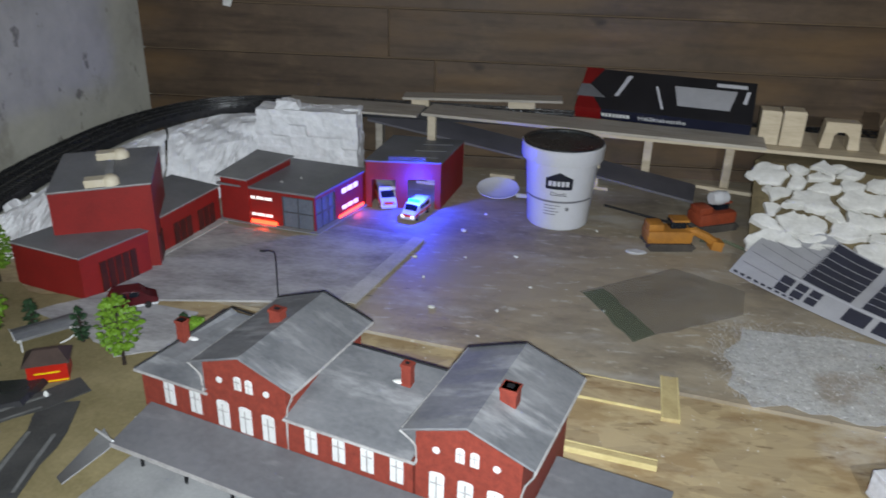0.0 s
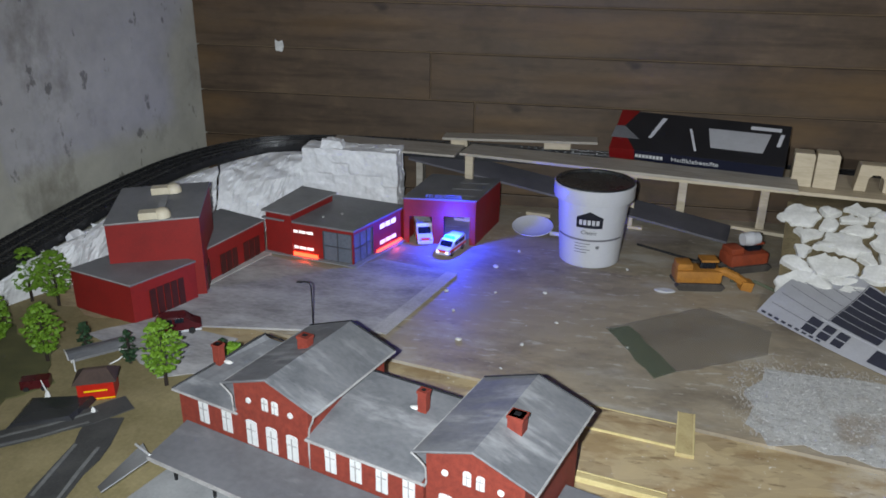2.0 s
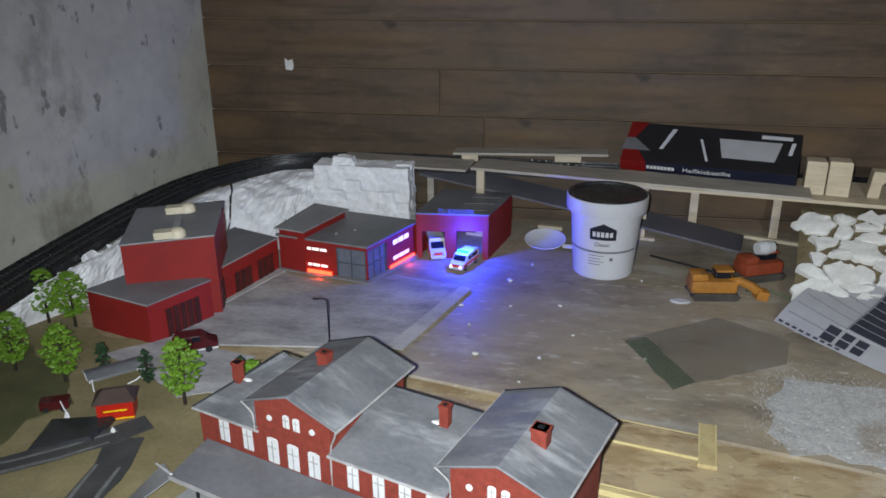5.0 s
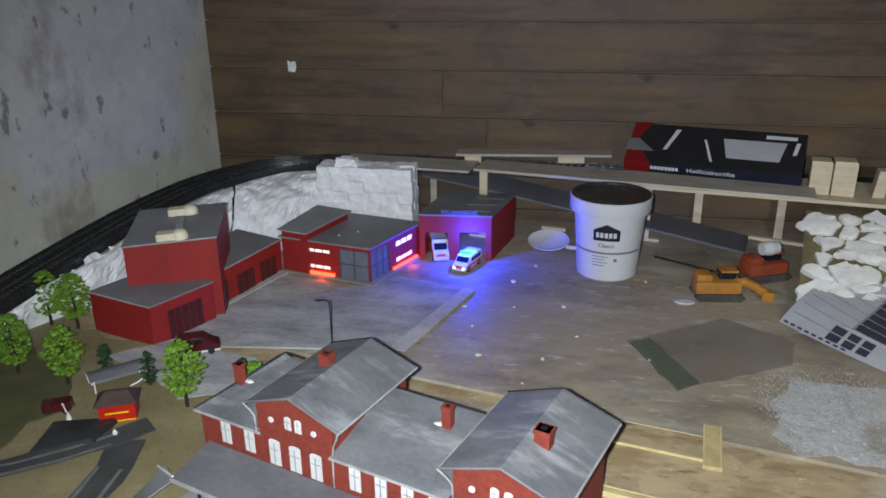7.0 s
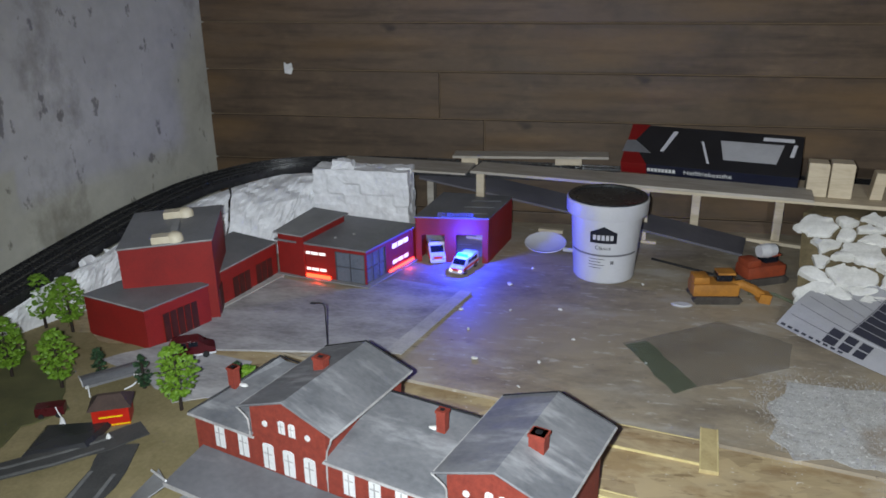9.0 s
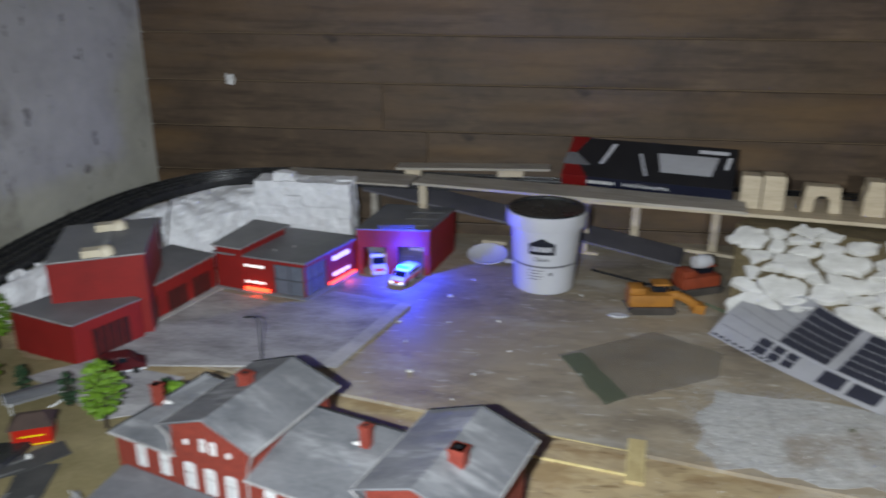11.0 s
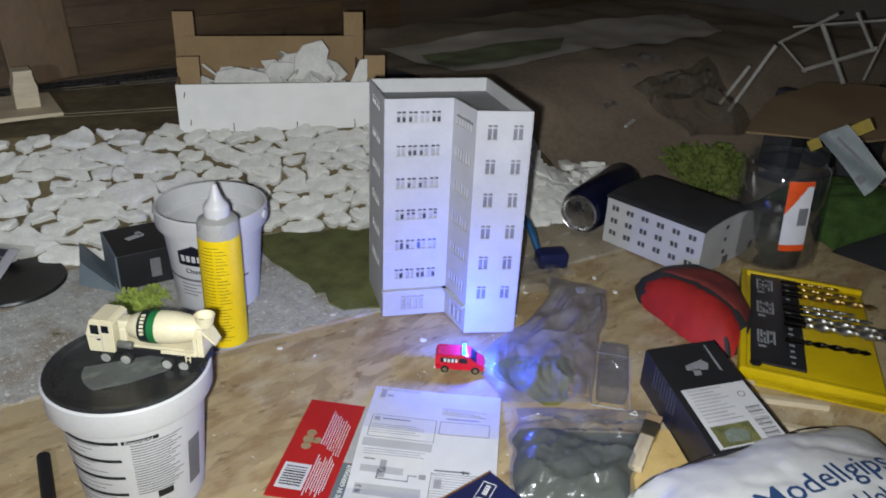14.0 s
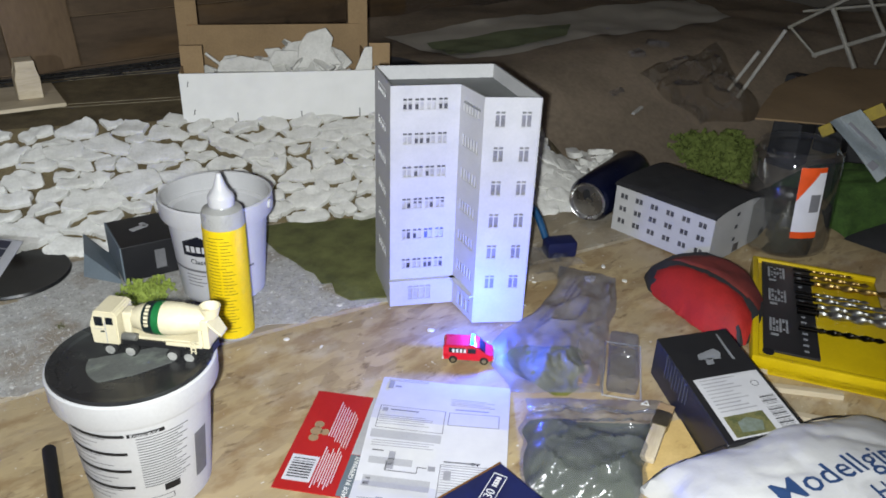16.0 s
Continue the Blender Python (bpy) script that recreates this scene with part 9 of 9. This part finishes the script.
on_hill("road", (1.30, 0.955), (2.10, 0.880), (1.34, 1.22), (2.30, 1.10), 0.003, M["road_hill"], "pale grey model road across the hillside")
on_hill("grass", (1.30, 0.985), (1.60, 0.962), (1.36, 1.115), (1.71, 1.040), 0.006, M["verge"], "dull green model verge beside the road")
for i, (a, b) in enumerate((((1.75, 0.684, 0.060), (1.75, 0.632, 0.158)), ((1.75, 0.660, 0.055), (1.75, 0.592, 0.203)))):
    bm = B()
    rod(bm, a, b, 0.0035, 8)
    solid("white_stick", bm, M["kerb_pale"], Matrix(), "thin pale stick leaning in the dim corner", "stick", "sticks")
truss = thing("model_truss", Matrix(), "pale plastic lattice frame lying in the corner", "lattice frame")
for a, b, r in (((1.85, 0.575, 0.148), (1.85, 0.455, 0.212), 0.005), ((1.85, 0.560, 0.236), (1.85, 0.496, 0.140), 0.0055), ((1.85, 0.632, 0.190), (1.85, 0.536, 0.258), 0.004), ((1.85, 0.629, 0.192), (1.85, 0.567, 0.146), 0.003),
                ((1.85, 0.505, 0.265), (1.85, 0.460, 0.205), 0.004), ((1.87, 0.62, 0.22), (1.87, 0.45, 0.26), 0.003), ((1.87, 0.45, 0.26), (1.87, 0.47, 0.15), 0.003)):
    bm = B()
    rod(bm, a, b, r * 0.8, 8)
    part("strut", bm, M["truss_white"], truss)
bm = B()
box(bm, (1.85, 0.55, 0.055), (0.04, 0.12, 0.11), bevel=0.01)
part("foot", bm, M["glove_black"], truss)
M["old_card"] = material("old_card", lin((0.57, 0.48, 0.36)), lin((0.48, 0.40, 0.30)), 8, 0.9, bump=0.2)
bm = B()
prism(bm, [(0, 0), (0.10, -0.16), (0.20, -0.21), (0.42, -0.06), (0.38, 0.05), (0.18, 0.06)], 0.0, 0.003)
bmesh.ops.subdivide_edges(bm, edges=list(bm.edges), cuts=4, use_grid_fill=True)
for v in bm.verts:
    v.co.z += 0.05 * v.co.x + 0.010 * noise.noise(v.co * 9) - 0.03 * max(0.0, -v.co.y - 0.1)
solid("cardboard_piece", bm, M["old_card"], pose(1.56, 0.525, 0.092, 0, 0, 0), "torn brown cardboard piece in the dim corner", "cardboard", smooth=True)
for a, b in (((1.66, 0.50), 0.082), ((1.80, 0.48), 0.092), ((1.74, 0.40), 0.078)):
    bm = B()
    box(bm, (*a, b / 2), (0.06, 0.05, b), bevel=0.004)
    solid("dark_block", bm, M["glove_black"], Matrix(), "dark block under the torn cardboard", "block", "dark blocks")
bm = B()
q00, q10, q01, q11 = (Vector(p) for p in ((1.60, 0.64, 0.046), (1.76, 0.59, 0.040), (1.58, 0.77, 0.112), (1.84, 0.76, 0.138)))
sheet(bm, lambda u, v: q00.lerp(q10, u).lerp(q01.lerp(q11, u), v) + Vector((0.01 * math.sin(9 * v), 0.01 * math.sin(8 * u), 0.036 * (math.sin(3.14 * u) * math.sin(3.14 * v)) ** 0.5 * (1 - 1.1 * abs(noise.noise(Vector((u * 4, v * 4, 7)))) - 0.6 * abs(noise.noise(Vector((u * 9, v * 9, 3))))) if 0 < u < 1 and 0 < v < 1 else 0.0)), 30, 30)
solid("dark_plastic_sheet", bm, M["dark_film"], Matrix(), "crumpled dark see-through film lying on the slope", "plastic sheet", smooth=True)
M["pack_green"] = material("pack_green", lin((0.24, 0.35, 0.14)), lin((0.15, 0.24, 0.08)), 60, 0.85, bump=0.8, fine=300)
M["pack_blue"] = material("pack_blue", lin((0.50, 0.53, 0.53)), lin((0.42, 0.45, 0.45)), 30, 0.5)
M["tag_yellow"] = material("tag_yellow", lin((0.62, 0.54, 0.16)), lin((0.52, 0.45, 0.14)), 60, 0.6)
pack = thing("grass_pack", basis((1.43, 0.30, 0.0), (0.93, -0.36, 0), (0.36, 0.93, 0)), "bag of green model grass with a paper header", "bag")
bm = B()
def sack_top(u, v):
    e = max(0.0, math.sin(math.pi * u) * math.sin(math.pi * v)) ** 0.4
    return Vector((0.21 * u + 0.006 * math.sin(9 * v), 0.17 * v + 0.006 * math.sin(8 * u), 0.002 + e * (0.062 + 0.012 * noise.fractal(Vector((u * 3, v * 3, 2)), 1.0, 2.0, 4))))


sheet(bm, sack_top, 40, 36, 0.001)
part("sack", bm, M["pack_green"], pack, smooth=True)
bm = B()
PK = basis((1.43, 0.30, 0.0), (0.93, -0.36, 0), (0.36, 0.93, 0)).inverted()
c00, c10, c01, c11 = (PK @ Vector(p) for p in ((1.4686, 0.2937, 0.0788), (1.475, 0.2723, 0.1156), (1.4712, 0.3773, 0.1427), (1.4772, 0.3463, 0.1676)))
sheet(bm, lambda u, v: c00.lerp(c10, u).lerp(c01.lerp(c11, u), v) + Vector((0.004 * math.sin(5 * u + 3 * v), 0, 0)), 10, 10, 0.0008)
header = part("header_card", bm, M["pack_blue"], pack, "pale blue paper header")
for u, v, w, h in ((0.25, 0.2, 0.010, 0.012), (0.6, 0.62, 0.004, 0.05)):
    bm = B()
    p = c00.lerp(c10, u).lerp(c01.lerp(c11, u), v)
    nx, ny = (c10 - c00), (c01 - c00)
    box(bm, (0, 0, 0.0012), (w, h, 0.0006), m=basis(p + nx.cross(ny).normalized() * 0.004, nx, ny))
    part("print_bar", bm, M["ink_grey"], header)
for c, w, h in ((c01 + Vector((0.004, 0.006, -0.014)), 0.018, 0.016), (c11 + Vector((0.034, 0.004, -0.010)), 0.034, 0.018)):
    bm = B()
    box(bm, (0, 0, -0.002), (w, h, 0.003), bevel=0.001, m=basis(c, c11 - c01, c01 - c00))
    part("yellow_tag", bm, M["tag_yellow"], pack, "yellow tag")
bm = B()
sheet(bm, lambda u, v: Vector((1.42 + 0.26 * u, 0.10 + 0.20 * v, 0.004 + 0.03 * max(0, math.sin(3.14 * u)) * max(0, math.sin(3.14 * v)))), 14, 14)
solid("black_bag", bm, M["glove_black"], Matrix(), "crumpled black plastic bag beside the case", "bag", smooth=True)
panel = thing("acrylic_sheet_stand", pose(1.535, 1.385, 0.10), "clear acrylic sheet leaning against the boards", "acrylic sheet")
bm = B()
box(bm, (0.225, 0, 0.095), (0.45, 0.002, 0.19))
part("sheet", bm, M["acrylic"], panel)
bm = B()
box(bm, (0.225, 0, 0.1915), (0.45, 0.003, 0.003))
part("edge", bm, M["kerb_pale"], panel, "bright top edge")
for x, y, rz in ((1.50, 0.745, 35), (1.62, 0.80, 10), (1.72, 0.80, 70)):
    bm = B()
    sheet(bm, lambda u, v: crumpled(0.05, 0.03, 0.01, x * 9)(u, v), 10, 8)
    solid("film_scrap", bm, M["clear_film"], pose(x, y, hill(x, y) + 0.002, 0, 0, rz), "scrap of crumpled clear film", "film scrap", smooth=True)
bm = B()
box(bm, (0, 0, 0.002), (0.035, 0.006, 0.004), bevel=0.001)
solid("white_clip", bm, M["kerb_pale"], pose(1.507, 0.714, hill(1.507, 0.714) + 0.003, 0, -8, 10), "small pale plastic strip on the hillside", "strip")

# paint chip on the boarded wall
bm = B()
prism(bm, [(-0.010, -0.012), (0.008, -0.015), (0.013, -0.002), (0.010, 0.014), (-0.002, 0.010), (-0.010, 0.016)], 0, 0.0015)
solid("paint_chip", bm, M["plaster"], basis((-0.508, WALL_Y - 0.0012, 0.280), (1, 0, 0), (0, 0, 1)) @ Matrix.Scale(0.72, 4), "white paint chip stuck to the boarded wall", "paint chip")
